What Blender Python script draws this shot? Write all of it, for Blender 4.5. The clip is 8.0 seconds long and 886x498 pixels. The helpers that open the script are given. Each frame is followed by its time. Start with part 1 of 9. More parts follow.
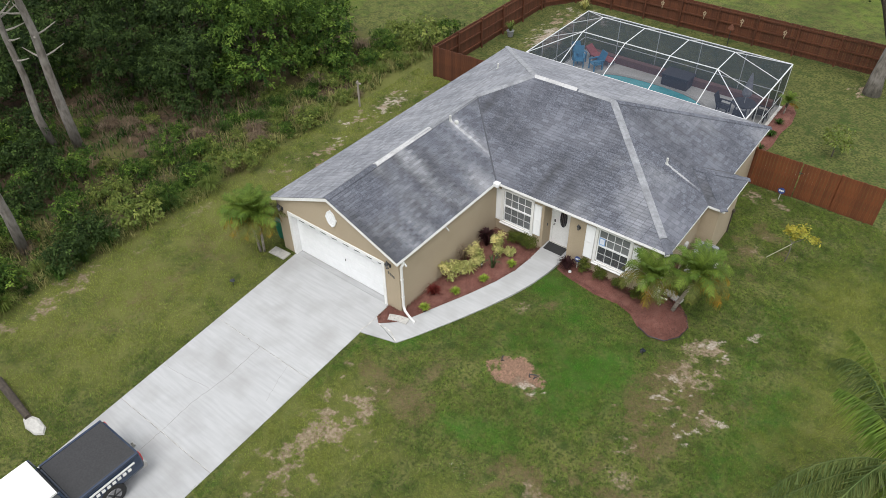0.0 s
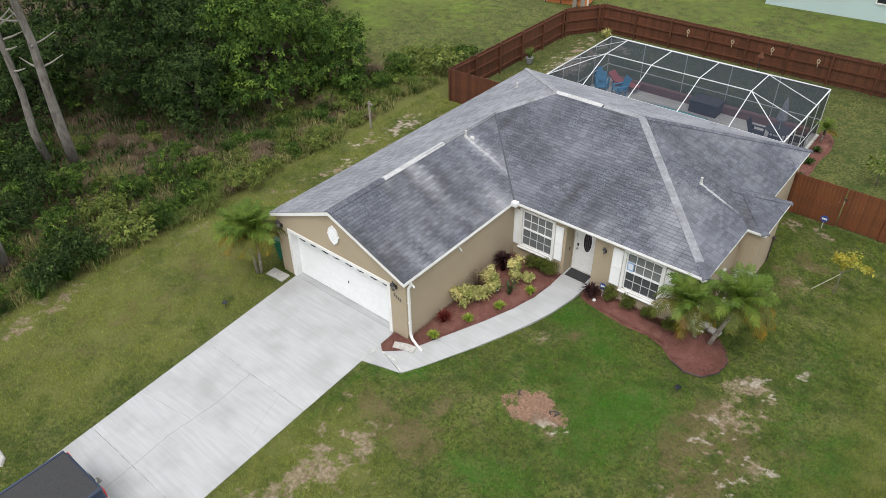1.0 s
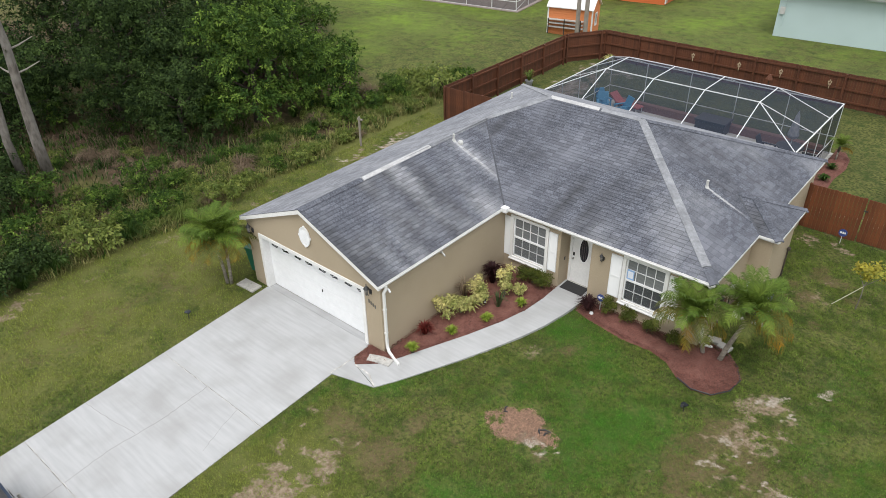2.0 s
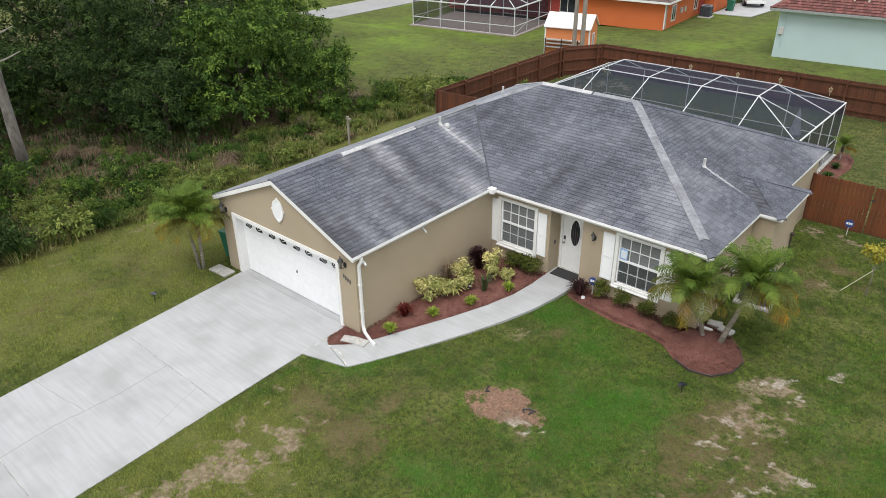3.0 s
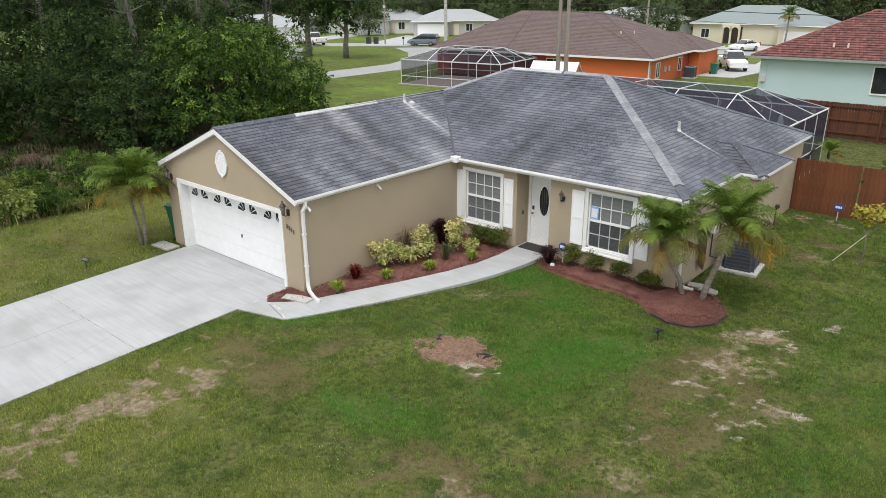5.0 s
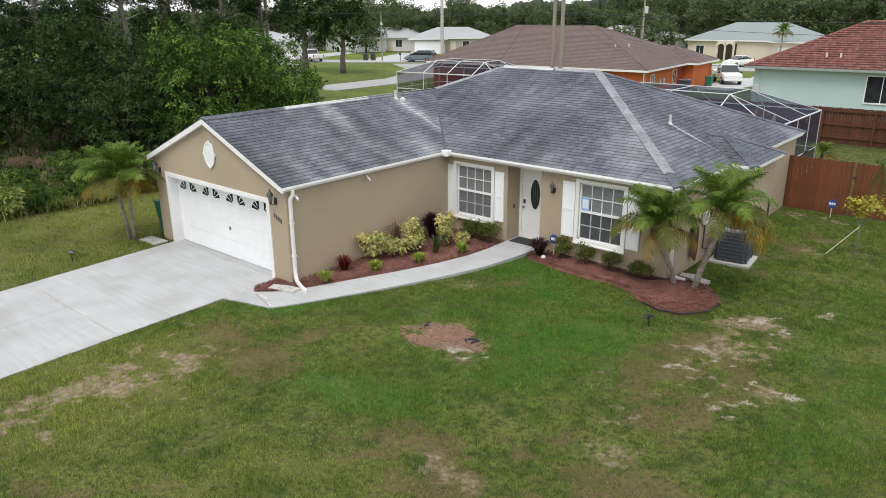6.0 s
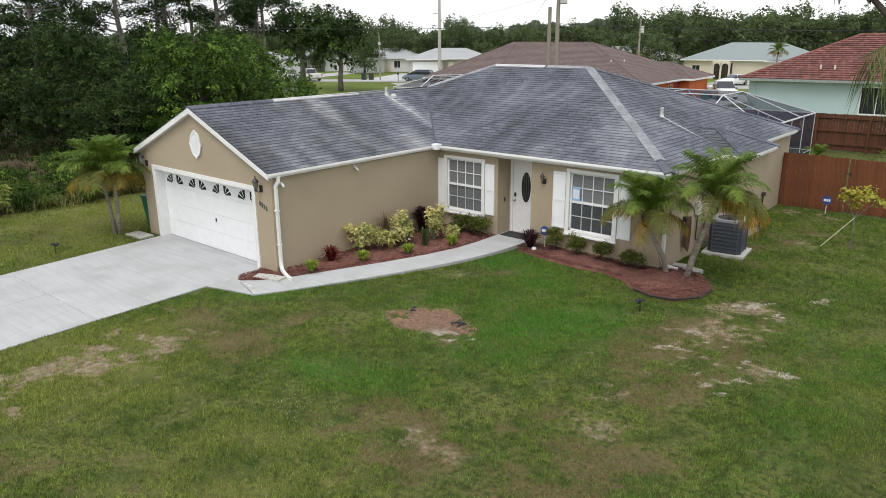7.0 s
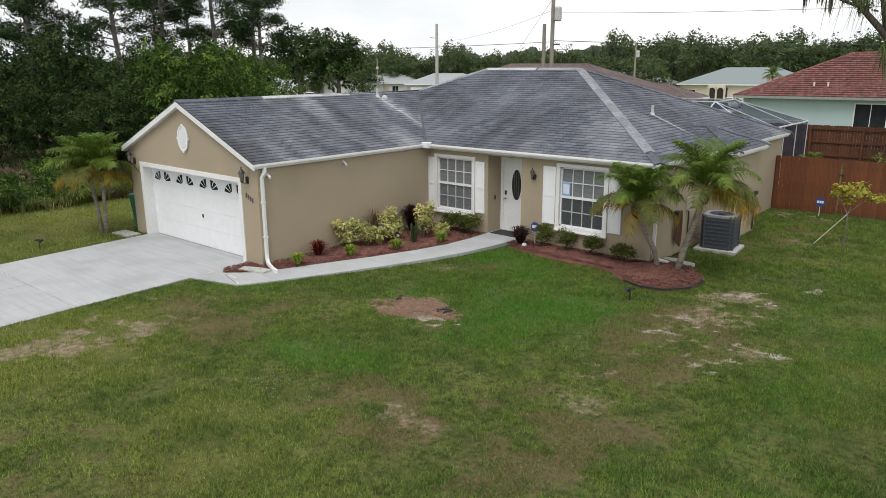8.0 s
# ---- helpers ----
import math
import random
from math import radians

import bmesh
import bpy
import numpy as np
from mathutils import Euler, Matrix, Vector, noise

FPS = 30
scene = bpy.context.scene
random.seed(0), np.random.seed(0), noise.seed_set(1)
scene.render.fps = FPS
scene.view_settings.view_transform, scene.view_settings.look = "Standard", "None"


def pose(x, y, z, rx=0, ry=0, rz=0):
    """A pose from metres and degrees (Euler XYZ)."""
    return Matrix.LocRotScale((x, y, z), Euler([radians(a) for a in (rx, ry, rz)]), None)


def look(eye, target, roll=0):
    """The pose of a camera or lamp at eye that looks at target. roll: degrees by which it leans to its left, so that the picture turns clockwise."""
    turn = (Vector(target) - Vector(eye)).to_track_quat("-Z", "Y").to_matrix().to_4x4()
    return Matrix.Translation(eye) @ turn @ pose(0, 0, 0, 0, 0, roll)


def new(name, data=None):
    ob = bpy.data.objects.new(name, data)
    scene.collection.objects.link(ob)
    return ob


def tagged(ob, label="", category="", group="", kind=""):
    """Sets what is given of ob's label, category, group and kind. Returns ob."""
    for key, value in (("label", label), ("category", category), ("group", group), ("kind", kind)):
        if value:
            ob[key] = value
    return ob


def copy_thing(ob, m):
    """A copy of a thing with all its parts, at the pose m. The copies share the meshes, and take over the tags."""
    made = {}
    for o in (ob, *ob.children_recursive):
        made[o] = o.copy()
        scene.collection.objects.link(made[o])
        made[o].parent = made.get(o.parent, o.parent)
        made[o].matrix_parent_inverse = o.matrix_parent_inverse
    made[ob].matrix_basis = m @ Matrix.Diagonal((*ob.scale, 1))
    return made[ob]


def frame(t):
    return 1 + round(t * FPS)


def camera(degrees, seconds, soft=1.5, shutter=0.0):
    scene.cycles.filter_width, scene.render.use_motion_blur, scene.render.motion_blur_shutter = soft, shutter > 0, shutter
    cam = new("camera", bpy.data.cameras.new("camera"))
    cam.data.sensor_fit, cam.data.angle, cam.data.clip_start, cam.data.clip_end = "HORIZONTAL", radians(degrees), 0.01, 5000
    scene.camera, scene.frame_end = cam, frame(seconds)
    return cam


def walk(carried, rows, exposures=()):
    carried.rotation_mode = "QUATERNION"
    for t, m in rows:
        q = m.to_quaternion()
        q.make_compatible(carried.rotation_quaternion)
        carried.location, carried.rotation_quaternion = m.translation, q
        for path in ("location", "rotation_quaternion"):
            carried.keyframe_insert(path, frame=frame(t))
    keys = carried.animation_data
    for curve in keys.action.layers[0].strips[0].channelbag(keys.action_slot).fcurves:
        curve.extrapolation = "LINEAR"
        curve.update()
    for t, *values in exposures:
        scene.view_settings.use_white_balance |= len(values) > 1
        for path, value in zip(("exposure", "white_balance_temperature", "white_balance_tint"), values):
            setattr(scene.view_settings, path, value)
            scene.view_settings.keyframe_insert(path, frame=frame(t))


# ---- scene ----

cam = camera(63.9, 8.0, soft=0.4)
PATH = [
    (0, (12.88, -13.784, 19.259), (11.942, -12.591, 17.956), -0.9),
    (0.5, (12.52, -13.287, 18.138), (11.538, -12.073, 16.888), -0.8),
    (1, (12.163, -12.797, 16.988), (11.142, -11.56, 15.793), -0.7),
    (1.5, (12.225, -12.148, 15.707), (11.16, -10.886, 14.578), -0.8),
    (3, (12.896, -11.198, 11.824), (11.742, -9.866, 10.88), -0.6),
    (3.5, (13.104, -11.158, 10.549), (11.927, -9.802, 9.668), -0.5),
    (4, (13.368, -10.922, 9.281), (12.172, -9.539, 8.471), -0.5),
    (4.5, (13.656, -10.654, 8.203), (12.441, -9.248, 7.464), -0.4),
    (6, (14.077, -10.42, 6.709), (12.843, -8.982, 6.07), -0.3),
    (6.5, (14.179, -10.337, 6.238), (12.94, -8.89, 5.631), -0.3),
    (7, (14.278, -10.226, 5.763), (13.032, -8.771, 5.188), -0.3),
    (7.5, (14.403, -10.16, 5.252), (13.149, -8.697, 4.715), -0.3),
    (8, (14.488, -10.065, 4.856), (13.231, -8.592, 4.357), -0.2),
]
walk(cam, [(t, look(eye, target, roll)) for t, eye, target, roll in PATH],
     [(0.0, 0.50), (4.0, 0.50), (6.5, 0.45), (8.0, 0.21)])

# ---- world and light: bright overcast ----
SUN_EL, SUN_AZ = 62.0, 160.0
world = bpy.data.worlds.new("world")
scene.world = world
world.use_nodes = True
wn, wl = world.node_tree.nodes, world.node_tree.links
wn.clear()
sky = wn.new("ShaderNodeTexSky")
sky.sky_type, sky.sun_disc = "NISHITA", False
sky.sun_elevation, sky.sun_rotation = radians(SUN_EL), radians(SUN_AZ)
sky.air_density, sky.dust_density = 1.0, 3.0
sky_gain = wn.new("ShaderNodeVectorMath")
sky_gain.operation = "SCALE"
sky_gain.inputs["Scale"].default_value = 0.11
wl.new(sky.outputs[0], sky_gain.inputs[0])
w_co = wn.new("ShaderNodeTexCoord")
w_map = wn.new("ShaderNodeMapping")
w_map.inputs["Scale"].default_value = (1.0, 1.0, 3.2)
wl.new(w_co.outputs["Generated"], w_map.inputs[0])
w_noise = wn.new("ShaderNodeTexNoise")
w_noise.inputs["Scale"].default_value, w_noise.inputs["Detail"].default_value = 2.6, 7.0
w_noise.inputs["Roughness"].default_value = 0.55
wl.new(w_map.outputs[0], w_noise.inputs["Vector"])
w_ramp = wn.new("ShaderNodeValToRGB")
w_ramp.color_ramp.elements[0].position, w_ramp.color_ramp.elements[0].color = 0.30, (0.90, 0.95, 1.0, 1)
w_ramp.color_ramp.elements[1].position, w_ramp.color_ramp.elements[1].color = 0.56, (1.2, 1.2, 1.2, 1)
wl.new(w_noise.outputs[0], w_ramp.inputs[0])
w_mix = wn.new("ShaderNodeMix")
w_mix.data_type = "RGBA"
w_mix.inputs[0].default_value = 0.86
wl.new(sky_gain.outputs[0], w_mix.inputs[6])
wl.new(w_ramp.outputs[0], w_mix.inputs[7])
w_bg = wn.new("ShaderNodeBackground")
w_bg.inputs["Strength"].default_value = 0.86
wl.new(w_mix.outputs[2], w_bg.inputs[0])
wl.new(w_bg.outputs[0], wn.new("ShaderNodeOutputWorld").inputs[0])
sun = new("sun", bpy.data.lights.new("sun", "SUN"))
sun.data.energy, sun.data.angle, sun.data.color = 1.45, radians(30), (1.0, 0.98, 0.95)
sun.rotation_euler = (radians(90 - SUN_EL), 0, radians(180 - SUN_AZ))

# ---- mesh and object helpers ----
class Shape:
    """Collects vertices and faces of one mesh."""

    def __init__(self):
        self.v, self.f = [], []

    def add(self, verts, faces):
        n = len(self.v)
        self.v += [tuple(p) for p in verts]
        self.f += [tuple(i + n for i in f) for f in faces]
        return self

    def box(self, x0, x1, y0, y1, z0, z1):
        vs = [(x, y, z) for z in (z0, z1) for y in (y0, y1) for x in (x0, x1)]
        return self.add(vs, [(0, 2, 3, 1), (4, 5, 7, 6), (0, 1, 5, 4), (2, 6, 7, 3), (0, 4, 6, 2), (1, 3, 7, 5)])

    def beam(self, a, b, w, h=None, up=(0, 0, 1)):
        """A square bar from a to b."""
        h = h or w
        a, b = Vector(a), Vector(b)
        d = (b - a).normalized()
        side = d.cross(Vector(up))
        side = side.normalized() if side.length > 1e-4 else Vector((1, 0, 0))
        top = side.cross(d)
        vs = [p + side * (sx * w / 2) + top * (sz * h / 2) for p in (a, b) for sx, sz in ((-1, -1), (1, -1), (1, 1), (-1, 1))]
        return self.add(vs, [(3, 2, 1, 0), (4, 5, 6, 7), (0, 1, 5, 4), (1, 2, 6, 5), (2, 3, 7, 6), (3, 0, 4, 7)])

    def tube(self, pts, radii, n=8, cap=True):
        """A round limb along points."""
        pts = [Vector(p) for p in pts]
        if not isinstance(radii, (list, tuple)):
            radii = [radii] * len(pts)
        base = len(self.v)
        for i, p in enumerate(pts):
            d = (pts[min(i + 1, len(pts) - 1)] - pts[max(i - 1, 0)]).normalized()
            a = d.cross(Vector((0.31, 0.95, 0.02)))
            a = a.normalized() if a.length > 1e-3 else Vector((1, 0, 0))
            b = d.cross(a)
            for k in range(n):
                q = 2 * math.pi * k / n
                self.v.append(tuple(p + (a * math.cos(q) + b * math.sin(q)) * radii[i]))
        for i in range(len(pts) - 1):
            for k in range(n):
                j = (k + 1) % n
                self.f.append((base + i * n + k, base + i * n + j, base + (i + 1) * n + j, base + (i + 1) * n + k))
        if cap:
            self.f.append(tuple(base + k for k in reversed(range(n))))
            self.f.append(tuple(base + (len(pts) - 1) * n + k for k in range(n)))
        return self

    def prism(self, outline, z0, z1):
        """Upright prism over a plan outline (counter-clockwise)."""
        n = len(outline)
        vs = [(x, y, z0) for x, y in outline] + [(x, y, z1) for x, y in outline]
        return self.add(vs, [tuple(reversed(range(n))), tuple(range(n, 2 * n))] + [(i, (i + 1) % n, n + (i + 1) % n, n + i) for i in range(n)])

    def slab(self, poly, drop):
        """A 3D polygon given a vertical thickness downwards."""
        n = len(poly)
        vs = [tuple(p) for p in poly] + [(p[0], p[1], p[2] - drop) for p in poly]
        return self.add(vs, [tuple(range(n)), tuple(reversed(range(n, 2 * n)))] + [(i, n + i, n + (i + 1) % n, (i + 1) % n) for i in range(n)])

    def lathe(self, profile, n=12, centre=(0, 0, 0)):
        """Turned shape: profile of (radius, height)."""
        base, cx, cy, cz = len(self.v), *centre
        for r, z in profile:
            for k in range(n):
                q = 2 * math.pi * k / n
                self.v.append((cx + r * math.cos(q), cy + r * math.sin(q), cz + z))
        for i in range(len(profile) - 1):
            for k in range(n):
                j = (k + 1) % n
                self.f.append((base + i * n + k, base + i * n + j, base + (i + 1) * n + j, base + (i + 1) * n + k))
        self.f.append(tuple(base + k for k in reversed(range(n))))
        self.f.append(tuple(base + (len(profile) - 1) * n + k for k in range(n)))
        return self

    def mesh(self, name, bevel=0.0, smooth=False):
        me = bpy.data.meshes.new(name)
        me.from_pydata(self.v, [], self.f)
        if bevel:
            bm = bmesh.new()
            bm.from_mesh(me)
            edges = [e for e in bm.edges if len(e.link_faces) == 2 and e.calc_face_angle(0) > 0.6]
            bmesh.ops.bevel(bm, geom=edges, offset=bevel, segments=2, affect="EDGES", profile=0.6)
            bm.to_mesh(me)
            bm.free()
        if smooth:
            me.polygons.foreach_set("use_smooth", [True] * len(me.polygons))
        me.update()
        return me


def thing(name, at=(0, 0, 0), turn=0.0, label="", category="", group="", kind=""):
    ob = new(name)
    ob.empty_display_size = 0.2
    ob.matrix_basis = pose(*at, 0, 0, turn)
    return tagged(ob, label, category, group, kind)


def part(name, shape, material, parent=None, label="", bevel=0.0, smooth=False, at=None):
    """Links a shape as one mesh object under a thing or a part."""
    me = shape if isinstance(shape, bpy.types.Mesh) else shape.mesh(name, bevel, smooth)
    if not me.materials:
        me.materials.append(material)
    ob = new(name, me)
    ob.parent = parent
    if at is not None:
        ob.matrix_basis = at
    if label:
        tagged(ob, label)
    return ob


def solo(name, shape, material, label, category, group="", kind="", bevel=0.0, smooth=False, at=None):
    return tagged(part(name, shape, material, None, "", bevel, smooth, at), label, category, group, kind)


def np_mesh(name, verts, quads, smooth=False):
    """A mesh from arrays of vertices and four-cornered faces."""
    me = bpy.data.meshes.new(name)
    me.vertices.add(len(verts))
    me.vertices.foreach_set("co", np.ascontiguousarray(verts, np.float32).ravel())
    k = quads.shape[1]
    me.loops.add(quads.size)
    me.loops.foreach_set("vertex_index", np.ascontiguousarray(quads, np.int32).ravel())
    me.polygons.add(len(quads))
    me.polygons.foreach_set("loop_start", np.arange(0, quads.size, k, dtype=np.int32))
    me.polygons.foreach_set("loop_total", np.full(len(quads), k, np.int32))
    if smooth:
        me.polygons.foreach_set("use_smooth", np.ones(len(quads), bool))
    me.update(calc_edges=True)
    return me


# ---- materials ----
def nodes_of(name):
    m = bpy.data.materials.new(name)
    m.use_nodes = True
    return m, m.node_tree.nodes, m.node_tree.links, m.node_tree.nodes["Principled BSDF"]


def rgb_mix(nodes, links, fac, a, b, blend="MIX"):
    x = nodes.new("ShaderNodeMix")
    x.data_type, x.blend_type = "RGBA", blend
    for sock, value in ((0, fac), (6, a), (7, b)):
        if isinstance(value, bpy.types.NodeSocket):
            links.new(value, x.inputs[sock])
        else:
            x.inputs[sock].default_value = (*value, 1) if isinstance(value, tuple) else value
    return x.outputs[2]


def noise_out(nodes, links, scale, detail=4.0, stretch=(1, 1, 1), lo=0.35, hi=0.65, offset=(0, 0, 0)):
    co, mp, nz, rm = (nodes.new("ShaderNode" + k) for k in ("TexCoord", "Mapping", "TexNoise", "MapRange"))
    mp.inputs["Scale"].default_value, mp.inputs["Location"].default_value = stretch, offset
    nz.inputs["Scale"].default_value, nz.inputs["Detail"].default_value = scale, detail
    rm.inputs["From Min"].default_value, rm.inputs["From Max"].default_value = lo, hi
    links.new(co.outputs["Object"], mp.inputs[0])
    links.new(mp.outputs[0], nz.inputs["Vector"])
    links.new(nz.outputs[0], rm.inputs[0])
    return rm.outputs[0]


def piece_random(nodes, links):
    """A random value per island and per object."""
    g, o = nodes.new("ShaderNodeNewGeometry"), nodes.new("ShaderNodeObjectInfo")
    add, fr = nodes.new("ShaderNodeMath"), nodes.new("ShaderNodeMath")
    add.operation, fr.operation = "ADD", "FRACT"
    links.new(g.outputs["Random Per Island"], add.inputs[0])
    links.new(o.outputs["Random"], add.inputs[1])
    links.new(add.outputs[0], fr.inputs[0])
    return fr.outputs[0]


def surf(name, c1, c2, s1=8.0, c3=None, s3=0.7, f3=0.6, rough=0.7, metal=0.0, bump=0.0, bscale=60.0, pieces=0.0, stretch=(1, 1, 1), spec=0.5, thin=0.0, stretch3=(1, 1, 1), lo3=0.45, hi3=0.7):
    """Grain c1-c2 at scale s1, larger stains c3 at scale s3, fine relief, and a random shade per piece."""
    m, n, l, p = nodes_of(name)
    col = rgb_mix(n, l, noise_out(n, l, s1, 5.0, stretch), c1, c2)
    if c3:
        mul = n.new("ShaderNodeMath")
        mul.operation = "MULTIPLY"
        mul.inputs[1].default_value = f3
        l.new(noise_out(n, l, s3, 6.0, stretch3, lo3, hi3, (3.1, 7.7, 1.3)), mul.inputs[0])
        col = rgb_mix(n, l, mul.outputs[0], col, c3)
    if pieces:
        mr = n.new("ShaderNodeMapRange")
        mr.inputs["To Min"].default_value, mr.inputs["To Max"].default_value = 1 - pieces, 1 + pieces
        l.new(piece_random(n, l), mr.inputs[0])
        sc = n.new("ShaderNodeVectorMath")
        sc.operation = "SCALE"
        l.new(col, sc.inputs[0])
        l.new(mr.outputs[0], sc.inputs["Scale"])
        col = sc.outputs[0]
    l.new(col, p.inputs["Base Color"])
    p.inputs["Roughness"].default_value, p.inputs["Metallic"].default_value = rough, metal
    p.inputs["Specular IOR Level"].default_value = spec
    if bump:
        b = n.new("ShaderNodeBump")
        b.inputs["Strength"].default_value, b.inputs["Distance"].default_value = bump, 0.01
        l.new(noise_out(n, l, bscale, 6.0, stretch, 0.3, 0.7), b.inputs["Height"])
        l.new(b.outputs[0], p.inputs["Normal"])
    if thin:
        t = n.new("ShaderNodeBsdfTranslucent")
        l.new(col, t.inputs[0])
        mx = n.new("ShaderNodeMixShader")
        mx.inputs[0].default_value = thin
        l.new(p.outputs[0], mx.inputs[1])
        l.new(t.outputs[0], mx.inputs[2])
        l.new(mx.outputs[0], n["Material Output"].inputs[0])
    return m


def mesh_screen(name, colour, cover):
    """Insect screen: a woven cloth that lets part of the light through."""
    m, n, l, p = nodes_of(name)
    p.inputs["Base Color"].default_value, p.inputs["Roughness"].default_value = (*colour, 1), 0.8
    p.inputs["Specular IOR Level"].default_value = 0.2
    t, mx = n.new("ShaderNodeBsdfTransparent"), n.new("ShaderNodeMixShader")
    mx.inputs[0].default_value = cover
    l.new(t.outputs[0], mx.inputs[1])
    l.new(p.outputs[0], mx.inputs[2])
    l.new(mx.outputs[0], n["Material Output"].inputs[0])
    return m


STUCCO = surf("tan_stucco", (0.415, 0.342, 0.245), (0.375, 0.308, 0.216), 30, (0.33, 0.27, 0.186), 0.6, 0.5, 0.9, bump=0.5, bscale=90)
WHITE = surf("white_paint", (0.80, 0.80, 0.79), (0.74, 0.74, 0.73), 14, (0.60, 0.60, 0.57), 1.2, 0.35, 0.45, bump=0.05, bscale=40)
VINYL = surf("white_vinyl", (0.80, 0.81, 0.82), (0.76, 0.77, 0.78), 6, rough=0.35)
def shingle_material():
    """Grey asphalt shingle: granules, pale washed streaks, painted sky sheen and dark algae kept per tab."""
    m, n, l, p = nodes_of("grey_asphalt_shingle")
    col = rgb_mix(n, l, noise_out(n, l, 20, 8.0, lo=0.36, hi=0.64), (0.148, 0.157, 0.188), (0.070, 0.076, 0.094))
    col = rgb_mix(n, l, noise_out(n, l, 0.5, 5.0, lo=0.45, hi=0.75), col, (0.168, 0.176, 0.206))
    for key, c in (("algae", (0.076, 0.079, 0.090)), ("wash_sheen", (0.42, 0.43, 0.455))):
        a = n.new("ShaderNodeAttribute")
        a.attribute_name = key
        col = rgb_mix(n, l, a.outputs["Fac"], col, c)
    # narrow pale wash marks below the vent pipes: (x, y, half width, length)
    co, xyz = n.new("ShaderNodeTexCoord"), n.new("ShaderNodeSeparateXYZ")
    l.new(co.outputs["Object"], xyz.inputs[0])
    wob = noise_out(n, l, 3.0, 3.0, lo=0.0, hi=1.0)
    for x0, y0, half, ln in ((-2.95, 7.05, 0.10, 2.2), (5.46, 10.05, 0.075, 1.5)):
        dy, cross, along, fac, amt = [n.new("ShaderNodeMath") for _ in range(2)], n.new("ShaderNodeMapRange"), n.new("ShaderNodeMapRange"), n.new("ShaderNodeMath"), n.new("ShaderNodeMath")
        d1, d2 = dy
        d1.operation, d2.operation = "MULTIPLY_ADD", "ABSOLUTE"
        l.new(wob, d1.inputs[0])
        d1.inputs[1].default_value = 0.12
        sh = n.new("ShaderNodeMath")
        sh.operation = "SUBTRACT"
        l.new(xyz.outputs["Y"], sh.inputs[0])
        sh.inputs[1].default_value = y0 + 0.06
        l.new(sh.outputs[0], d1.inputs[2])
        l.new(d1.outputs[0], d2.inputs[0])
        cross.inputs["From Min"].default_value, cross.inputs["From Max"].default_value = half, half * 0.35
        l.new(d2.outputs[0], cross.inputs[0])
        along.inputs["From Min"].default_value, along.inputs["From Max"].default_value = x0 + ln, x0 + ln * 0.5
        l.new(xyz.outputs["X"], along.inputs[0])
        fac.operation = amt.operation = "MULTIPLY"
        gate = n.new("ShaderNodeMath")
        gate.operation = "GREATER_THAN"
        l.new(xyz.outputs["X"], gate.inputs[0])
        gate.inputs[1].default_value = x0
        l.new(cross.outputs[0], fac.inputs[0])
        l.new(along.outputs[0], fac.inputs[1])
        l.new(fac.outputs[0], amt.inputs[0])
        l.new(gate.outputs[0], amt.inputs[1])
        col = rgb_mix(n, l, amt.outputs[0], col, (0.40, 0.405, 0.42))
    mr, sc, b = n.new("ShaderNodeMapRange"), n.new("ShaderNodeVectorMath"), n.new("ShaderNodeBump")
    mr.inputs["To Min"].default_value, mr.inputs["To Max"].default_value = 0.82, 1.18
    sc.operation = "SCALE"
    l.new(piece_random(n, l), mr.inputs[0])
    l.new(col, sc.inputs[0])
    l.new(mr.outputs[0], sc.inputs["Scale"])
    l.new(sc.outputs[0], p.inputs["Base Color"])
    p.inputs["Roughness"].default_value, p.inputs["Specular IOR Level"].default_value = 0.93, 0.2
    b.inputs["Strength"].default_value, b.inputs["Distance"].default_value = 0.7, 0.006
    l.new(noise_out(n, l, 150, 5.0, lo=0.3, hi=0.7), b.inputs["Height"])
    l.new(b.outputs[0], p.inputs["Normal"])
    return m


SHINGLE = shingle_material()
SHINGLE_OLD = surf("weathered_ridge_shingle", (0.33, 0.34, 0.365), (0.25, 0.26, 0.28), 9, (0.16, 0.165, 0.18), 1.6, 0.6, 0.92, bump=0.6, bscale=160, pieces=0.06, spec=0.25)
VALLEY = surf("valley_shingle", (0.085, 0.09, 0.105), (0.06, 0.064, 0.075), 12, rough=0.95)
DECK = surf("roof_underlay", (0.044, 0.045, 0.050), (0.056, 0.057, 0.062), 20, rough=0.95)
CONCRETE = surf("driveway_concrete", (0.424, 0.430, 0.438), (0.374, 0.380, 0.388), 3.5, (0.31, 0.31, 0.308), 0.8, 0.75, 0.85, bump=0.35, bscale=70, pieces=0.035, stretch=(0.22, 2.6, 1))
CEMENT = surf("grey_cement", (0.50, 0.49, 0.46), (0.40, 0.39, 0.37), 12, (0.3, 0.29, 0.27), 2.0, 0.5, 0.9, bump=0.4, bscale=50)
GLASS = surf("dark_window_glass", (0.018, 0.022, 0.028), (0.03, 0.035, 0.042), 1.5, rough=0.06, spec=0.6)
BLIND = surf("window_blind", (0.20, 0.21, 0.215), (0.15, 0.16, 0.165), 3, rough=0.25, stretch=(1, 1, 22))
BLACK = surf("black_metal", (0.018, 0.018, 0.02), (0.03, 0.03, 0.032), 20, rough=0.45)
FENCE = surf("red_brown_fence_stain", (0.130, 0.042, 0.017), (0.085, 0.027, 0.011), 5, (0.06, 0.022, 0.011), 0.9, 0.7, 0.75, bump=0.4, bscale=18, pieces=0.22, stretch=(6, 6, 0.6))
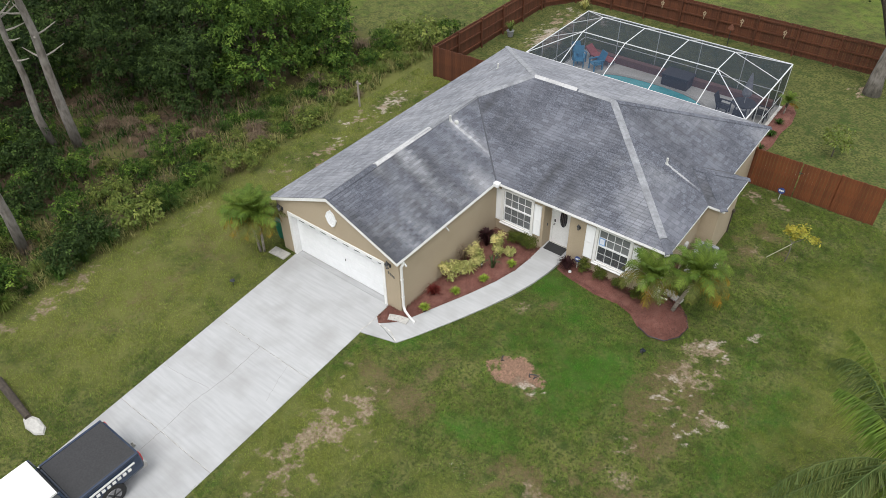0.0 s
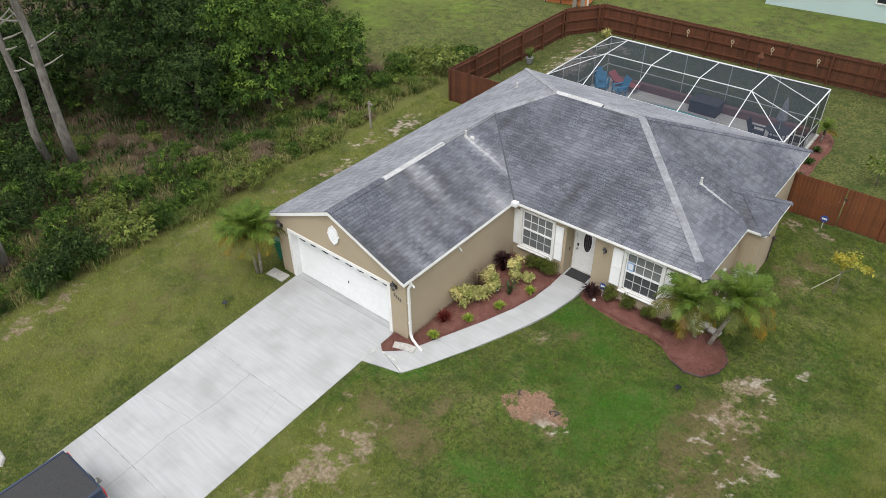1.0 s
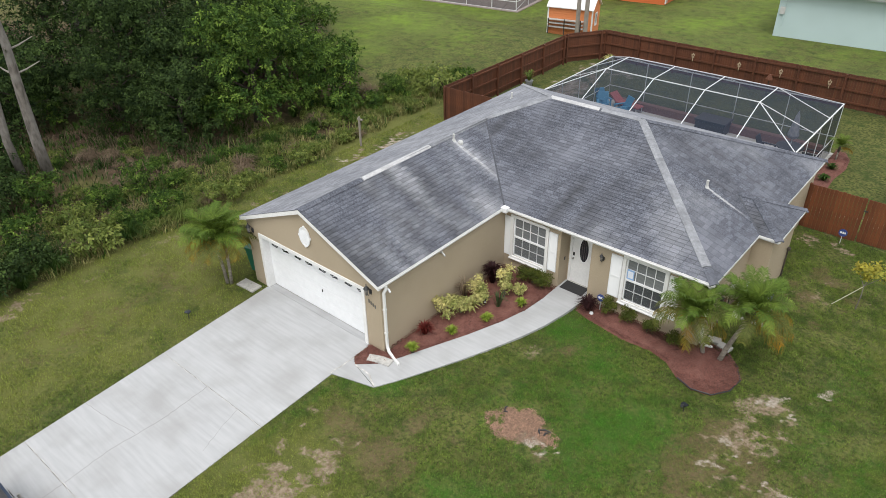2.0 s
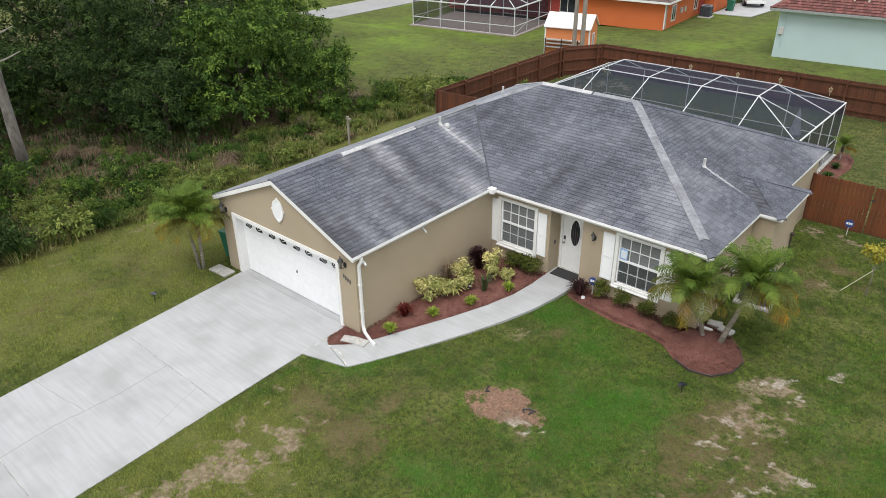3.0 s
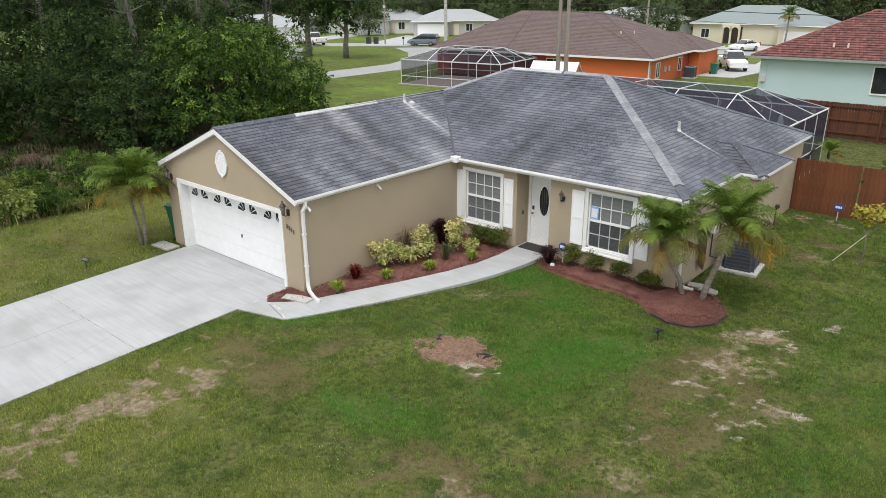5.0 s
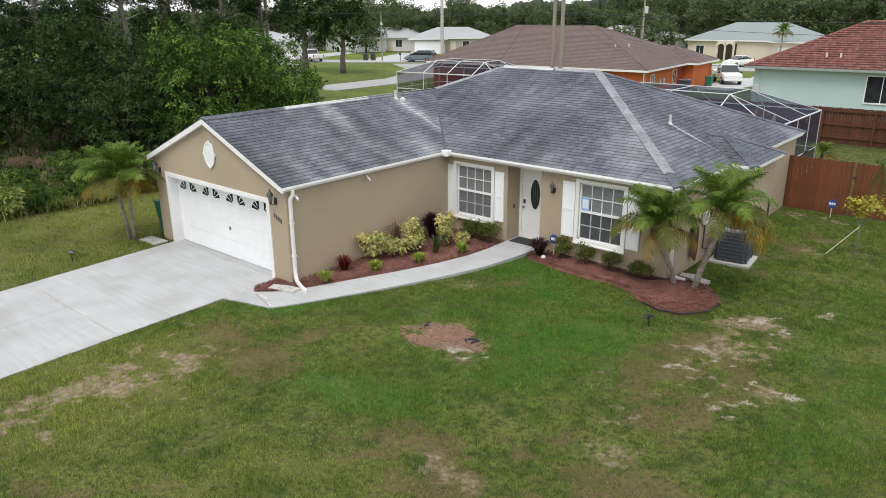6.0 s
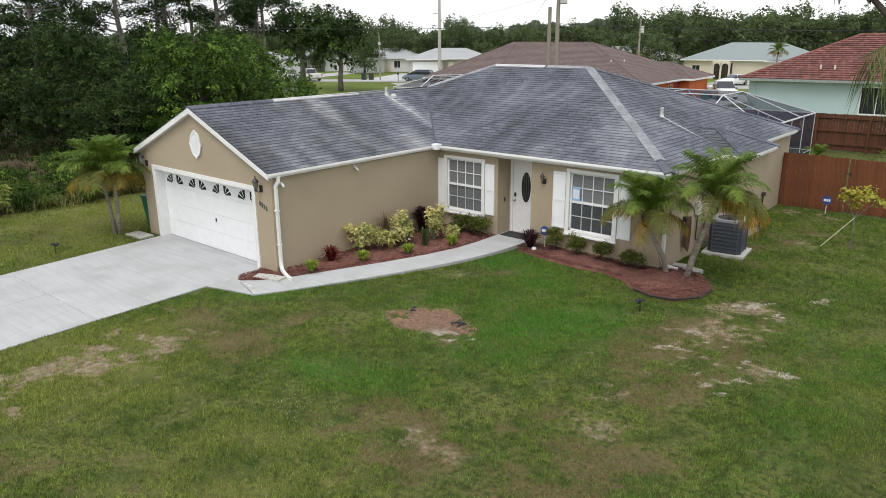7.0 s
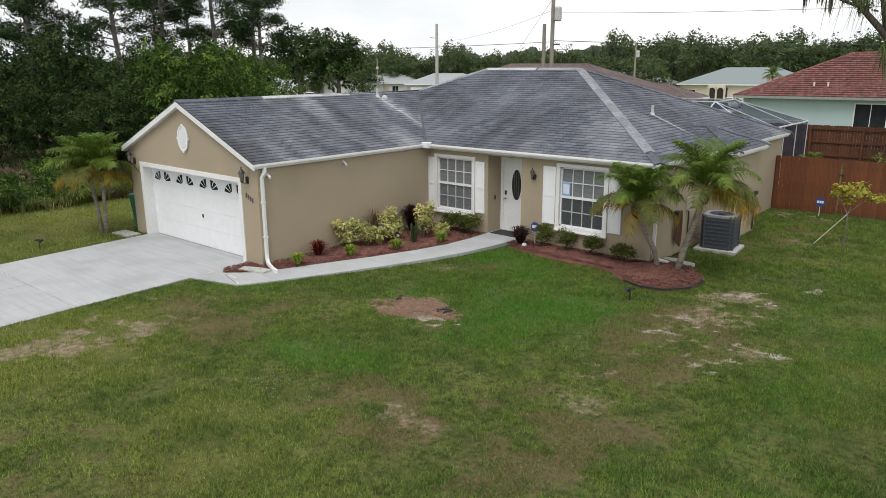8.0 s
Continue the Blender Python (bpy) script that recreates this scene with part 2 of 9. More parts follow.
MULCH = surf("red_wood_mulch", (0.195, 0.078, 0.058), (0.110, 0.044, 0.036), 26, (0.235, 0.115, 0.090), 3, 0.5, 0.95, bump=1.0, bscale=60, pieces=0.3)
BARK = surf("grey_brown_bark", (0.19, 0.17, 0.148), (0.085, 0.074, 0.064), 9, (0.28, 0.265, 0.245), 2, 0.5, 0.95, bump=1.0, bscale=14, stretch=(1, 1, 0.3))
DARK_BARK = surf("dark_bark", (0.07, 0.055, 0.042), (0.035, 0.028, 0.022), 9, rough=0.95, bump=0.8, bscale=14)
ALU = surf("white_aluminium", (0.68, 0.69, 0.70), (0.60, 0.61, 0.62), 5, rough=0.4)
# paler, more orange variant for the gate and the panels beside it
FENCE_ORANGE = surf("orange_brown_fence_stain", (0.180, 0.056, 0.016), (0.118, 0.034, 0.010), 5, (0.090, 0.027, 0.009), 0.9, 0.6, 0.75, bump=0.4, bscale=18, pieces=0.16, stretch=(6, 6, 0.6))
SCREEN = mesh_screen("insect_screen", (0.026, 0.036, 0.062), 0.47)

SCREEN_THIN = mesh_screen("thin_insect_screen", (0.028, 0.031, 0.042), 0.42)


def leaf_mat(name, a, b, rough=0.6, thin=0.35, vary=0.34, young=None, spec=0.2):
    """A leaf: shade per leaf; where given, clumps of young leaves, also painted as lit clumps, in another colour."""
    m = surf(name, a, b, 1.6, rough=rough, pieces=vary, thin=thin, spec=spec)
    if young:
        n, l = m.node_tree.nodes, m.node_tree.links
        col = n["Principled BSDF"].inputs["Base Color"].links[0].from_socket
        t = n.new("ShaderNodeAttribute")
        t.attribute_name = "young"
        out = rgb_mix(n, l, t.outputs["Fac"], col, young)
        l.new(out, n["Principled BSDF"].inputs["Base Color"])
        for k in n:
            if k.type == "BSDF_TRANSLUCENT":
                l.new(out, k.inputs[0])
    return m


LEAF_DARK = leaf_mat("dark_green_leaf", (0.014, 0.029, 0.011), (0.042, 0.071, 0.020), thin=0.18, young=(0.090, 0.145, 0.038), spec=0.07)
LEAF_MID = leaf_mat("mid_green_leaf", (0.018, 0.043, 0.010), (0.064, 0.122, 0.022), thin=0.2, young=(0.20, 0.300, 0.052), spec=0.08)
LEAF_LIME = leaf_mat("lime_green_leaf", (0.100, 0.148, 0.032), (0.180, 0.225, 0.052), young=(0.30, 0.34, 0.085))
LEAF_STRAW = leaf_mat("straw_grass_blade", (0.19, 0.21, 0.065), (0.32, 0.29, 0.12))
LEAF_FERN = leaf_mat("bright_fern_leaf", (0.22, 0.33, 0.045), (0.34, 0.40, 0.06))
# distance haze mixed into the leaf colour, paler and greyer; the agave shares it
LEAF_FAR = leaf_mat("grey_green_haze_leaf", (0.055, 0.082, 0.036), (0.105, 0.142, 0.058), vary=0.3, young=(0.16, 0.205, 0.085), spec=0.1)
LEAF_YELLOW = leaf_mat("yellow_green_croton_leaf", (0.64, 0.58, 0.25), (0.20, 0.26, 0.06), vary=0.4)
LEAF_GOLD = leaf_mat("yellow_leaf", (0.42, 0.36, 0.05), (0.30, 0.30, 0.05))
LEAF_RED = leaf_mat("red_cordyline_leaf", (0.17, 0.022, 0.016), (0.08, 0.018, 0.016))
LEAF_WINE = leaf_mat("dark_wine_leaf", (0.030, 0.012, 0.014), (0.055, 0.022, 0.022))
LEAF_DRY = leaf_mat("dry_brown_leaf", (0.25, 0.19, 0.13), (0.15, 0.105, 0.072))
PALM_GREEN = leaf_mat("palm_green", (0.078, 0.138, 0.020), (0.158, 0.222, 0.034), thin=0.25)
PALM_DEEP = leaf_mat("palm_deep_green", (0.060, 0.098, 0.028), (0.125, 0.165, 0.050), thin=0.2)
PALM_OLIVE = leaf_mat("palm_olive", (0.16, 0.165, 0.035), (0.12, 0.14, 0.035))
PALM_GOLD = leaf_mat("palm_gold", (0.42, 0.20, 0.016), (0.17, 0.165, 0.030))

# ---- ground ----


def waves(x, y, size, seed, octaves=4):
    """Smooth noise between 0 and 1 from a few rounds of value noise."""
    r = np.random.default_rng(seed)
    out, amp, total = 0.0, 1.0, 0.0
    for octave in range(octaves):
        grid = r.random((64, 64))
        u, v = x / size + 17.3 * octave, y / size + 5.1 * octave
        i, j = np.floor(u).astype(int), np.floor(v).astype(int)
        a, b = u - i, v - j
        a, b = a * a * (3 - 2 * a), b * b * (3 - 2 * b)
        g = lambda p, q: grid[p % 64, q % 64]
        out = out + amp * (g(i, j) * (1 - a) * (1 - b) + g(i + 1, j) * a * (1 - b) + g(i, j + 1) * (1 - a) * b + g(i + 1, j + 1) * a * b)
        total, amp, size = total + amp, amp * 0.55, size * 0.47
    return out / total


def blob(x, y, cx, cy, rx, ry, turn=0.0, soft=0.5):
    c, s = math.cos(radians(turn)), math.sin(radians(turn))
    u, v = ((x - cx) * c + (y - cy) * s) / rx, (-(x - cx) * s + (y - cy) * c) / ry
    return np.clip((1.0 - np.hypot(u, v)) / soft, 0, 1)


def bare_at(x, y):
    """How bare and sandy the lawn is: worn strip by the drive, the stump scar, patches by the side yard."""
    n, f, g = waves(x, y, 1.3, 3), waves(x, y, 0.5, 4), waves(x, y, 0.2, 6)
    m = 0 * x
    for cx, cy, rx, ry, turn, k in ((1.4, -5.8, 3.3, 1.4, 98, 0.66), (1.7, -3.9, 1.4, 0.9, 80, 0.62), (5.6, -0.10, 0.6, 0.4, 0, 1.0), (3.6, 2.8, 0.4, 0.25, 0, 0.6), (9.9, 3.4, 3.0, 1.3, 80, 0.68), (10.0, 5.2, 1.3, 0.8, 20, 0.66), (11.1, 2.2, 0.8, 0.5, 10, 0.6), (9.7, 0.6, 1.6, 0.6, 70, 0.5),
                                    (3.0, 3.0, 0.65, 0.35, 20, 0.62), (8.4, -3.2, 0.8, 0.5, 0, 0.5), (9.9, -1.3, 1.0, 0.4, 0, 0.5), (-10.3, 6.6, 0.7, 2.0, 0, 0.85), (-10.8, 11.4, 1.1, 2.8, 0, 0.8), (-10.6, 3.6, 1.0, 2.6, 4, 0.55), (-11.2, -2.0, 0.5, 3.0, 4, 0.45), (-11.3, -7.5, 1.0, 2.6, 0, 0.6),
                                    (-8.9, 27.0, 1.4, 1.4, 0, 0.9), (-8.0, 24.0, 1.2, 3.0, 0, 0.7), (9.6, 28.6, 1.6, 1.2, 0, 0.8), (8.6, 15.2, 1.5, 0.6, 0, 0.7), (9.6, 11.4, 1.4, 1.0, 0, 0.55), (-7.2, 3.6, 0.5, 2.5, 0, 0.5), (2.4, 35.9, 1.0, 0.8, 0, 1.0)):
        m = np.maximum(m, np.clip((blob(x, y, cx, cy, rx, ry, turn, 1.0) * 1.3 + (n - 0.5) * 1.2 + (f - 0.5) * 2.4 + (g - 0.5) * 3.0 - 0.50) * 1.5, 0, 1) * k * (blob(x, y, cx, cy, rx * 1.7, ry * 1.7, turn, 0.3)))
    return m


def pale_at(x, y):
    """Small spots of white sand."""
    f, g = waves(x, y, 0.42, 71), waves(x, y, 0.16, 72)
    m = 0 * x
    for cx, cy, rx, ry in ((9.8, 3.0, 0.7, 0.5), (11.2, 2.25, 0.6, 0.35), (9.95, 5.4, 0.5, 0.5), (10.5, 5.05, 0.4, 0.4), (10.95, 6.6, 0.4, 0.3), (10.75, 1.35, 0.5, 0.4), (9.4, 2.1, 0.5, 0.4), (5.62, -0.10, 0.75, 0.42), (-8.2, 24.6, 1.3, 3.2), (-7.4, 28.6, 2.4, 1.0), (8.8, 18.0, 1.2, 0.8),
                           (-10.95, 12.2, 0.7, 1.3), (-10.6, 10.8, 0.5, 0.9), (-11.3, 9.3, 0.5, 0.8), (-10.4, 7.0, 0.5, 0.9)):
        m = np.maximum(m, np.clip((blob(x, y, cx, cy, rx * 1.35, ry * 1.35, 0, 1.0) * 1.2 + (f - 0.5) * 1.8 + (g - 0.5) * 3.4 - 0.80) * 2.0, 0, 0.8) * blob(x, y, cx, cy, rx * 1.8, ry * 1.8, 0, 0.4))
    return m


def straw_at(x, y):
    """Pale yellow-green grass left of the drive and along the far side lawn."""
    n, f = waves(x, y, 2.6, 75), waves(x, y, 0.8, 76)
    zone = np.maximum(np.clip((-4.5 - x) / 2.0, 0, 1) * np.clip((y + 16) / 8, 0.25, 1) * np.clip((19 - y) / 3, 0, 1), np.clip((x - 10.8) / 2.0, 0, 1) * np.clip((9 - np.abs(y - 7.5)) / 4, 0, 1) * 0.85)
    zone = np.maximum(zone, np.maximum(blob(x, y, 1.2, -6.0, 3.4, 5.0, 0, 0.6), blob(x, y, 5.6, -5.4, 5.0, 2.6, 0, 0.7)) * 0.85)
    return np.clip(zone * (0.35 + 1.3 * (n - 0.3) + 0.9 * (f - 0.5)), 0, 1)


def scar_at(x, y):
    """The round bare spot left by a tree."""
    d = np.hypot((x - 5.05) / 1.0, (y - 0.14) / 0.66) + (waves(x, y, 0.5, 9) - 0.5) * 0.9 + (waves(x, y, 0.15, 10) - 0.5) * 0.5
    return np.clip((1.0 - d) / 0.38, 0, 0.92)


def dry_at(x, y):
    """Dry brown grass between 0 and 1, with the side yard's shade painted in."""
    n, f = waves(x, y, 3.1, 12), waves(x, y, 0.7, 13)
    g = waves(x, y, 0.28, 14)
    base = np.clip((n - 0.46) * 2.2 + (f - 0.5) * 3.0 + (g - 0.5) * 1.6, 0, 1)
    # the blob at (9.2, 11) paints side-yard shade as darker brown grass
    near = np.maximum.reduce([blob(x, y, 2.6, -2.6, 3.0, 2.2, 30, 0.8), blob(x, y, 1.0, -2.6, 1.6, 1.2, 0, 0.8), blob(x, y, 9.6, 2.0, 1.7, 4.6, 0, 0.6), blob(x, y, 5.1, -0.2, 1.9, 1.4, 0, 0.7), blob(x, y, 7.4, -3.6, 4.4, 1.7, 8, 0.7), blob(x, y, 4.5, 3.75, 0.75, 0.4, 40, 0.7) * 1.2, blob(x, y, 4.2, -7.5, 4.5, 2.0, 10, 0.8) * 0.7, blob(x, y, 3.0, -2.6, 2.0, 1.2, 40, 0.7) * 1.15, blob(x, y, 9.4, -2.6, 2.6, 1.9, 35, 0.7) * 1.15, blob(x, y, 10.2, 3.4, 1.5, 3.2, -10, 0.7),  blob(x, y, 10.2, 4.0, 2.6, 2.4, 0, 0.9) * 0.8, blob(x, y, -8.8, -4.0, 2.4, 9.0, 0, 0.8) * 0.4, blob(x, y, 9.2, 11.0, 2.0, 4.0, 0, 0.7)])
    lush = np.maximum.reduce([blob(x, y, 7.0, 1.0, 1.9, 3.4, -10, 0.8), blob(x, y, 5.2, 4.6, 3.2, 1.3, -12, 0.8), blob(x, y, 5.2, -2.6, 2.2, 1.0, 15, 0.8), blob(x, y, 14.0, -6.0, 3.5, 4.5, 0, 0.6)])
    return np.clip(base * (0.20 + 0.80 * near) + near * (0.10 + 0.50 * np.clip((f - 0.42) * 3, 0, 1)) - 0.6 * lush, 0, 0.92)


def lush_at(x, y):
    n = waves(x, y, 2.0, 21)
    # the blob at (10.8, 22) darkens bladeless ground, painting the missing blade shade
    zones = np.maximum.reduce([blob(x, y, 7.0, 1.2, 2.5, 4.2, -12, 0.95) * 1.3, blob(x, y, 12.6, 2.6, 1.7, 5.5, -8, 0.6) * 0.8, blob(x, y, 1.2, -0.6, 3.2, 0.9, 46, 0.6) * 0.9, blob(x, y, 5.4, -2.5, 2.4, 1.1, 15, 0.6), blob(x, y, 14.0, -6.0, 4.0, 5.0, 0, 0.5) * 1.2, blob(x, y, 5.6, 1.6, 5.0, 4.6, 0, 0.7) * 0.6, blob(x, y, 13.0, -4.0, 3.2, 5.0, 0, 0.6) * 0.7, blob(x, y, 10.8, 22.0, 5.5, 10.0, 0, 0.4) * 0.35, blob(x, y, 4.6, 4.2, 3.4, 1.5, -20, 0.6), blob(x, y, 11.4, 6.0, 1.2, 6.0, 0, 0.8) * 0.6, blob(x, y, 3.0, 0.6, 2.0, 1.5, 0, 0.9) * 0.5])
    drive_side = np.clip(1 - np.abs(x - (-0.62 - 0.042 * y) - 0.35) / 0.5, 0, 1) * (y < -1.4) * 0.6
    f = waves(x, y, 0.6, 22)
    return np.clip(np.maximum(zones * (0.35 + 1.0 * n) * (0.55 + 0.9 * f), drive_side) * 0.9, 0, 1)


def field_at(x, y):
    """Open mown fields behind the fence and the woods."""
    away = np.maximum(np.clip((y - 30.5) / 1, 0, 1), np.clip((y - 17.5) / 2, 0, 1) * np.clip((-10.4 - x) / 0.5, 0, 1))
    near = np.clip((y - 36) / 14, 0, 1) + np.clip((-16 - x) / 8, 0, 1)
    return away * np.clip(0.30 + 0.70 * near, 0, 1) * np.clip(0.45 + 1.1 * (waves(x, y, 7.0, 81) - 0.3) + 0.5 * (waves(x, y, 1.6, 82) - 0.5), 0, 1)


def drop_at(x, y):
    """The land behind the back fence lies lower."""
    ease = lambda v: np.clip(v, 0, 1) ** 2 * (3 - 2 * np.clip(v, 0, 1))
    return -ease((y - 31.5) / 6.0) * (0.85 + 0.35 * np.maximum(ease((-14.0 - x) / 11.0), ease((y - 70.0) / 10.0)))


def height_at(x, y):
    away = np.clip(np.hypot(np.maximum(np.abs(x - 0.5) - 7.5, 0), np.maximum(np.abs(y - 8) - 9, 0)) / 6, 0, 1)
    return (waves(x, y, 2.2, 31) - 0.5) * 0.07 * (0.25 + 0.75 * away) - 0.014


def wood_at(x, y):
    """Leaf litter under the trees of the vacant lot."""
    edge = -12.1 - 0.06 * np.clip(y - 2, 0, 12) + (waves(x, y, 2.5, 61) - 0.5) * 2.0
    m = np.clip((edge - x) / 0.9, 0, 1) * np.clip((15.0 - 0.62 * (x + 13) - y) / 2.0, 0, 1) * np.clip((x + 60) / 6, 0, 1) * np.clip((y + 40) / 8, 0, 1)
    return m * np.clip(0.35 + 1.5 * waves(x, y, 3.0, 62) - 0.3, 0, 1)


fine_x, fine_y = np.arange(-13, 17.01, 0.125), np.arange(-15, 18.01, 0.125)
far = [20, 24, 29, 35, 42, 52, 66, 85, 110, 145, 200, 300, 500, 900, 1600, 2600]
gx = np.concatenate([-45 - np.array(far[::-1]) + 18, np.arange(-45, -13, 0.5), fine_x, 17 + np.array(far) - 18])
gy = np.concatenate([-15 - np.array(far[::-1]) + 18, fine_y, np.arange(18.25, 31.1, 0.25), np.arange(31.5, 40, 0.5), np.arange(41, 72, 2.0), 72 + np.array(far) - 18])
GX, GY = np.meshgrid(gx, gy)
near_mask = (GX > -14) & (GX < 18) & (GY > -16) & (GY < 19)
GZ = np.where(near_mask, height_at(GX, GY), -0.03 + drop_at(GX, GY))
nx, ny = len(gx), len(gy)
idx = np.arange(nx * ny).reshape(ny, nx)
quads = np.stack([idx[:-1, :-1], idx[:-1, 1:], idx[1:, 1:], idx[1:, :-1]], -1).reshape(-1, 4)
ground_me = np_mesh("ground", np.stack([GX, GY, GZ], -1).reshape(-1, 3), quads, True)


def lawn_layers(me, x, y):
    """Stores how bare, dry and lush the lawn is at each vertex."""
    for key, val in (("bare", bare_at(x, y)), ("scar", scar_at(x, y)), ("dry", dry_at(x, y)), ("lush", lush_at(x, y)), ("straw", straw_at(x, y)), ("field", field_at(x, y)), ("pale", pale_at(x, y)), ("wood", wood_at(x, y))):
        me.attributes.new(key, "FLOAT", "POINT").data.foreach_set("value", val.astype(np.float32).ravel())


lawn_layers(ground_me, GX, GY)


def lawn_material(name, soil):
    """Grass by its layers; the soil, its greens darkened as shade, shows between the blades where soil is near 1."""
    m, n, l, p = nodes_of(name)

    def layer(key, rough=0.0, scale=9.0, full=0.42):
        a = n.new("ShaderNodeAttribute")
        a.attribute_name = key
        if not rough:
            return a.outputs["Fac"]
        mix, sharp, off = n.new("ShaderNodeMath"), n.new("ShaderNodeMapRange"), n.new("ShaderNodeMath")
        mix.operation = "MULTIPLY_ADD"
        l.new(noise_out(n, l, scale, 6.0, lo=0.3, hi=0.7, offset=(len(key), 3.3, 0.7)), mix.inputs[0])
        mix.inputs[1].default_value = rough
        l.new(a.outputs["Fac"], mix.inputs[2])
        sharp.inputs["From Min"].default_value, sharp.inputs["From Max"].default_value = 0.0, full
        off.operation = "SUBTRACT"
        off.inputs[1].default_value = rough
        l.new(mix.outputs[0], off.inputs[0])
        l.new(off.outputs[0], sharp.inputs[0])
        return sharp.outputs[0]

    # ground greens are darker than the blades: shade between blades put into colour
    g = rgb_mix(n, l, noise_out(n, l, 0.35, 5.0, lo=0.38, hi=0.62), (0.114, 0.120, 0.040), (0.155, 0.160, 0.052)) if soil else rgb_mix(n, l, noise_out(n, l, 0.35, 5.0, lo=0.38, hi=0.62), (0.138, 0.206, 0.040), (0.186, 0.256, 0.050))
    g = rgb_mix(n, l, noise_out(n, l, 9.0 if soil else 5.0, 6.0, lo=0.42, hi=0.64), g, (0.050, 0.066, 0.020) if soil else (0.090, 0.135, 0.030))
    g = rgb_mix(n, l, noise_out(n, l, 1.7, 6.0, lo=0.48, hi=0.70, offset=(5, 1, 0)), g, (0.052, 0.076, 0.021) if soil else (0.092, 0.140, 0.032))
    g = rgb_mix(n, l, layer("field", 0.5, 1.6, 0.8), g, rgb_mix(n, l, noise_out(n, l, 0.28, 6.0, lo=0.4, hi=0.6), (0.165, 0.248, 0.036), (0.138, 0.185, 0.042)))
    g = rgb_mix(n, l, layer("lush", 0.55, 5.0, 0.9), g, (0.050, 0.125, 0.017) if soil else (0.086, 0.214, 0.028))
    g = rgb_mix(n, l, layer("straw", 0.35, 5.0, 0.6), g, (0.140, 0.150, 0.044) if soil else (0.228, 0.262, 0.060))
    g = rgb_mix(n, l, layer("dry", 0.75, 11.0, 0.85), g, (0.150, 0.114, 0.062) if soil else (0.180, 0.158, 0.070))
    if soil:
        sand = rgb_mix(n, l, noise_out(n, l, 7.0, 6.0), (0.34, 0.27, 0.20), (0.19, 0.14, 0.092))
        litter = rgb_mix(n, l, noise_out(n, l, 2.2, 6.0), (0.120, 0.076, 0.055), (0.050, 0.038, 0.026))
        g = rgb_mix(n, l, layer("wood"), g, litter)
        needles = rgb_mix(n, l, noise_out(n, l, 14.0, 6.0), (0.285, 0.200, 0.148), (0.185, 0.126, 0.092))
        g = rgb_mix(n, l, layer("scar", 0.5, 14.0, 0.7), g, needles)
        g = rgb_mix(n, l, layer("bare", 0.55, 10.0), g, sand)
        g = rgb_mix(n, l, layer("pale", 0.6, 12.0, 0.5), g, rgb_mix(n, l, noise_out(n, l, 11.0, 5.0), (0.46, 0.41, 0.35), (0.31, 0.26, 0.205)))
        b = n.new("ShaderNodeBump")
        b.inputs["Strength"].default_value, b.inputs["Distance"].default_value = 0.9, 0.04
        l.new(noise_out(n, l, 22.0, 7.0, lo=0.3, hi=0.7), b.inputs["Height"])
        l.new(b.outputs[0], p.inputs["Normal"])
    else:
        mr = n.new("ShaderNodeMapRange")
        mr.inputs["To Min"].default_value, mr.inputs["To Max"].default_value = 0.62, 1.45
        l.new(piece_random(n, l), mr.inputs[0])
        sc = n.new("ShaderNodeVectorMath")
        sc.operation = "SCALE"
        l.new(g, sc.inputs[0])
        l.new(mr.outputs[0], sc.inputs["Scale"])
        g = sc.outputs[0]
    l.new(g, p.inputs["Base Color"])
    p.inputs["Roughness"].default_value, p.inputs["Specular IOR Level"].default_value = 0.85, 0.1
    if not soil:
        t, mx = n.new("ShaderNodeBsdfTranslucent"), n.new("ShaderNodeMixShader")
        mx.inputs[0].default_value = 0.3
        l.new(g, t.inputs[0])
        l.new(p.outputs[0], mx.inputs[1])
        l.new(t.outputs[0], mx.inputs[2])
        l.new(mx.outputs[0], n["Material Output"].inputs[0])
    return m


LAWN, BLADE = lawn_material("shaded_lawn_soil", True), lawn_material("grass_blade", False)
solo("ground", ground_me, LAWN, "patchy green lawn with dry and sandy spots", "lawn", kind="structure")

# paved and planted outlines
DRIVE_L, DRIVE_R = (lambda y: -5.68 - 0.083 * y), (lambda y: -0.62 - 0.042 * y)
WALK_IN = [(-0.30, -0.95), (0.30, -0.42), (0.62, 0.30), (1.02, 1.25), (1.48, 2.3), (1.92, 3.5), (2.18, 4.5), (2.27, 5.4), (2.27, 6.27)]
WALK_OUT = [(0.84, -1.28), (1.15, -0.72), (1.55, 0.12), (2.02, 1.15), (2.48, 2.25), (2.86, 3.3), (3.12, 4.2), (3.30, 5.2), (3.40, 6.27)]


def inside(x, y, outline):
    """Which points lie within an outline."""
    hit = np.zeros(np.shape(x), bool)
    for (x0, y0), (x1, y1) in zip(outline, outline[1:] + outline[:1]):
        cross = ((y0 > y) != (y1 > y)) & (x < (x1 - x0) * (y - y0) / ((y1 - y0) or 1e-9) + x0)
        hit ^= cross
    return hit


DRIVE = [(DRIVE_L(0), 0), (DRIVE_L(-17.5), -17.5), (DRIVE_R(-17.5), -17.5), (DRIVE_R(0), 0)]
PATH_AREA = [(-0.62, -1.72), (0.86, -1.33)] + WALK_OUT[1:] + WALK_IN[::-1] + [(-0.55, -0.75)]
BED_A = [(0.0, 0.0), (0.62, 0.30)] + WALK_IN[3:] + [(0.0, 6.27)]
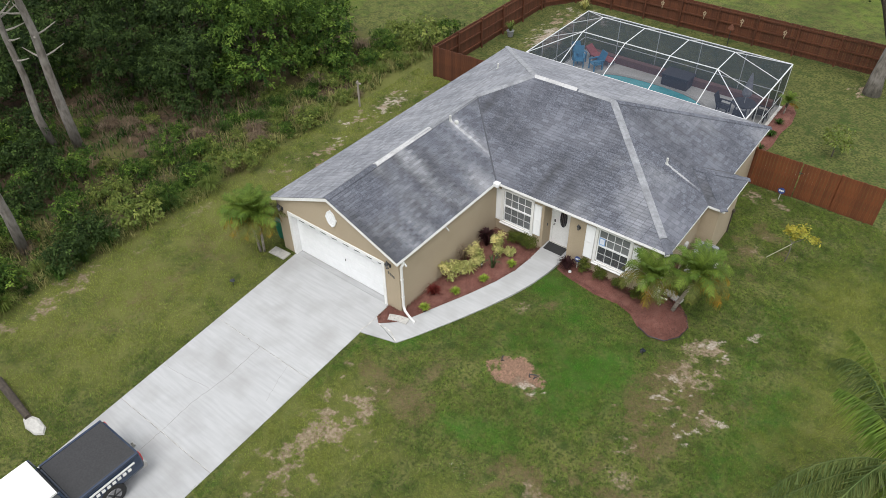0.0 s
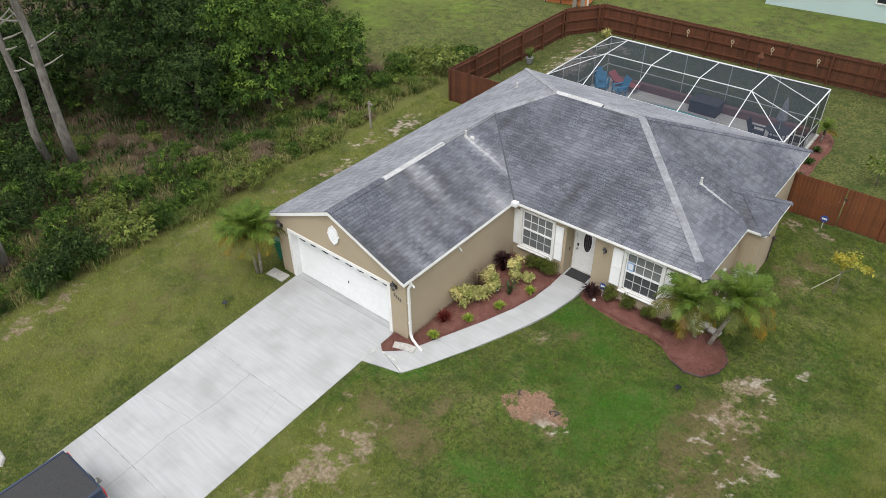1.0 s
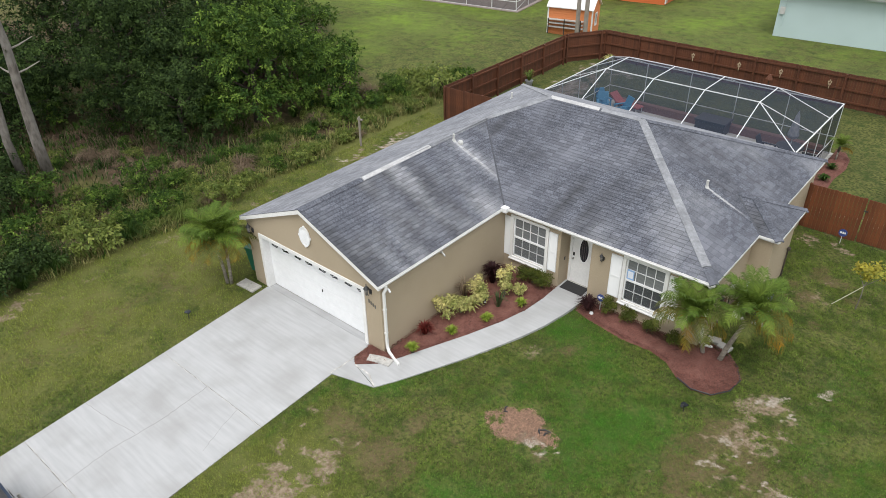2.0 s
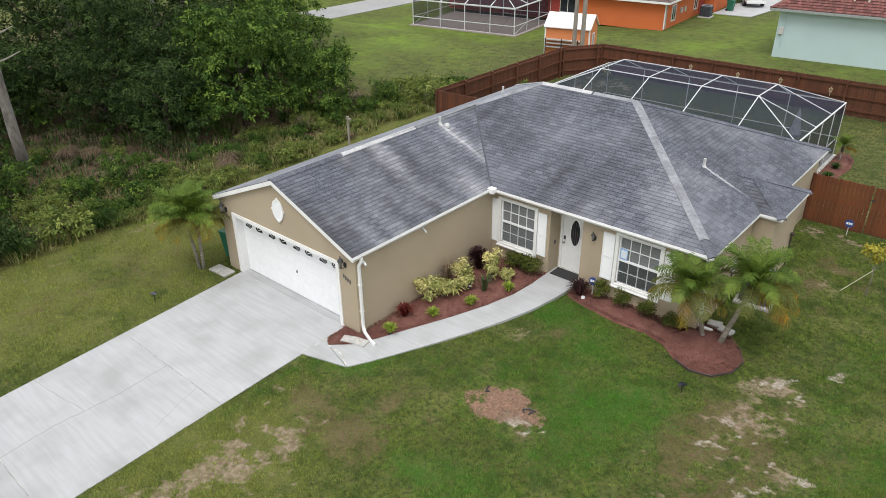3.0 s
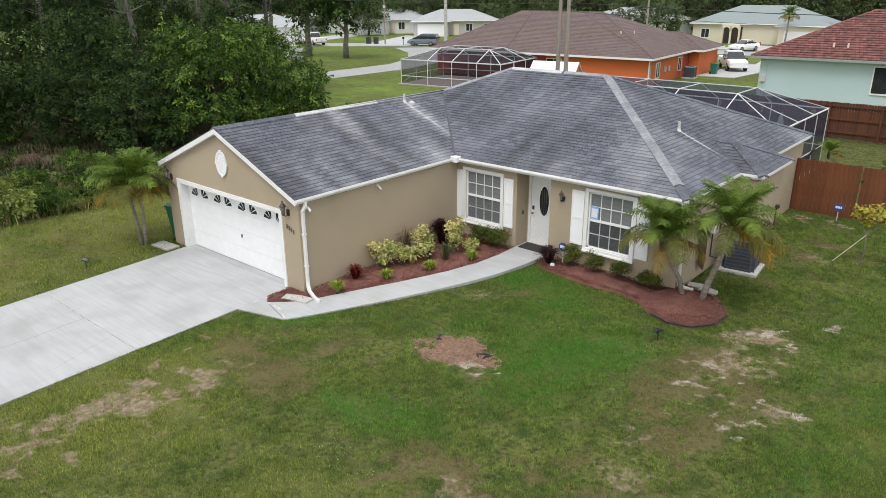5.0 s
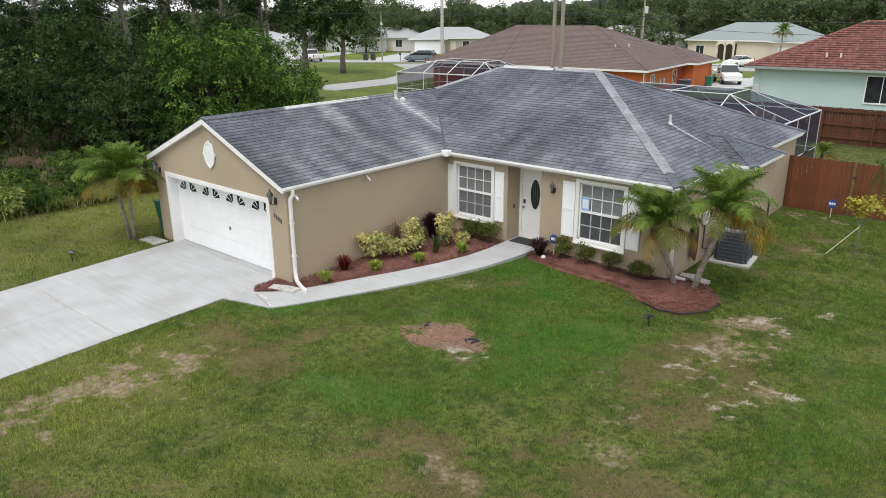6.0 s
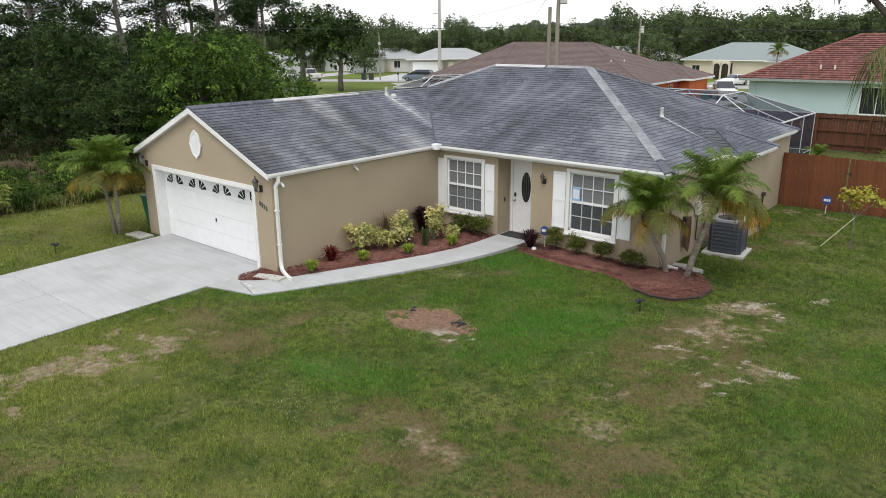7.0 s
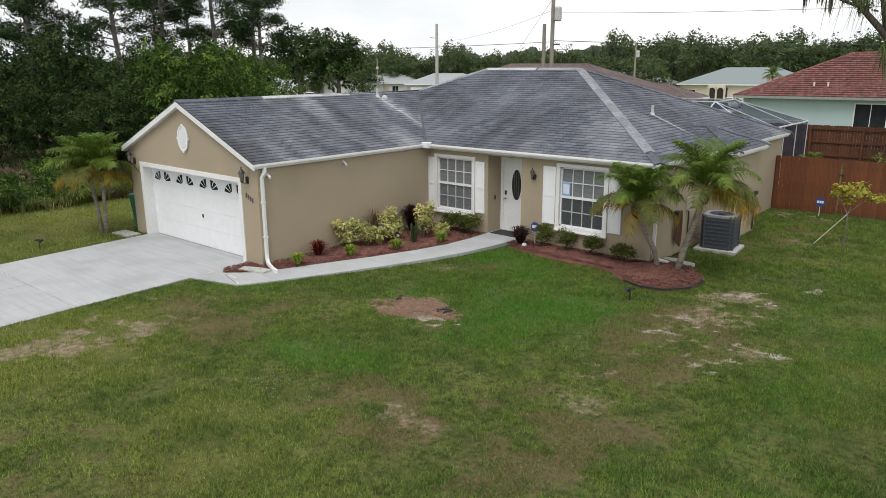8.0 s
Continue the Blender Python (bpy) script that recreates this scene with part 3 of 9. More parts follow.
BED_B = [(3.42, 6.27), (3.40, 5.62), (3.9, 5.46), (5.3, 5.22), (6.3, 5.26), (6.9, 5.08), (7.45, 4.62), (7.95, 4.42), (8.5, 4.55), (8.85, 5.05), (8.92, 5.65), (8.62, 6.2), (8.2, 6.55), (7.4, 6.75), (7.32, 6.27)]
BED_C = [(-0.62, -0.02), (-0.55, -0.75), (-0.30, -0.95), (0.30, -0.42), (0.62, 0.30), (0.0, 0.0)]
HOUSE_AREA = [(-6.4, 0.0), (0.0, 0.0), (0.0, 6.3), (7.35, 6.3), (7.35, 9.7), (8.0, 9.7), (8.0, 12.3), (7.35, 12.3), (7.35, 24.3), (-6.4, 24.3)]

# ---- the house ----
E, RZ, GZ_TOP = 2.58, 4.74, 3.975
house = thing("house", (0, 0, 0), 0, "single-storey tan stucco house with grey hipped shingle roof", "house")


def wall_along_x(y0, y1, x0, x1, z0, z1, holes=()):
    """One connected wall between two planes, cut round rectangular holes (x0, x1, z0, z1)."""
    xs = sorted({x0, x1, *(h[0] for h in holes), *(h[1] for h in holes)})
    zs = sorted({z0, z1, *(max(h[2], z0) for h in holes), *(h[3] for h in holes)})
    nx_c, nz_c = len(xs), len(zs)
    solid = {(i, k) for i in range(nx_c - 1) for k in range(nz_c - 1)
             if not any(h[0] <= xs[i] + 1e-6 and h[1] >= xs[i + 1] - 1e-6 and h[2] <= zs[k] + 1e-6 and h[3] >= zs[k + 1] - 1e-6 for h in holes)}
    at = lambda i, k, b: (b * nx_c + i) * nz_c + k
    faces = []
    for i, k in sorted(solid):
        faces += [(at(i, k, 0), at(i + 1, k, 0), at(i + 1, k + 1, 0), at(i, k + 1, 0)), (at(i, k, 1), at(i, k + 1, 1), at(i + 1, k + 1, 1), at(i + 1, k, 1))]
        for (di, dk), (p, q) in (((-1, 0), ((0, 1), (0, 0))), ((1, 0), ((1, 0), (1, 1))), ((0, -1), ((0, 0), (1, 0))), ((0, 1), ((1, 1), (0, 1)))):
            if (i + di, k + dk) not in solid:
                a, b = (i + p[0], k + p[1]), (i + q[0], k + q[1])
                faces.append((at(*b, 0), at(*a, 0), at(*a, 1), at(*b, 1)))
    return Shape().add([(x, y, z) for y in (y0, y1) for x in xs for z in zs], faces)


GD_L, GD_R, GD_T = -5.62, -0.80, 2.06
LW, RW = (0.36, 1.70, 0.64, 2.20), (4.68, 6.00, 0.66, 2.26)
ALC = (2.27, 3.43, 0.0, 2.40)
TOP = 2.46
s = wall_along_x(0.0, 0.22, -6.35, 0.0, -0.1, TOP, [(GD_L, GD_R, -0.1, GD_T)])
part("garage_front_wall", s, STUCCO, house)
s = Shape().add([(x, y, z) for y in (0.0, 0.22) for x, z in ((-6.35, TOP), (0.0, TOP), (0.0, 2.50), (-3.25, 3.88), (-6.35, 2.56))],
      [(0, 1, 2, 3, 4), (9, 8, 7, 6, 5), (2, 7, 8, 3), (3, 8, 9, 4)])
part("gable_wall", s, STUCCO, house)
part("garage_side_wall", Shape().box(-0.2, 0.0, 0.22, 6.27, -0.1, TOP), STUCCO, house)
part("front_wall", wall_along_x(6.27, 6.47, 0.0, 7.32, -0.1, TOP, [LW, RW, ALC]), STUCCO, house)
part("left_wall", Shape().box(-6.35, -6.15, 0.22, 16.6, -0.1, TOP), STUCCO, house)
part("right_wall", Shape().box(7.12, 7.32, 6.47, 16.6, -0.1, TOP), STUCCO, house)
part("side_projection", Shape().box(7.32, 7.95, 9.76, 12.2, -0.1, TOP), STUCCO, house)
part("rear_wall", Shape().box(-6.15, 7.12, 16.4, 16.6, -0.1, TOP), STUCCO, house)
alc = Shape().box(2.07, 2.27, 6.47, 7.05, -0.1, TOP).box(3.43, 3.63, 6.47, 7.05, -0.1, TOP).box(2.27, 3.43, 6.85, 7.05, 2.28, TOP).box(2.27, 2.32, 6.85, 7.05, 0, 2.28).box(3.38, 3.43, 6.85, 7.05, 0, 2.28)
part("porch_recess", alc, STUCCO, house)
part("porch_ceiling", Shape().box(2.27, 3.43, 6.3, 6.85, 2.38, 2.42), WHITE, house)

# roof planes: eave first, then round
X0, X1, XR = 0.06, -6.56, -3.25
YF, YR, RY = 6.07, 16.8, 11.15
hipL, hipR, dieL = (-1.44, RY, RZ), (2.34, RY, RZ), (XR, 9.33, GZ_TOP)
PLANES = {
    "garage_right": [(X0, -0.12, E), (X0, YF, E), dieL, (XR, -0.12, GZ_TOP)],
    "left": [(X1, YR, E), (X1, -0.12, E), (XR, -0.12, GZ_TOP), dieL, hipL],
    "front": [(X0, YF, E), (7.5, YF, E), hipR, hipL, dieL],
    "right": [(7.5, YF, E), (7.5, YR, E), hipR],
    "rear": [(7.5, YR, E), (X1, YR, E), hipL, hipR],
    "bump_front": [(7.5, 9.64, E), (8.14, 9.64, E), (6.80, 10.97, 3.15), (6.14, 10.97, 3.15)],
    "bump_right": [(8.14, 9.64, E), (8.14, 12.3, E), (6.80, 10.97, 3.15)],
    "bump_rear": [(8.14, 12.3, E), (7.5, 12.3, E), (6.14, 10.97, 3.15), (6.80, 10.97, 3.15)],
}


def tabs_on(poly, tab=0.305, show=0.143, gap=0.011, seed=1):
    """Shingle tabs over a roof plane: lists of four corners (bottom left, bottom right, top right, top left) and the normal."""
    r = random.Random(seed)
    o, u = Vector(poly[0]), (Vector(poly[1]) - Vector(poly[0])).normalized()
    nrm = (Vector(poly[1]) - o).cross(Vector(poly[-1]) - o).normalized()
    v = nrm.cross(u)
    flat = [((Vector(p) - o).dot(u), (Vector(p) - o).dot(v)) for p in poly]

    def span(h):
        xs = []
        for (a, b), (c, d) in zip(flat, flat[1:] + flat[:1]):
            if (b - h) * (d - h) <= 0 and abs(d - b) > 1e-9:
                xs.append(a + (c - a) * (h - b) / (d - b))
        return (min(xs), max(xs)) if xs else None

    rows, top = [], max(b for _, b in flat)
    for k in range(int(top / show) + 1):
        lo, hi = k * show, min((k + 1) * show, top - 0.002)
        s0, s1 = span(min(lo + 1e-4, top - 0.003)), span(hi)
        if not s0 or not s1 or hi - lo < 0.02:
            continue
        x = min(s0[0], s1[0]) - tab * (0.5 if k % 2 else 1.0) * (1 + 0.03 * r.random())
        end = max(s0[1], s1[1])
        while x < end:
            a, b = x, x + tab - gap
            c = [max(s0[0], min(s0[1], q)) for q in (a, b)]
            d = [max(s1[0], min(s1[1], q)) for q in (b, a)]
            if c[1] - c[0] > 0.015 or d[0] - d[1] > 0.015:
                j = r.uniform(-0.004, 0.004)
                rows.append([o + u * c[0] + v * (lo + j), o + u * c[1] + v * (lo + j), o + u * d[0] + v * hi, o + u * d[1] + v * hi])
            x += tab
    return rows, nrm


def add_tab(shape, corners, nrm, lift=0.016, low=0.003):
    b0, b1, t1, t0 = corners
    shape.add([b0 + nrm * lift, b1 + nrm * lift, t1 + nrm * low, t0 + nrm * low, b0 - nrm * 0.004, b1 - nrm * 0.004],
              [(0, 1, 2, 3), (4, 5, 1, 0), (4, 0, 3), (5, 2, 1)])


def slope_layers(key, seed, pts):
    """Pale wash, painted sky sheen and dark algae at each vertex, running down the slope."""
    pts = np.array(pts, float)
    u, v = (pts[:, 1], pts[:, 0]) if key in ("garage_right", "left", "right", "bump_right") else (pts[:, 0], pts[:, 1])
    pale = np.clip((waves(u + seed * 3.1, v * 0.3, 0.8, 91, 3) - 0.46) * 3.0, 0, 1) * np.clip((waves(u + 2.0, v, 2.6, 92, 2) - 0.40) * 4.0, 0, 1)
    if key == "garage_right":
        pale = np.maximum(pale, np.clip((waves(u, v * 0.22, 0.40, 95, 3) - 0.36) * 2.6, 0, 1) * blob(u, v, 4.0, -1.6, 2.6, 1.6, 0, 0.9))
    dim = np.clip((waves(u + seed * 1.7, v * 0.16, 0.6, 93, 3) - 0.46) * 3.0, 0, 1) * np.clip((waves(u, v + 4.0, 2.2, 94, 2) - 0.36) * 3.0, 0, 1)
    # sky sheen of the left and rear planes, painted as an even pale tone
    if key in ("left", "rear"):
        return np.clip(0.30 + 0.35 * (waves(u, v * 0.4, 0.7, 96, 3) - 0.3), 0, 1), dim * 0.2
    return pale * (0.60 if key == "garage_right" else 0.36), np.clip(dim * 1.45, 0, 0.95)


def store_layers(me, wash_sheen, algae):
    for name, val in (("wash_sheen", wash_sheen), ("algae", algae)):
        me.attributes.new(name, "FLOAT", "POINT").data.foreach_set("value", np.asarray(val, np.float32))


deck = Shape()
for key, poly in PLANES.items():
    deck.slab([(x, y, z - 0.006) for x, y, z in poly], 0.05)
roof = part("roof", deck, DECK, house, "grey asphalt shingle roof with light weathered streaks")
single_tabs, tiles, wash_sheens, stains = [], Shape(), [], []
for seed, (key, poly) in enumerate(PLANES.items()):
    rows, nrm = tabs_on(poly, seed=seed)
    first = len(tiles.v)
    for c in rows:
        mid = (c[0] + c[2]) / 2
        if key == "garage_right" and mid.y < 2.6 and mid.z < 3.72 and len(single_tabs) < 300:
            single_tabs.append((c, nrm, key, seed))
        else:
            add_tab(tiles, c, nrm)
    wash_sheen, algae = slope_layers(key, seed, tiles.v[first:])
    wash_sheens.append(wash_sheen)
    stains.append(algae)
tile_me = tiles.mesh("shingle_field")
store_layers(tile_me, np.concatenate(wash_sheens), np.concatenate(stains))
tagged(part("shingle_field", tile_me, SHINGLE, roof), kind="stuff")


def cap_run(shape, a, b, na, nb, width=0.15, show=0.14, seed=0):
    """Bent cap shingles along a ridge or hip from a (low) to b; na, nb: the normals of both sides."""
    a, b = Vector(a), Vector(b)
    d, n = (b - a).normalized(), (na + nb).normalized()
    sa, sb = d.cross(na).normalized(), nb.cross(d).normalized()
    if sa.dot(sb) > 0:
        sb = -sb
    if (sa - n * sa.dot(n)).dot(sb - n * sb.dot(n)) > 0:
        sa = -sa
    if sa.z > 0.05 or sb.z > 0.05:
        sa, sb = (-sa if sa.z > 0.05 else sa), (-sb if sb.z > 0.05 else sb)
    count = int((b - a).length / show)
    r = random.Random(seed)
    for k in range(count):
        p, q = a + d * (k * show + r.uniform(-0.002, 0.002)), a + d * ((k + 1) * show + 0.01)
        up, lo = n * 0.050, n * 0.045
        vs = [p + sa * width + up * 0.78, p + up, p + sb * width + up * 0.78, q + sa * width + lo * 0.78, q + lo, q + sb * width + lo * 0.78,
              p + sa * width - n * 0.01, p, p + sb * width - n * 0.01]
        shape.add(vs, [(0, 1, 4, 3), (1, 2, 5, 4), (6, 7, 1, 0), (7, 8, 2, 1), (6, 0, 3), (8, 5, 2)])


def normal_of(key):
    p = [Vector(q) for q in PLANES[key]]
    return (p[1] - p[0]).cross(p[-1] - p[0]).normalized()


NM = {k: normal_of(k) for k in PLANES}
old, dark, bleached = Shape(), Shape(), Shape()
cap_run(dark, (7.5, YF, E), (7.03, 6.53, 2.777), NM["front"], NM["right"], seed=1)
cap_run(old, (7.03, 6.53, 2.777), hipR, NM["front"], NM["right"], width=0.15, seed=2)
cap_run(dark, (7.5, YR, E), hipR, NM["right"], NM["rear"], seed=3)
ridge_mid = (0.75, RY, RZ)
cap_run(bleached, hipL, ridge_mid, NM["front"], NM["rear"], seed=4)
cap_run(old, ridge_mid, hipR, NM["front"], NM["rear"], seed=14)
cap_run(old, dieL, hipL, NM["front"], NM["left"], seed=5)
cap_run(old, (X1, YR, E), hipL, NM["rear"], NM["left"], width=0.13, seed=6)
cap_run(dark, (XR, -0.12, GZ_TOP), (XR, 2.6, GZ_TOP), NM["garage_right"], NM["left"], seed=7)
cap_run(bleached, (XR, 2.6, GZ_TOP), (XR, 6.0, GZ_TOP), NM["garage_right"], NM["left"], width=0.13, seed=8)
cap_run(old, (XR, 6.0, GZ_TOP), (XR, 9.3, GZ_TOP), NM["garage_right"], NM["left"], width=0.13, seed=18)
cap_run(dark, (8.14, 9.64, E), (6.80, 10.97, 3.15), NM["bump_front"], NM["bump_right"], seed=9)
cap_run(dark, (8.14, 12.3, E), (6.80, 10.97, 3.15), NM["bump_rear"], NM["bump_right"], seed=10)
cap_run(dark, (6.80, 10.97, 3.15), (6.14, 10.97, 3.15), NM["bump_front"], NM["bump_rear"], seed=11)
tagged(part("weathered_ridge_cap", old, SHINGLE_OLD, roof, "light grey weathered ridge and hip caps"), kind="stuff")
tagged(part("bleached_ridge_cap", bleached, surf("bleached_ridge_shingle", (0.56, 0.56, 0.57), (0.44, 0.44, 0.45), 9, (0.30, 0.30, 0.31), 2.0, 0.5, 0.92, bump=0.6, bscale=160, pieces=0.06, spec=0.25), roof, "nearly white bleached ridge caps"), kind="stuff")
tagged(part("ridge_cap", dark, SHINGLE, roof), kind="stuff")
# valley flashing line
for a, b in (((X0, YF, E), dieL), ((7.5, 9.64, E), (6.14, 10.97, 3.15)), ((7.5, 12.3, E), (6.14, 10.97, 3.15))):
    part("valley_flashing", Shape().beam((a[0], a[1], a[2] + 0.012), (b[0], b[1], b[2] + 0.012), 0.06, 0.026), VALLEY, roof, "dark grey valley line")

# drip edge along the eaves
drip = Shape()
for x0, x1, y0, y1 in ((X0, X0 + 0.014, -0.12, YF), (X0, 7.514, YF - 0.014, YF), (7.5, 7.514, YF, 9.626), (7.5, 8.154, 9.626, 9.64), (8.14, 8.154, 9.64, 12.314), (7.5, 8.14, 12.3, 12.314), (7.5, 7.514, 12.314, YR), (X1 - 0.014, X1, -0.12, YR), (X1, 7.5, YR, YR + 0.014)):
    drip.box(x0, x1, y0, y1, E - 0.075, E + 0.002)
part("drip_edge", drip, WHITE, house, "white metal drip edge")

# fascia, gutter, downspouts
fas = Shape()
fas.box(-0.005, 0.025, -0.1, 6.1, 2.455, 2.555).box(0.02, 7.47, 6.10, 6.13, 2.455, 2.555)
fas.box(7.44, 7.47, 6.13, 9.66, 2.455, 2.555).box(7.44, 8.08, 9.67, 9.70, 2.455, 2.555).box(8.08, 8.11, 9.67, 12.27, 2.455, 2.555).box(7.44, 8.08, 12.24, 12.27, 2.455, 2.555).box(7.44, 7.47, 12.27, 16.77, 2.455, 2.555)
fas.box(-6.53, 7.44, 16.74, 16.77, 2.455, 2.555).box(-6.53, -6.50, -0.1, 16.74, 2.455, 2.555)
part("fascia", fas, WHITE, house)
sof = Shape().box(0.025, 7.44, 6.13, 6.27, 2.43, 2.45).box(7.32, 7.44, 6.13, 16.74, 2.43, 2.45).box(7.95, 8.08, 9.7, 12.24, 2.43, 2.45).box(7.44, 8.08, 9.70, 9.76, 2.43, 2.45).box(-6.5, -6.35, 0.0, 16.74, 2.43, 2.45)
part("soffit", sof, WHITE, house)
for sx, (xa, xb) in (("right", (X0, XR)), ("left", (X1, XR))):
    s = Shape()
    d = 0.15
    s.add([(xa, y, z) for y in (-0.125, -0.095) for z in (E - 0.012, E - d)] + [(xb, y, z) for y in (-0.125, -0.095) for z in (GZ_TOP - 0.012, GZ_TOP - d)],
          [(0, 1, 5, 4), (2, 6, 7, 3), (0, 4, 6, 2), (1, 3, 7, 5), (0, 2, 3, 1), (4, 5, 7, 6)])
    s.add([(xa, -0.095, E - 0.15), (xa, 0.0, E - 0.15), (xb, 0.0, GZ_TOP - 0.15), (xb, -0.095, GZ_TOP - 0.15), (xa, -0.095, E - 0.13), (xa, 0.0, E - 0.13), (xb, 0.0, GZ_TOP - 0.13), (xb, -0.095, GZ_TOP - 0.13)],
          [(0, 1, 2, 3), (7, 6, 5, 4), (0, 3, 7, 4), (1, 5, 6, 2)])
    part("rake_board", s, WHITE, house)


def gutter(a, b, out):
    """An open eaves gutter from a to b, its front towards out."""
    s = Shape()
    a, b, o = Vector(a), Vector(b), Vector(out)
    prof = [(0.0, 0.0), (0.0, -0.085), (0.07, -0.085), (0.10, -0.03), (0.10, 0.0), (0.088, 0.0), (0.088, -0.025), (0.062, -0.073), (0.010, -0.073), (0.010, 0.0)]
    vs = [p + o * q + Vector((0, 0, z)) for p in (a, b) for q, z in prof]
    n = len(prof)
    s.add(vs, [tuple(range(n)), tuple(reversed(range(n, 2 * n)))] + [(i, n + i, n + (i + 1) % n, (i + 1) % n) for i in range(n)])
    return s


part("gutter", gutter((0.027, -0.12, 2.56), (0.027, 5.98, 2.56), (1, 0, 0)), WHITE, house)
part("gutter", gutter((0.18, 6.098, 2.56), (7.49, 6.098, 2.56), (0, -1, 0)), WHITE, house)
part("gutter_corner", Shape().box(0.03, 0.27, 5.88, 6.10, 2.46, 2.63), VINYL, house, bevel=0.012)


def pipe(pts, w=0.075, d=0.055):
    s = Shape()
    pts = [Vector(p) for p in pts]
    for a, b in zip(pts, pts[1:]):
        e = (b - a).normalized() * 0.02
        s.beam(a - e, b + e, w, d, up=(0, 1, 0.01))
    return s


part("downspout", pipe([(0.09, 0.16, 2.47), (0.09, 0.15, 2.36), (0.045, 0.10, 2.24), (0.045, 0.10, 0.32), (0.08, 0.08, 0.20), (0.17, 0.04, 0.12), (0.50, -0.08, 0.075), (0.74, -0.15, 0.07)], 0.085, 0.07), WHITE, house, bevel=0.008)
part("downspout", pipe([(7.38, 6.06, 2.47), (7.36, 6.2, 2.30), (7.36, 6.36, 2.24), (7.36, 6.36, 0.32), (7.42, 6.38, 0.17), (7.7, 6.5, 0.1)], 0.085, 0.07), WHITE, house, bevel=0.008)
for z in (1.62, 0.75):
    part("pipe_strap", Shape().box(-0.002, 0.09, 0.045, 0.155, z, z + 0.035), WHITE, house)


# windows
DIM_GLASS = surf("shaded_window_glass", (0.035, 0.04, 0.045), (0.055, 0.06, 0.066), 1.5, rough=0.06, spec=0.6)
SASH_SCREEN = mesh_screen("sash_insect_screen", (0.17, 0.18, 0.19), 0.15)


def window(name, hole, blind_top, blind_low):
    x0, x1, z0, z1 = hole
    w = part(name, Shape().box(x0 - 0.11, x0, 6.215, 6.268, z0 - 0.11, z1 + 0.09).box(x1, x1 + 0.11, 6.215, 6.268, z0 - 0.11, z1 + 0.09)
             .box(x0, x1, 6.215, 6.268, z1, z1 + 0.09).box(x0, x1, 6.205, 6.268, z0 - 0.11, z0).box(x0 - 0.13, x1 + 0.13, 6.17, 6.215, z0 - 0.13, z0 - 0.085), WHITE, house, "white-framed window with gridded panes", bevel=0.006)
    fr = Shape()
    t = 0.045
    mid = (z0 + z1) / 2
    fr.box(x0, x0 + t, 6.28, 6.36, z0, z1).box(x1 - t, x1, 6.28, 6.36, z0, z1).box(x0, x1, 6.28, 6.36, z1 - t, z1).box(x0, x1, 6.28, 6.36, z0, z0 + t).box(x0, x1, 6.275, 6.36, mid - 0.03, mid + 0.03)
    part("window_frame", fr, VINYL, w)
    cols, ww = 4, (x1 - x0 - 2 * t) / 4
    bars = Shape()
    for i in range(1, cols):
        bars.box(x0 + t + i * ww - 0.011, x0 + t + i * ww + 0.011, 6.30, 6.322, z0 + t, z1 - t)
    for lo, hi in ((z0 + t, mid - 0.03), (mid + 0.03, z1 - t)):
        bars.box(x0 + t, x1 - t, 6.30, 6.322, (lo + hi) / 2 - 0.011, (lo + hi) / 2 + 0.011)
    part("muntins", bars, VINYL, w)
    part("insect_screen", Shape().box(x0 + t, x1 - t, 6.286, 6.289, z0 + t, mid - 0.03), SASH_SCREEN, w, "grey insect screen over the lower sash")
    for sash, (lo, hi) in enumerate(((z0 + t, mid - 0.03), (mid + 0.03, z1 - t))):
        hh = (hi - lo) / 2
        pane = Shape().box(0, ww, 0, 0.006, 0, hh).mesh("pane")
        mat = (blind_low, blind_top)[sash]
        pane.materials.append(mat)
        for i in range(cols):
            for j in range(2):
                part("pane", pane, mat, w, at=pose(x0 + t + i * ww, 6.324, lo + j * hh))
    return w


def shutter(x0, x1, z0, z1):
    s = Shape()
    y0, y1 = 6.225, 6.268
    t = 0.045
    mid = z0 + (z1 - z0) * 0.5
    s.box(x0, x0 + t, y0, y1, z0, z1).box(x1 - t, x1, y0, y1, z0, z1)
    for a, b in ((z0, z0 + 0.07), (mid - 0.035, mid + 0.035), (z1 - 0.07, z1)):
        s.box(x0 + t, x1 - t, y0, y1, a, b)
    s.box(x0 + t, x1 - t, y0 + 0.016, y1, z0 + 0.07, z1 - 0.07)
    sh = part("shutter", s, VINYL, house, "white louvred shutter")
    slat = Shape().add([(0, 0, 0), (x1 - x0 - 2 * t, 0, 0), (x1 - x0 - 2 * t, 0.009, 0.042), (0, 0.009, 0.042), (0, 0.006, -0.002), (x1 - x0 - 2 * t, 0.006, -0.002), (x1 - x0 - 2 * t, 0.012, 0.040), (0, 0.012, 0.040)],
                       [(0, 1, 2, 3), (7, 6, 5, 4), (0, 4, 5, 1), (3, 2, 6, 7), (0, 3, 7, 4), (1, 5, 6, 2)]).mesh("slat")
    slat.materials.append(VINYL)
    for a, b in ((z0 + 0.07, mid - 0.035), (mid + 0.035, z1 - 0.07)):
        k = int((b - a) / 0.042)
        for i in range(k):
            part("slat", slat, VINYL, sh, at=pose(x0 + t, y0 + 0.006, a + i * (b - a) / k))


window("window", LW, BLIND, BLIND)
rw = window("window", RW, BLIND, DIM_GLASS)
part("notice_sheet", Shape().box(4.73, 4.97, 6.292, 6.297, 1.50, 1.86), surf("blue_paper", (0.30, 0.46, 0.72), (0.26, 0.42, 0.68), 6, rough=0.6), rw, "pale blue printed notice in the window")
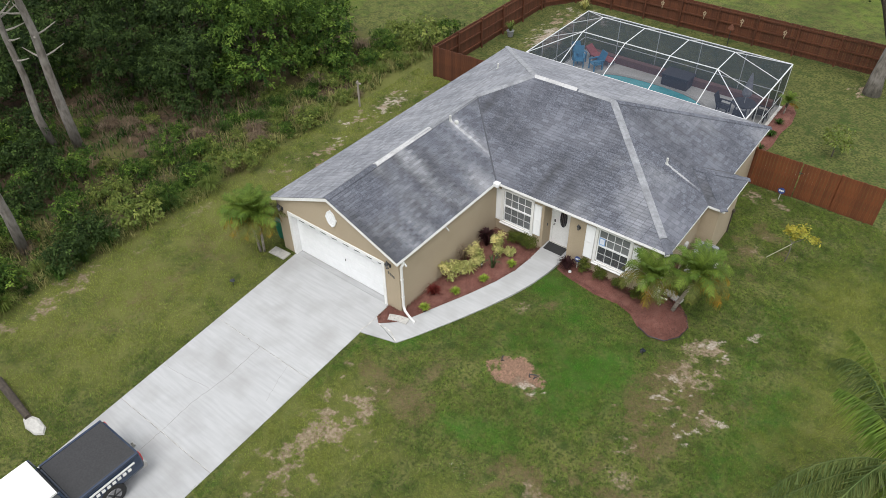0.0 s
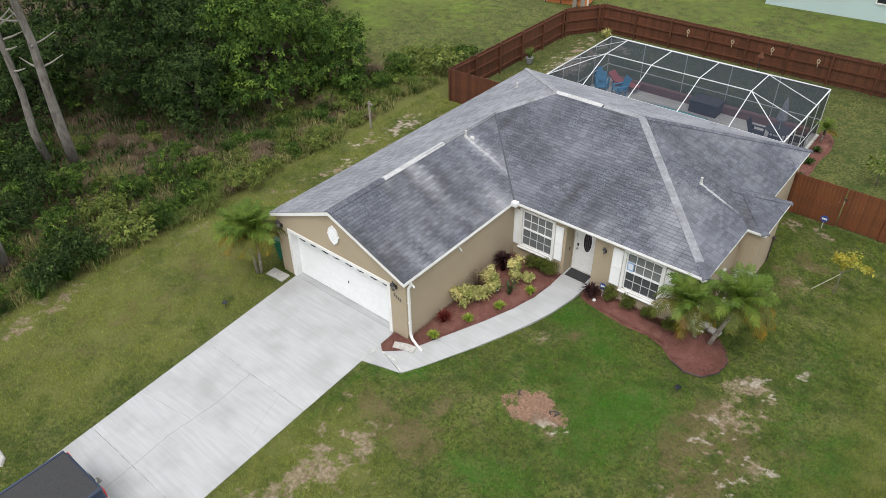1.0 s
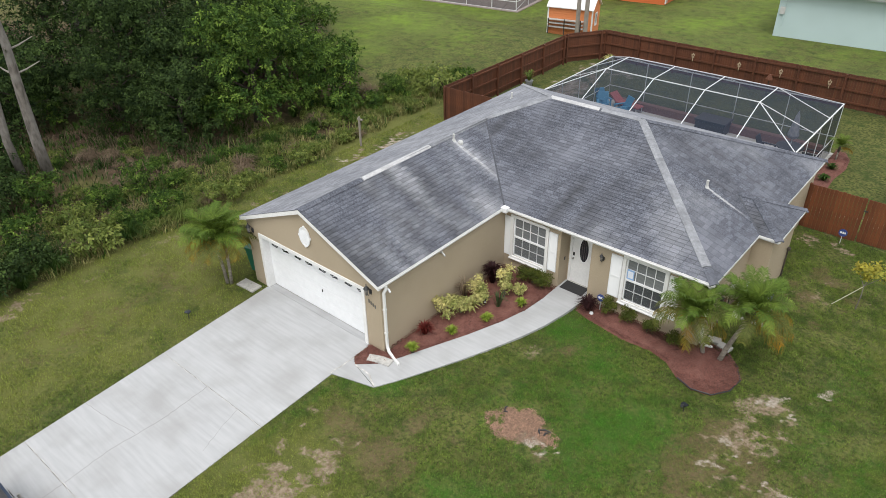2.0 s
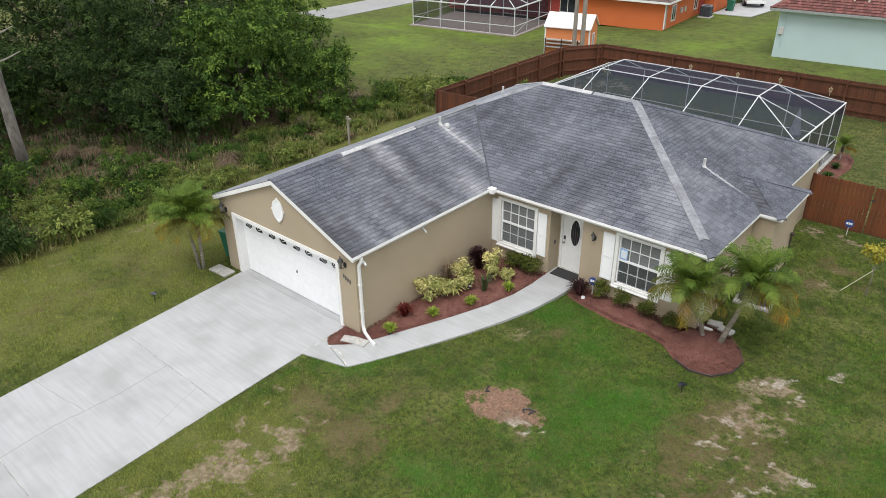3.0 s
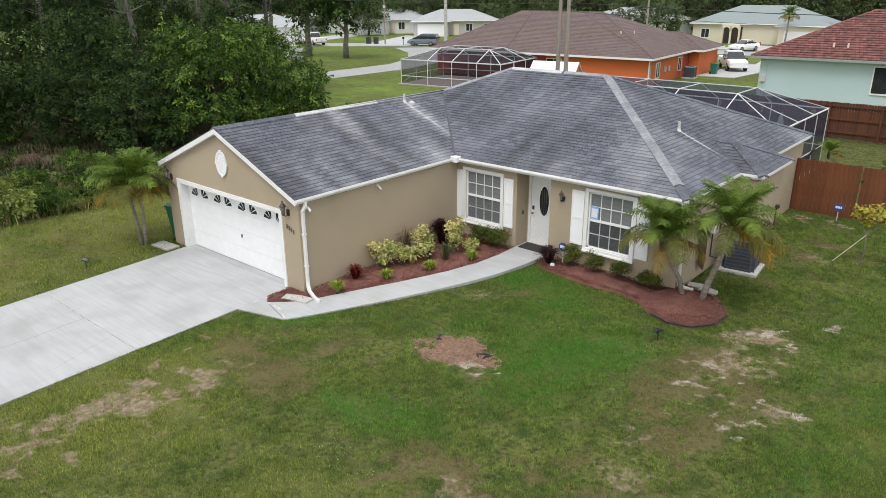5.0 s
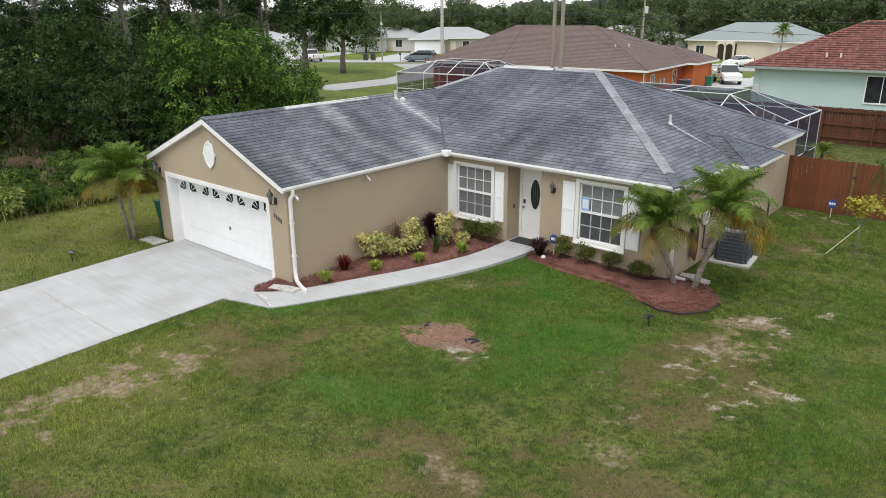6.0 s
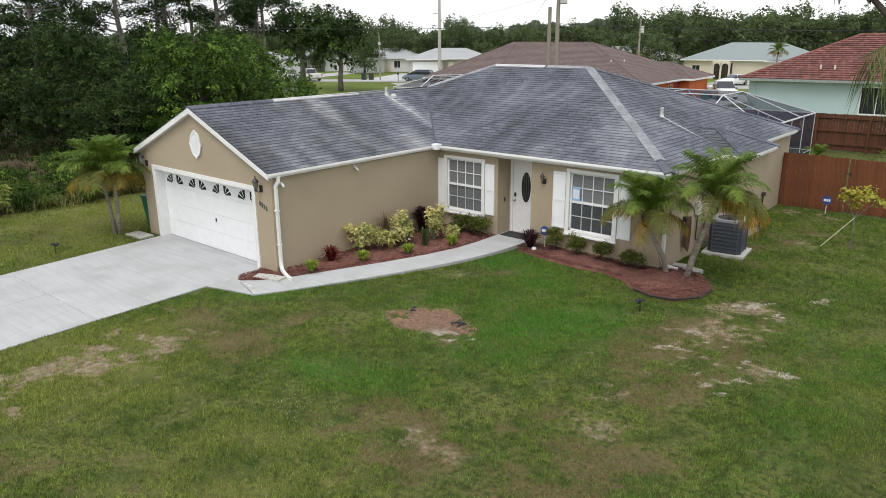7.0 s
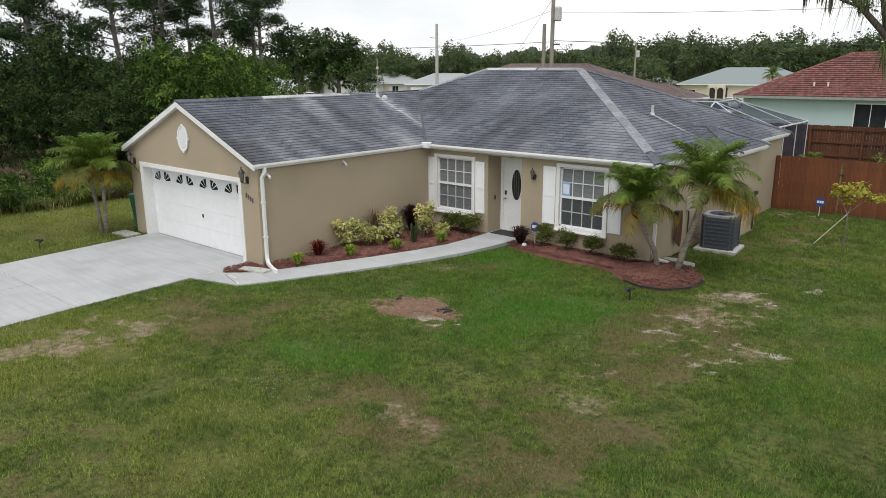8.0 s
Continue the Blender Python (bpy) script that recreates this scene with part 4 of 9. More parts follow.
part("notice_print", Shape().box(4.76, 4.94, 6.289, 6.2925, 1.55, 1.80), surf("white_paper", (0.74, 0.77, 0.83), (0.66, 0.70, 0.80), 30, rough=0.6), rw, "white printed field of the notice")
for a, b, z0, z1 in ((0.005, 0.245, 0.62, 2.17), (1.83, 2.16, 0.66, 2.17), (4.16, 4.55, 0.68, 2.24), (6.13, 6.50, 0.68, 2.24)):
    shutter(a, b, z0, z1)

# front door
fd = part("front_door", Shape().box(2.40, 3.31, 6.88, 6.925, 0.12, 2.20), WHITE, house, "white front door with oval glass", bevel=0.004)
part("door_frame", Shape().box(2.32, 2.40, 6.84, 6.95, 0.1, 2.28).box(3.31, 3.38, 6.84, 6.95, 0.1, 2.28).box(2.40, 3.31, 6.84, 6.95, 2.20, 2.28), WHITE, fd)


def ellipse_ring(cx, cz, rx, rz, w, y0, y1, n=28):
    s = Shape()
    vs = []
    for k in range(n):
        a = 2 * math.pi * k / n
        for rr in (0, w):
            for y in (y0, y1):
                vs.append((cx + (rx + rr) * math.cos(a), y, cz + (rz + rr) * math.sin(a)))
    fs = []
    for k in range(n):
        a, b = 4 * k, 4 * ((k + 1) % n)
        fs += [(a, a + 2, b + 2, b), (a + 2, a + 3, b + 3, b + 2), (a + 1, a, b, b + 1), (a + 3, a + 1, b + 1, b + 3)]
    return s.add(vs, fs)


def ellipse_disc(cx, cz, rx, rz, y0, y1, n=28):
    ring = [(cx + rx * math.cos(2 * math.pi * k / n), cz + rz * math.sin(2 * math.pi * k / n)) for k in range(n)]
    vs = [(x, y0, z) for x, z in ring] + [(x, y1, z) for x, z in ring]
    return Shape().add(vs, [tuple(range(n)), tuple(reversed(range(n, 2 * n)))] + [(k, n + k, n + (k + 1) % n, (k + 1) % n) for k in range(n)])


part("oval_rim", ellipse_ring(2.855, 1.50, 0.165, 0.45, 0.035, 6.865, 6.882), VINYL, fd)
part("oval_glass", ellipse_disc(2.855, 1.50, 0.166, 0.452, 6.872, 6.88), GLASS, fd, "dark oval glass")
lead = Shape()
for k in range(3):
    lead.box(2.775 + 0.075 * k, 2.781 + 0.075 * k, 6.866, 6.873, 1.12, 1.88)
part("lead_lines", lead, surf("lead_came", (0.2, 0.2, 0.2), (0.25, 0.25, 0.25), 5, rough=0.4, metal=0.8), fd)
STEEL = surf("brushed_steel", (0.45, 0.44, 0.42), (0.38, 0.37, 0.36), 8, rough=0.3, metal=0.9)
part("smart_lock", Shape().box(2.445, 2.51, 6.855, 6.882, 1.18, 1.30), BLACK, fd, bevel=0.006)
part("door_handle", Shape().tube([(2.475, 6.88, 1.07), (2.475, 6.83, 1.07)], 0.028, 10).lathe([(0.01, 0), (0.035, 0.01), (0.035, 0.04), (0.01, 0.05)], 10, (2.475, 6.82, 1.045)), STEEL, fd)
part("threshold", Shape().box(2.32, 3.38, 6.80, 6.93, 0.085, 0.12), CEMENT, fd)
part("doorbell", Shape().box(2.272, 2.29, 6.58, 6.64, 1.05, 1.17), BLACK, house, bevel=0.004)
part("outlet_cover", Shape().box(3.78, 3.86, 6.258, 6.269, 0.42, 0.54), STUCCO, house, bevel=0.003)

# garage door: sections, embossed panels and sunburst lights
gdY = 0.27
gd = part("garage_door", Shape().box(GD_L + 0.005, GD_R - 0.005, gdY, gdY + 0.045, 0.015, GD_T), VINYL, house, "white sectional garage door with sunburst lights")
secs = 4
sh = (GD_T - 0.02) / secs
for k in range(secs):
    s = Shape().box(GD_L + 0.01, GD_R - 0.01, gdY - 0.012, gdY, 0.02 + k * sh + 0.006, 0.02 + (k + 1) * sh - 0.006)
    sec = part("door_section", s, VINYL, gd, bevel=0.004)
    if k < 3:
        pw = (GD_R - GD_L) / 8
        for i in range(8):
            xa, xb = GD_L + i * pw + 0.07, GD_L + (i + 1) * pw - 0.07
            za, zb = 0.02 + k * sh + 0.09, 0.02 + (k + 1) * sh - 0.09
            ring = Shape()
            for q in ((xa, xb, za, za + 0.018), (xa, xb, zb - 0.018, zb), (xa, xa + 0.018, za + 0.018, zb - 0.018), (xb - 0.018, xb, za + 0.018, zb - 0.018)):
                ring.box(q[0], q[1], gdY - 0.0130, gdY - 0.0115, q[2], q[3])
            part("panel_moulding", ring, VINYL, gd)
pw = (GD_R - GD_L) / 8
for i in range(8):
    hub = GD_L + (i + (1 if i % 2 == 0 else 0)) * pw + (-0.11 if i % 2 == 0 else 0.11)
    way = -1 if i % 2 == 0 else 1
    zb = GD_T - sh + 0.10
    part("light_frame", Shape().box(min(hub, hub + way * 0.40), max(hub, hub + way * 0.40), gdY - 0.016, gdY - 0.0115, zb - 0.03, zb + 0.36), VINYL, gd)
    for k in range(3):
        a0, a1 = radians(8 + k * 30), radians(8 + k * 30 + 22)
        q = [(hub + way * r * math.cos(a), zb + r * 0.80 * math.sin(a)) for r, a in ((0.07, a0), (0.345, a0), (0.345, a1), (0.07, a1))]
        if way > 0:
            q.reverse()
        vs = [(x, y, z) for y in (gdY - 0.021, gdY - 0.0155) for x, z in q]
        part("sunburst_pane", Shape().add(vs, [(3, 2, 1, 0), (4, 5, 6, 7), (0, 1, 5, 4), (1, 2, 6, 5), (2, 3, 7, 6), (3, 0, 4, 7)]), GLASS, gd)
part("door_pull", Shape().box(-3.015, -2.985, gdY - 0.04, gdY - 0.012, 0.83, 0.93), BLACK, gd, bevel=0.006)
trim = Shape().box(GD_L - 0.13, GD_L, -0.028, 0.0, 0.0, GD_T + 0.12).box(GD_R, GD_R + 0.13, -0.028, 0.0, 0.0, GD_T + 0.12).box(GD_L, GD_R, -0.028, 0.0, GD_T, GD_T + 0.12)
trim.box(GD_L - 0.004, GD_L + 0.012, -0.02, gdY, 0.0, GD_T).box(GD_R - 0.012, GD_R + 0.004, -0.02, gdY, 0.0, GD_T).box(GD_L, GD_R, -0.02, gdY, GD_T - 0.012, GD_T + 0.004)
part("garage_door_trim", trim, WHITE, house)

# gable vent
gv = part("gable_vent", ellipse_disc(-3.2, 3.0, 0.235, 0.34, -0.03, 0.002), VINYL, house, "white oval gable vent")
part("vent_rim", ellipse_ring(-3.2, 3.0, 0.20, 0.30, 0.05, -0.05, -0.028), VINYL, gv)
for k in range(7):
    z = 2.77 + k * 0.066
    hw = 0.20 * math.sqrt(max(0.05, 1 - ((z + 0.02 - 3.0) / 0.31) ** 2))
    part("vent_slat", Shape().box(-3.2 - hw, -3.2 + hw, -0.044, -0.028, z, z + 0.042), VINYL, gv)
for dx, dz in ((0, 0.345), (0, -0.345), (0.245, 0), (-0.245, 0)):
    part("vent_key", Shape().box(-3.2 + dx - 0.035, -3.2 + dx + 0.035, -0.055, -0.002, 3.0 + dz - 0.035, 3.0 + dz + 0.035), VINYL, gv, bevel=0.008)


def sconce(x, y, z, small=1.0):
    lamp = thing("wall_lantern", (x, y, z), 0, "black lantern wall lamp on tan stucco", "wall lamp", "outdoor wall lamps")
    k = small
    part("back_plate", Shape().lathe([(0.03, -0.06), (0.055, -0.05), (0.055, 0.05), (0.03, 0.06)], 10).box(-0.04 * k, 0.04 * k, -0.02, 0.0, -0.10 * k, 0.06 * k), BLACK, lamp)
    part("arm", Shape().tube([(0, -0.01, -0.04 * k), (0, -0.09 * k, -0.10 * k), (0, -0.15 * k, -0.03 * k)], 0.012, 6), BLACK, lamp)
    part("glass_body", Shape().lathe([(0.035 * k, 0.0), (0.065 * k, 0.15 * k), (0.06 * k, 0.17 * k)], 6, (0, -0.15 * k, -0.02 * k)), surf("seeded_lamp_glass", (0.20, 0.19, 0.17), (0.12, 0.11, 0.10), 20, rough=0.15), lamp)
    part("cap", Shape().lathe([(0.085 * k, 0.0), (0.075 * k, 0.02 * k), (0.03 * k, 0.08 * k), (0.012 * k, 0.10 * k), (0.018 * k, 0.13 * k), (0.004, 0.15 * k)], 10, (0, -0.15 * k, 0.15 * k)), BLACK, lamp)
    part("base_cup", Shape().lathe([(0.01, -0.05 * k), (0.03 * k, -0.03 * k), (0.045 * k, 0.0)], 8, (0, -0.15 * k, -0.02 * k)), BLACK, lamp)
    return lamp


sconce(-0.40, 0, 2.18, 1.1)
sconce(-6.05, 0, 2.20, 1.1)
sconce(3.86, 6.27, 1.92, 0.85)
num = thing("house_number_plate", (-0.36, -0.006, 1.72), 0, "dark house number bars on tan stucco", "house number")
for k in range(4):
    part("bar", Shape().box(-0.16 + k * 0.085, -0.115 + k * 0.085, -0.008, 0.004, -0.01 - 0.035 * k, 0.11 - 0.035 * k), surf("dark_grey_metal", (0.10, 0.095, 0.09), (0.07, 0.066, 0.06), 20, rough=0.5), num)
VENT = surf("galvanised_vent", (0.55, 0.55, 0.54), (0.45, 0.45, 0.44), 9, rough=0.5)
part("security_camera", Shape().tube([(0.02, 2.75, 2.37), (0.12, 2.75, 2.31), (0.20, 2.72, 2.29)], [0.034, 0.03, 0.026], 8).box(0.0, 0.03, 2.71, 2.79, 2.33, 2.41), VENT, house)
part("security_camera", Shape().tube([(0.02, 0.28, 2.30), (0.10, 0.28, 2.26), (0.17, 0.25, 2.24)], [0.04, 0.035, 0.03], 8), VINYL, house)

# roof vents and pipes with pale wash marks


def on_plane(key, x, y, up=0.02):
    p, n = Vector(PLANES[key][0]), NM[key]
    return Vector((x, y, p.z - (n.x * (x - p.x) + n.y * (y - p.y)) / n.z + up))


for key, x, y, h in (("garage_right", -3.0, 7.06, 0.24), ("right", 5.42, 10.05, 0.25), ("left", -4.6, 13.0, 0.24)):
    b = on_plane(key, x, y)
    v = part("vent_pipe", Shape().tube([b - Vector((0, 0, 0.1)), b + Vector((0, 0, h))], 0.045, 10).lathe([(0.09, -0.04), (0.06, 0.02), (0.05, 0.06)], 10, tuple(b)), VENT, roof, "white plumbing vent pipe")
b = on_plane("garage_right", -2.77, 7.17)
part("roof_vent", Shape().lathe([(0.10, -0.03), (0.10, 0.05), (0.07, 0.10), (0.02, 0.12)], 12, tuple(b)), VENT, roof)

# ---- drive, walk, beds ----
def zt(y):
    """Top of the walk, which rises a little to the porch."""
    return 0.02 + 0.08 * min(1.0, max(0.0, (y + 1.0) / 7.3))


drive = thing("driveway", (0, 0, 0), 0, "pale grey concrete driveway with joints and stains", "driveway", kind="structure")
ys = [0.27, -4.37, -8.75, -13.1, -17.5]
for a, b in zip(ys, ys[1:]):
    g = 0.008
    ta, tb = min(a, 0.0), b
    if a > 0:
        s = Shape().prism([(GD_L + 0.01, 0.26), (GD_L + 0.01, 0.0), (GD_R - 0.01, 0.0), (GD_R - 0.01, 0.26)], -0.1, 0.014)
        part("apron", s, CONCRETE, drive)
    part("slab", Shape().prism([(DRIVE_L(ta), ta - g), (DRIVE_L(tb), tb + g), (DRIVE_R(tb), tb + g), (DRIVE_R(ta), ta - g)], -0.1, 0.018), CONCRETE, drive, bevel=0.006)
CAULK = surf("pale_caulk", (0.62, 0.61, 0.58), (0.35, 0.34, 0.32), 6, rough=0.8)
CRACK = surf("dark_joint_dirt", (0.15, 0.14, 0.125), (0.24, 0.23, 0.205), 8, rough=0.95)
part("joint_dirt", Shape().prism([(DRIVE_L(0), -0.1), (DRIVE_L(-17), -17), (DRIVE_R(-17) - 0.02, -17), (DRIVE_R(0) - 0.02, -0.1)], -0.08, 0.004), CRACK, drive)


def crack(pts, w, seed, z=0.0185):
    """A thin wandering crack on the slabs."""
    r = random.Random(seed)
    line = []
    for (x0, y0), (x1, y1) in zip(pts, pts[1:]):
        k = max(2, int(math.hypot(x1 - x0, y1 - y0) / 0.12))
        line += [(x0 + (x1 - x0) * i / k + r.uniform(-0.018, 0.018), y0 + (y1 - y0) * i / k + r.uniform(-0.018, 0.018)) for i in range(k)]
    line.append(pts[-1])
    s = Shape()
    for (x0, y0), (x1, y1) in zip(line, line[1:]):
        dx, dy = x1 - x0, y1 - y0
        m = math.hypot(dx, dy) or 1
        px, py = -dy / m * w / 2, dx / m * w / 2
        s.add([(x0 - px, y0 - py, z), (x0 + px, y0 + py, z), (x1 + px, y1 + py, z), (x1 - px, y1 - py, z)], [(3, 2, 1, 0)])
    return s


part("crack", crack([(-2.95, -4.4), (-2.8, -6.0), (-2.9, -7.4), (-2.75, -8.7)], 0.012, 1), CRACK, drive)
part("crack", crack([(-2.75, -8.8), (-2.6, -11), (-2.7, -13.0)], 0.012, 2), CRACK, drive)
part("crack", crack([(-5.2, -7.0), (-4.2, -6.9), (-2.9, -6.7)], 0.008, 3), CRACK, drive)
part("crack", crack([(-0.95, -5.9), (-1.3, -5.0), (-1.5, -4.4)], 0.006, 5), CRACK, drive)

for y in (-4.375, -8.745):
    part("joint_filler", crack([(DRIVE_L(y) + 0.02, y), (DRIVE_R(y) - 0.02, y)], 0.013, 11, 0.0192), CAULK, drive)

walkway = thing("walkway", (0, 0, 0), 0, "pale concrete path curving to the front door", "path", kind="structure")


def ribbon(ins, outs):
    """A thick paved strip between two lines of plan points."""
    n = len(ins)
    vs = [(x, y, zt(y)) for x, y in ins] + [(x, y, zt(y)) for x, y in outs] + [(x, y, -0.1) for x, y in ins] + [(x, y, -0.1) for x, y in outs]
    fs = []
    for i in range(n - 1):
        fs += [(i, n + i, n + i + 1, i + 1), (i, i + 1, 2 * n + i + 1, 2 * n + i), (n + i, 3 * n + i, 3 * n + i + 1, n + i + 1)]
    fs += [(0, 2 * n, 3 * n, n), (n - 1, 2 * n - 1, 4 * n - 1, 3 * n - 1)]
    return Shape().add(vs, fs)


part("slab", ribbon(WALK_IN, WALK_OUT), CONCRETE, walkway)
part("slab", Shape().prism([(-0.55, -0.75), (-0.60, -1.70), (0.83, -1.30), (-0.31, -0.96)], -0.1, 0.02), CONCRETE, walkway)
part("slab", Shape().prism([(2.28, 6.27), (3.42, 6.27), (3.42, 6.86), (2.28, 6.86)], -0.1, 0.105), CONCRETE, walkway)
part("crack", crack([(0.83, -1.29), (0.35, -1.0), (-0.30, -0.955)], 0.045, 8, 0.0225), CAULK, walkway)
part("crack", crack([(-0.60, -1.68), (-0.57, -1.2), (-0.55, -0.74)], 0.045, 9, 0.0225), CAULK, walkway)

solo("door_mat", Shape().box(2.36, 3.22, 6.28, 6.80, 0.105, 0.125), surf("black_rubber_mat", (0.02, 0.02, 0.022), (0.035, 0.035, 0.036), 40, rough=0.9, bump=0.5, bscale=120), "black rubber door mat on the porch slab", "door mat", bevel=0.005)


def bed(name, outline, rise, seed, label, count):
    """A mulch bed: a low mound with loose chips."""
    ob = thing(name, (0, 0, 0), 0, label, "mulch bed", kind="structure")
    xs, ys = [p[0] for p in outline], [p[1] for p in outline]
    cx, cy = sum(xs) / len(xs), sum(ys) / len(ys)
    rings, s = [1.0, 0.93, 0.8, 0.6, 0.35], Shape()
    n = len(outline)
    vs = []
    for k, q in enumerate(rings):
        for x, y in outline:
            vs.append((cx + (x - cx) * q, cy + (y - cy) * q, -0.02 if k == 0 else rise * (0.55, 0.85, 1.0, 1.0)[k - 1]))
    vs.append((cx, cy, rise))
    fs = [(k * n + i, k * n + (i + 1) % n, (k + 1) * n + (i + 1) % n, (k + 1) * n + i) for k in range(len(rings) - 1) for i in range(n)]
    fs += [((len(rings) - 1) * n + i, (len(rings) - 1) * n + (i + 1) % n, len(vs) - 1) for i in range(n)]
    part("mulch_mound", s.add(vs, fs), MULCH, ob, smooth=True)
    r = np.random.default_rng(seed)
    px, py = r.uniform(min(xs), max(xs), count * 3), r.uniform(min(ys), max(ys), count * 3)
    keep = inside(px, py, outline)
    px, py = px[keep][:count], py[keep][:count]
    n = len(px)
    ang, ln, wd = r.uniform(0, 6.28, n), r.uniform(0.02, 0.055, n), r.uniform(0.005, 0.012, n)
    pz = rise * 0.8 + r.uniform(0.0, 0.025, n)
    dx, dy = np.cos(ang) * ln, np.sin(ang) * ln
    qx, qy = -np.sin(ang) * wd, np.cos(ang) * wd
    tz = r.uniform(-0.02, 0.02, n)
    v = np.stack([np.stack([px - dx - qx, py - dy - qy, pz - tz], -1), np.stack([px + dx - qx, py + dy - qy, pz + tz], -1), np.stack([px + dx + qx, py + dy + qy, pz + tz + 0.008], -1), np.stack([px - dx + qx, py - dy + qy, pz - tz + 0.008], -1)], 1).reshape(-1, 3)
    chips = part("mulch_chips", np_mesh("mulch_chips", v, np.arange(4 * n).reshape(-1, 4)), MULCH, ob)
    tagged(chips, kind="stuff")
    return ob


bed("mulch_bed", BED_A, 0.10, 5, "red-brown wood mulch bed along the garage wall", 5000)
bed_b = bed("mulch_bed", BED_B, 0.12, 6, "red-brown mulch bed with black edging under the window", 5000)
bed("mulch_bed", BED_C, 0.05, 8, "small brown mulch corner by the garage", 700)
part("edging", Shape().tube([(x, y, 0.05) for x, y in BED_B[6:14]], 0.022, 6), BLACK, bed_b, "black plastic bed edging")
for x, y, t in ((-0.02, -0.42, 25), (0.34, -0.30, 12)):
    solo("paver", Shape().box(-0.2, 0.2, -0.15, 0.15, -0.02, 0.055), CEMENT, "cream concrete paver lying on mulch", "paver", "pavers", bevel=0.012, at=pose(x, y, 0.02, 0, 0, t))
solo("paver", Shape().box(-0.42, 0.42, -0.22, 0.22, -0.03, 0.04), CEMENT, "flat concrete paver in the grass", "paver", "pavers", bevel=0.012, at=pose(-6.25, -0.42, 0.0, 0, 0, 4))
for x, y, t in ((7.62, 6.95, 12), (8.0, 6.82, -10)):
    solo("paver", Shape().box(-0.2, 0.2, -0.15, 0.15, -0.05, 0.06), CEMENT, "cream concrete splash block beside the palms", "paver", "pavers", bevel=0.012, at=pose(x, y, 0.03, 0, 0, t))

# ---- fences ----
def fence_run(pts, h, label, rails_inside, board=0.14, seed=3, FENCE=FENCE):
    """A board fence along plan points, posts and rails on one side (+1: left of the way)."""
    r = random.Random(seed)
    f = thing("wooden_fence", (*pts[0], 0), 0, label, "fence", "garden fence")
    ox, oy = pts[0]
    plank = Shape().box(0, board - 0.006, -0.011, 0.011, 0.02, h).mesh("board", 0)
    plank.materials.append(FENCE)
    post = Shape().box(-0.05, 0.05, -0.05, 0.05, -0.2, h - 0.02).mesh("post")
    post.materials.append(FENCE)
    for (x0, y0), (x1, y1) in zip(pts, pts[1:]):
        ln, ang = math.hypot(x1 - x0, y1 - y0), math.degrees(math.atan2(y1 - y0, x1 - x0))
        base = pose(x0 - ox, y0 - oy, 0, 0, 0, ang)
        count = max(1, round(ln / board))
        for k in range(count):
            part("board", plank, FENCE, f, at=base @ pose(k * ln / count, r.uniform(-0.003, 0.003), r.uniform(-0.02, 0.012)))
        side = 0.065 * rails_inside
        for z in (0.3, h * 0.52, h - 0.22):
            part("rail", Shape().box(0, ln, side - 0.035 if side > 0 else side - 0.02, side + 0.02 if side > 0 else side + 0.035, z, z + 0.09), FENCE, f, at=base)
        for k in range(int(ln / 2.4) + 1):
            part("post", post, FENCE, f, at=base @ pose(min(k * 2.4, ln), side * 1.5, 0))
    return f


fence_run([(-10.85, 15.75), (-11.0, 28.2), (-9.5, 30.55), (14.0, 30.75)], 1.85, "tall red-brown board fence round the back yard", -1)
fence_run([(-10.85, 15.75), (-6.4, 16.0)], 1.85, "red-brown board fence joining the house", 1, seed=5)
gate_f = fence_run([(7.36, 16.05), (9.38, 16.05)], 1.85, "orange-brown board fence beside the house wall", 1, seed=7, FENCE=FENCE_ORANGE)
fence_run([(11.0, 16.05), (12.8, 16.05)], 1.85, "orange-brown board fence end panel", 1, seed=8, FENCE=FENCE_ORANGE)
part("post", Shape().box(9.37, 9.45, 16.045, 16.13, 0, 1.86), FENCE_ORANGE, gate_f)
part("post", Shape().box(10.92, 11.03, 16.062, 16.14, 0, 1.86), FENCE_ORANGE, gate_f)
gate = thing("wooden_gate", (9.40, 16.05, 0), 0, "orange-brown board garden gate, closed", "gate")
gb = Shape().box(0, 0.134, -0.011, 0.011, 0.05, 1.83).mesh("board")
gb.materials.append(FENCE_ORANGE)
for k in range(11):
    part("board", gb, FENCE_ORANGE, gate, at=pose(0.02 + k * 0.141, 0, 0))
part("gate_frame", Shape().box(0, 1.56, 0.012, 0.05, 0.25, 0.34).box(0, 1.56, 0.012, 0.05, 1.55, 1.64), FENCE_ORANGE, gate)
part("latch", Shape().box(-0.05, 0.10, -0.03, -0.011, 1.32, 1.37).tube([(0.03, -0.03, 1.35), (0.03, -0.06, 1.35), (0.03, -0.06, 1.28)], 0.01, 6), BLACK, gate)

# ---- plants ----
def leaf_quads(r, pos, nrm, size, long=2.2, jitter=0.6):
    """Rhombic leaves at pos, facing about nrm."""
    n = len(pos)
    d = nrm + r.normal(0, jitter, (n, 3))
    d /= np.linalg.norm(d, axis=1, keepdims=True) + 1e-9
    a = np.cross(d, r.normal(0, 1, (n, 3)))
    a /= np.linalg.norm(a, axis=1, keepdims=True) + 1e-9
    b = np.cross(d, a)
    s = (size * r.uniform(0.6, 1.35, n))[:, None]
    tip = a * s * long * 0.5
    side = b * s * 0.5
    fold = d * s * 0.12
    v = np.stack([pos - tip, pos + side + fold, pos + tip, pos - side + fold], 1)
    return v.reshape(-1, 3), np.arange(4 * n).reshape(-1, 4)


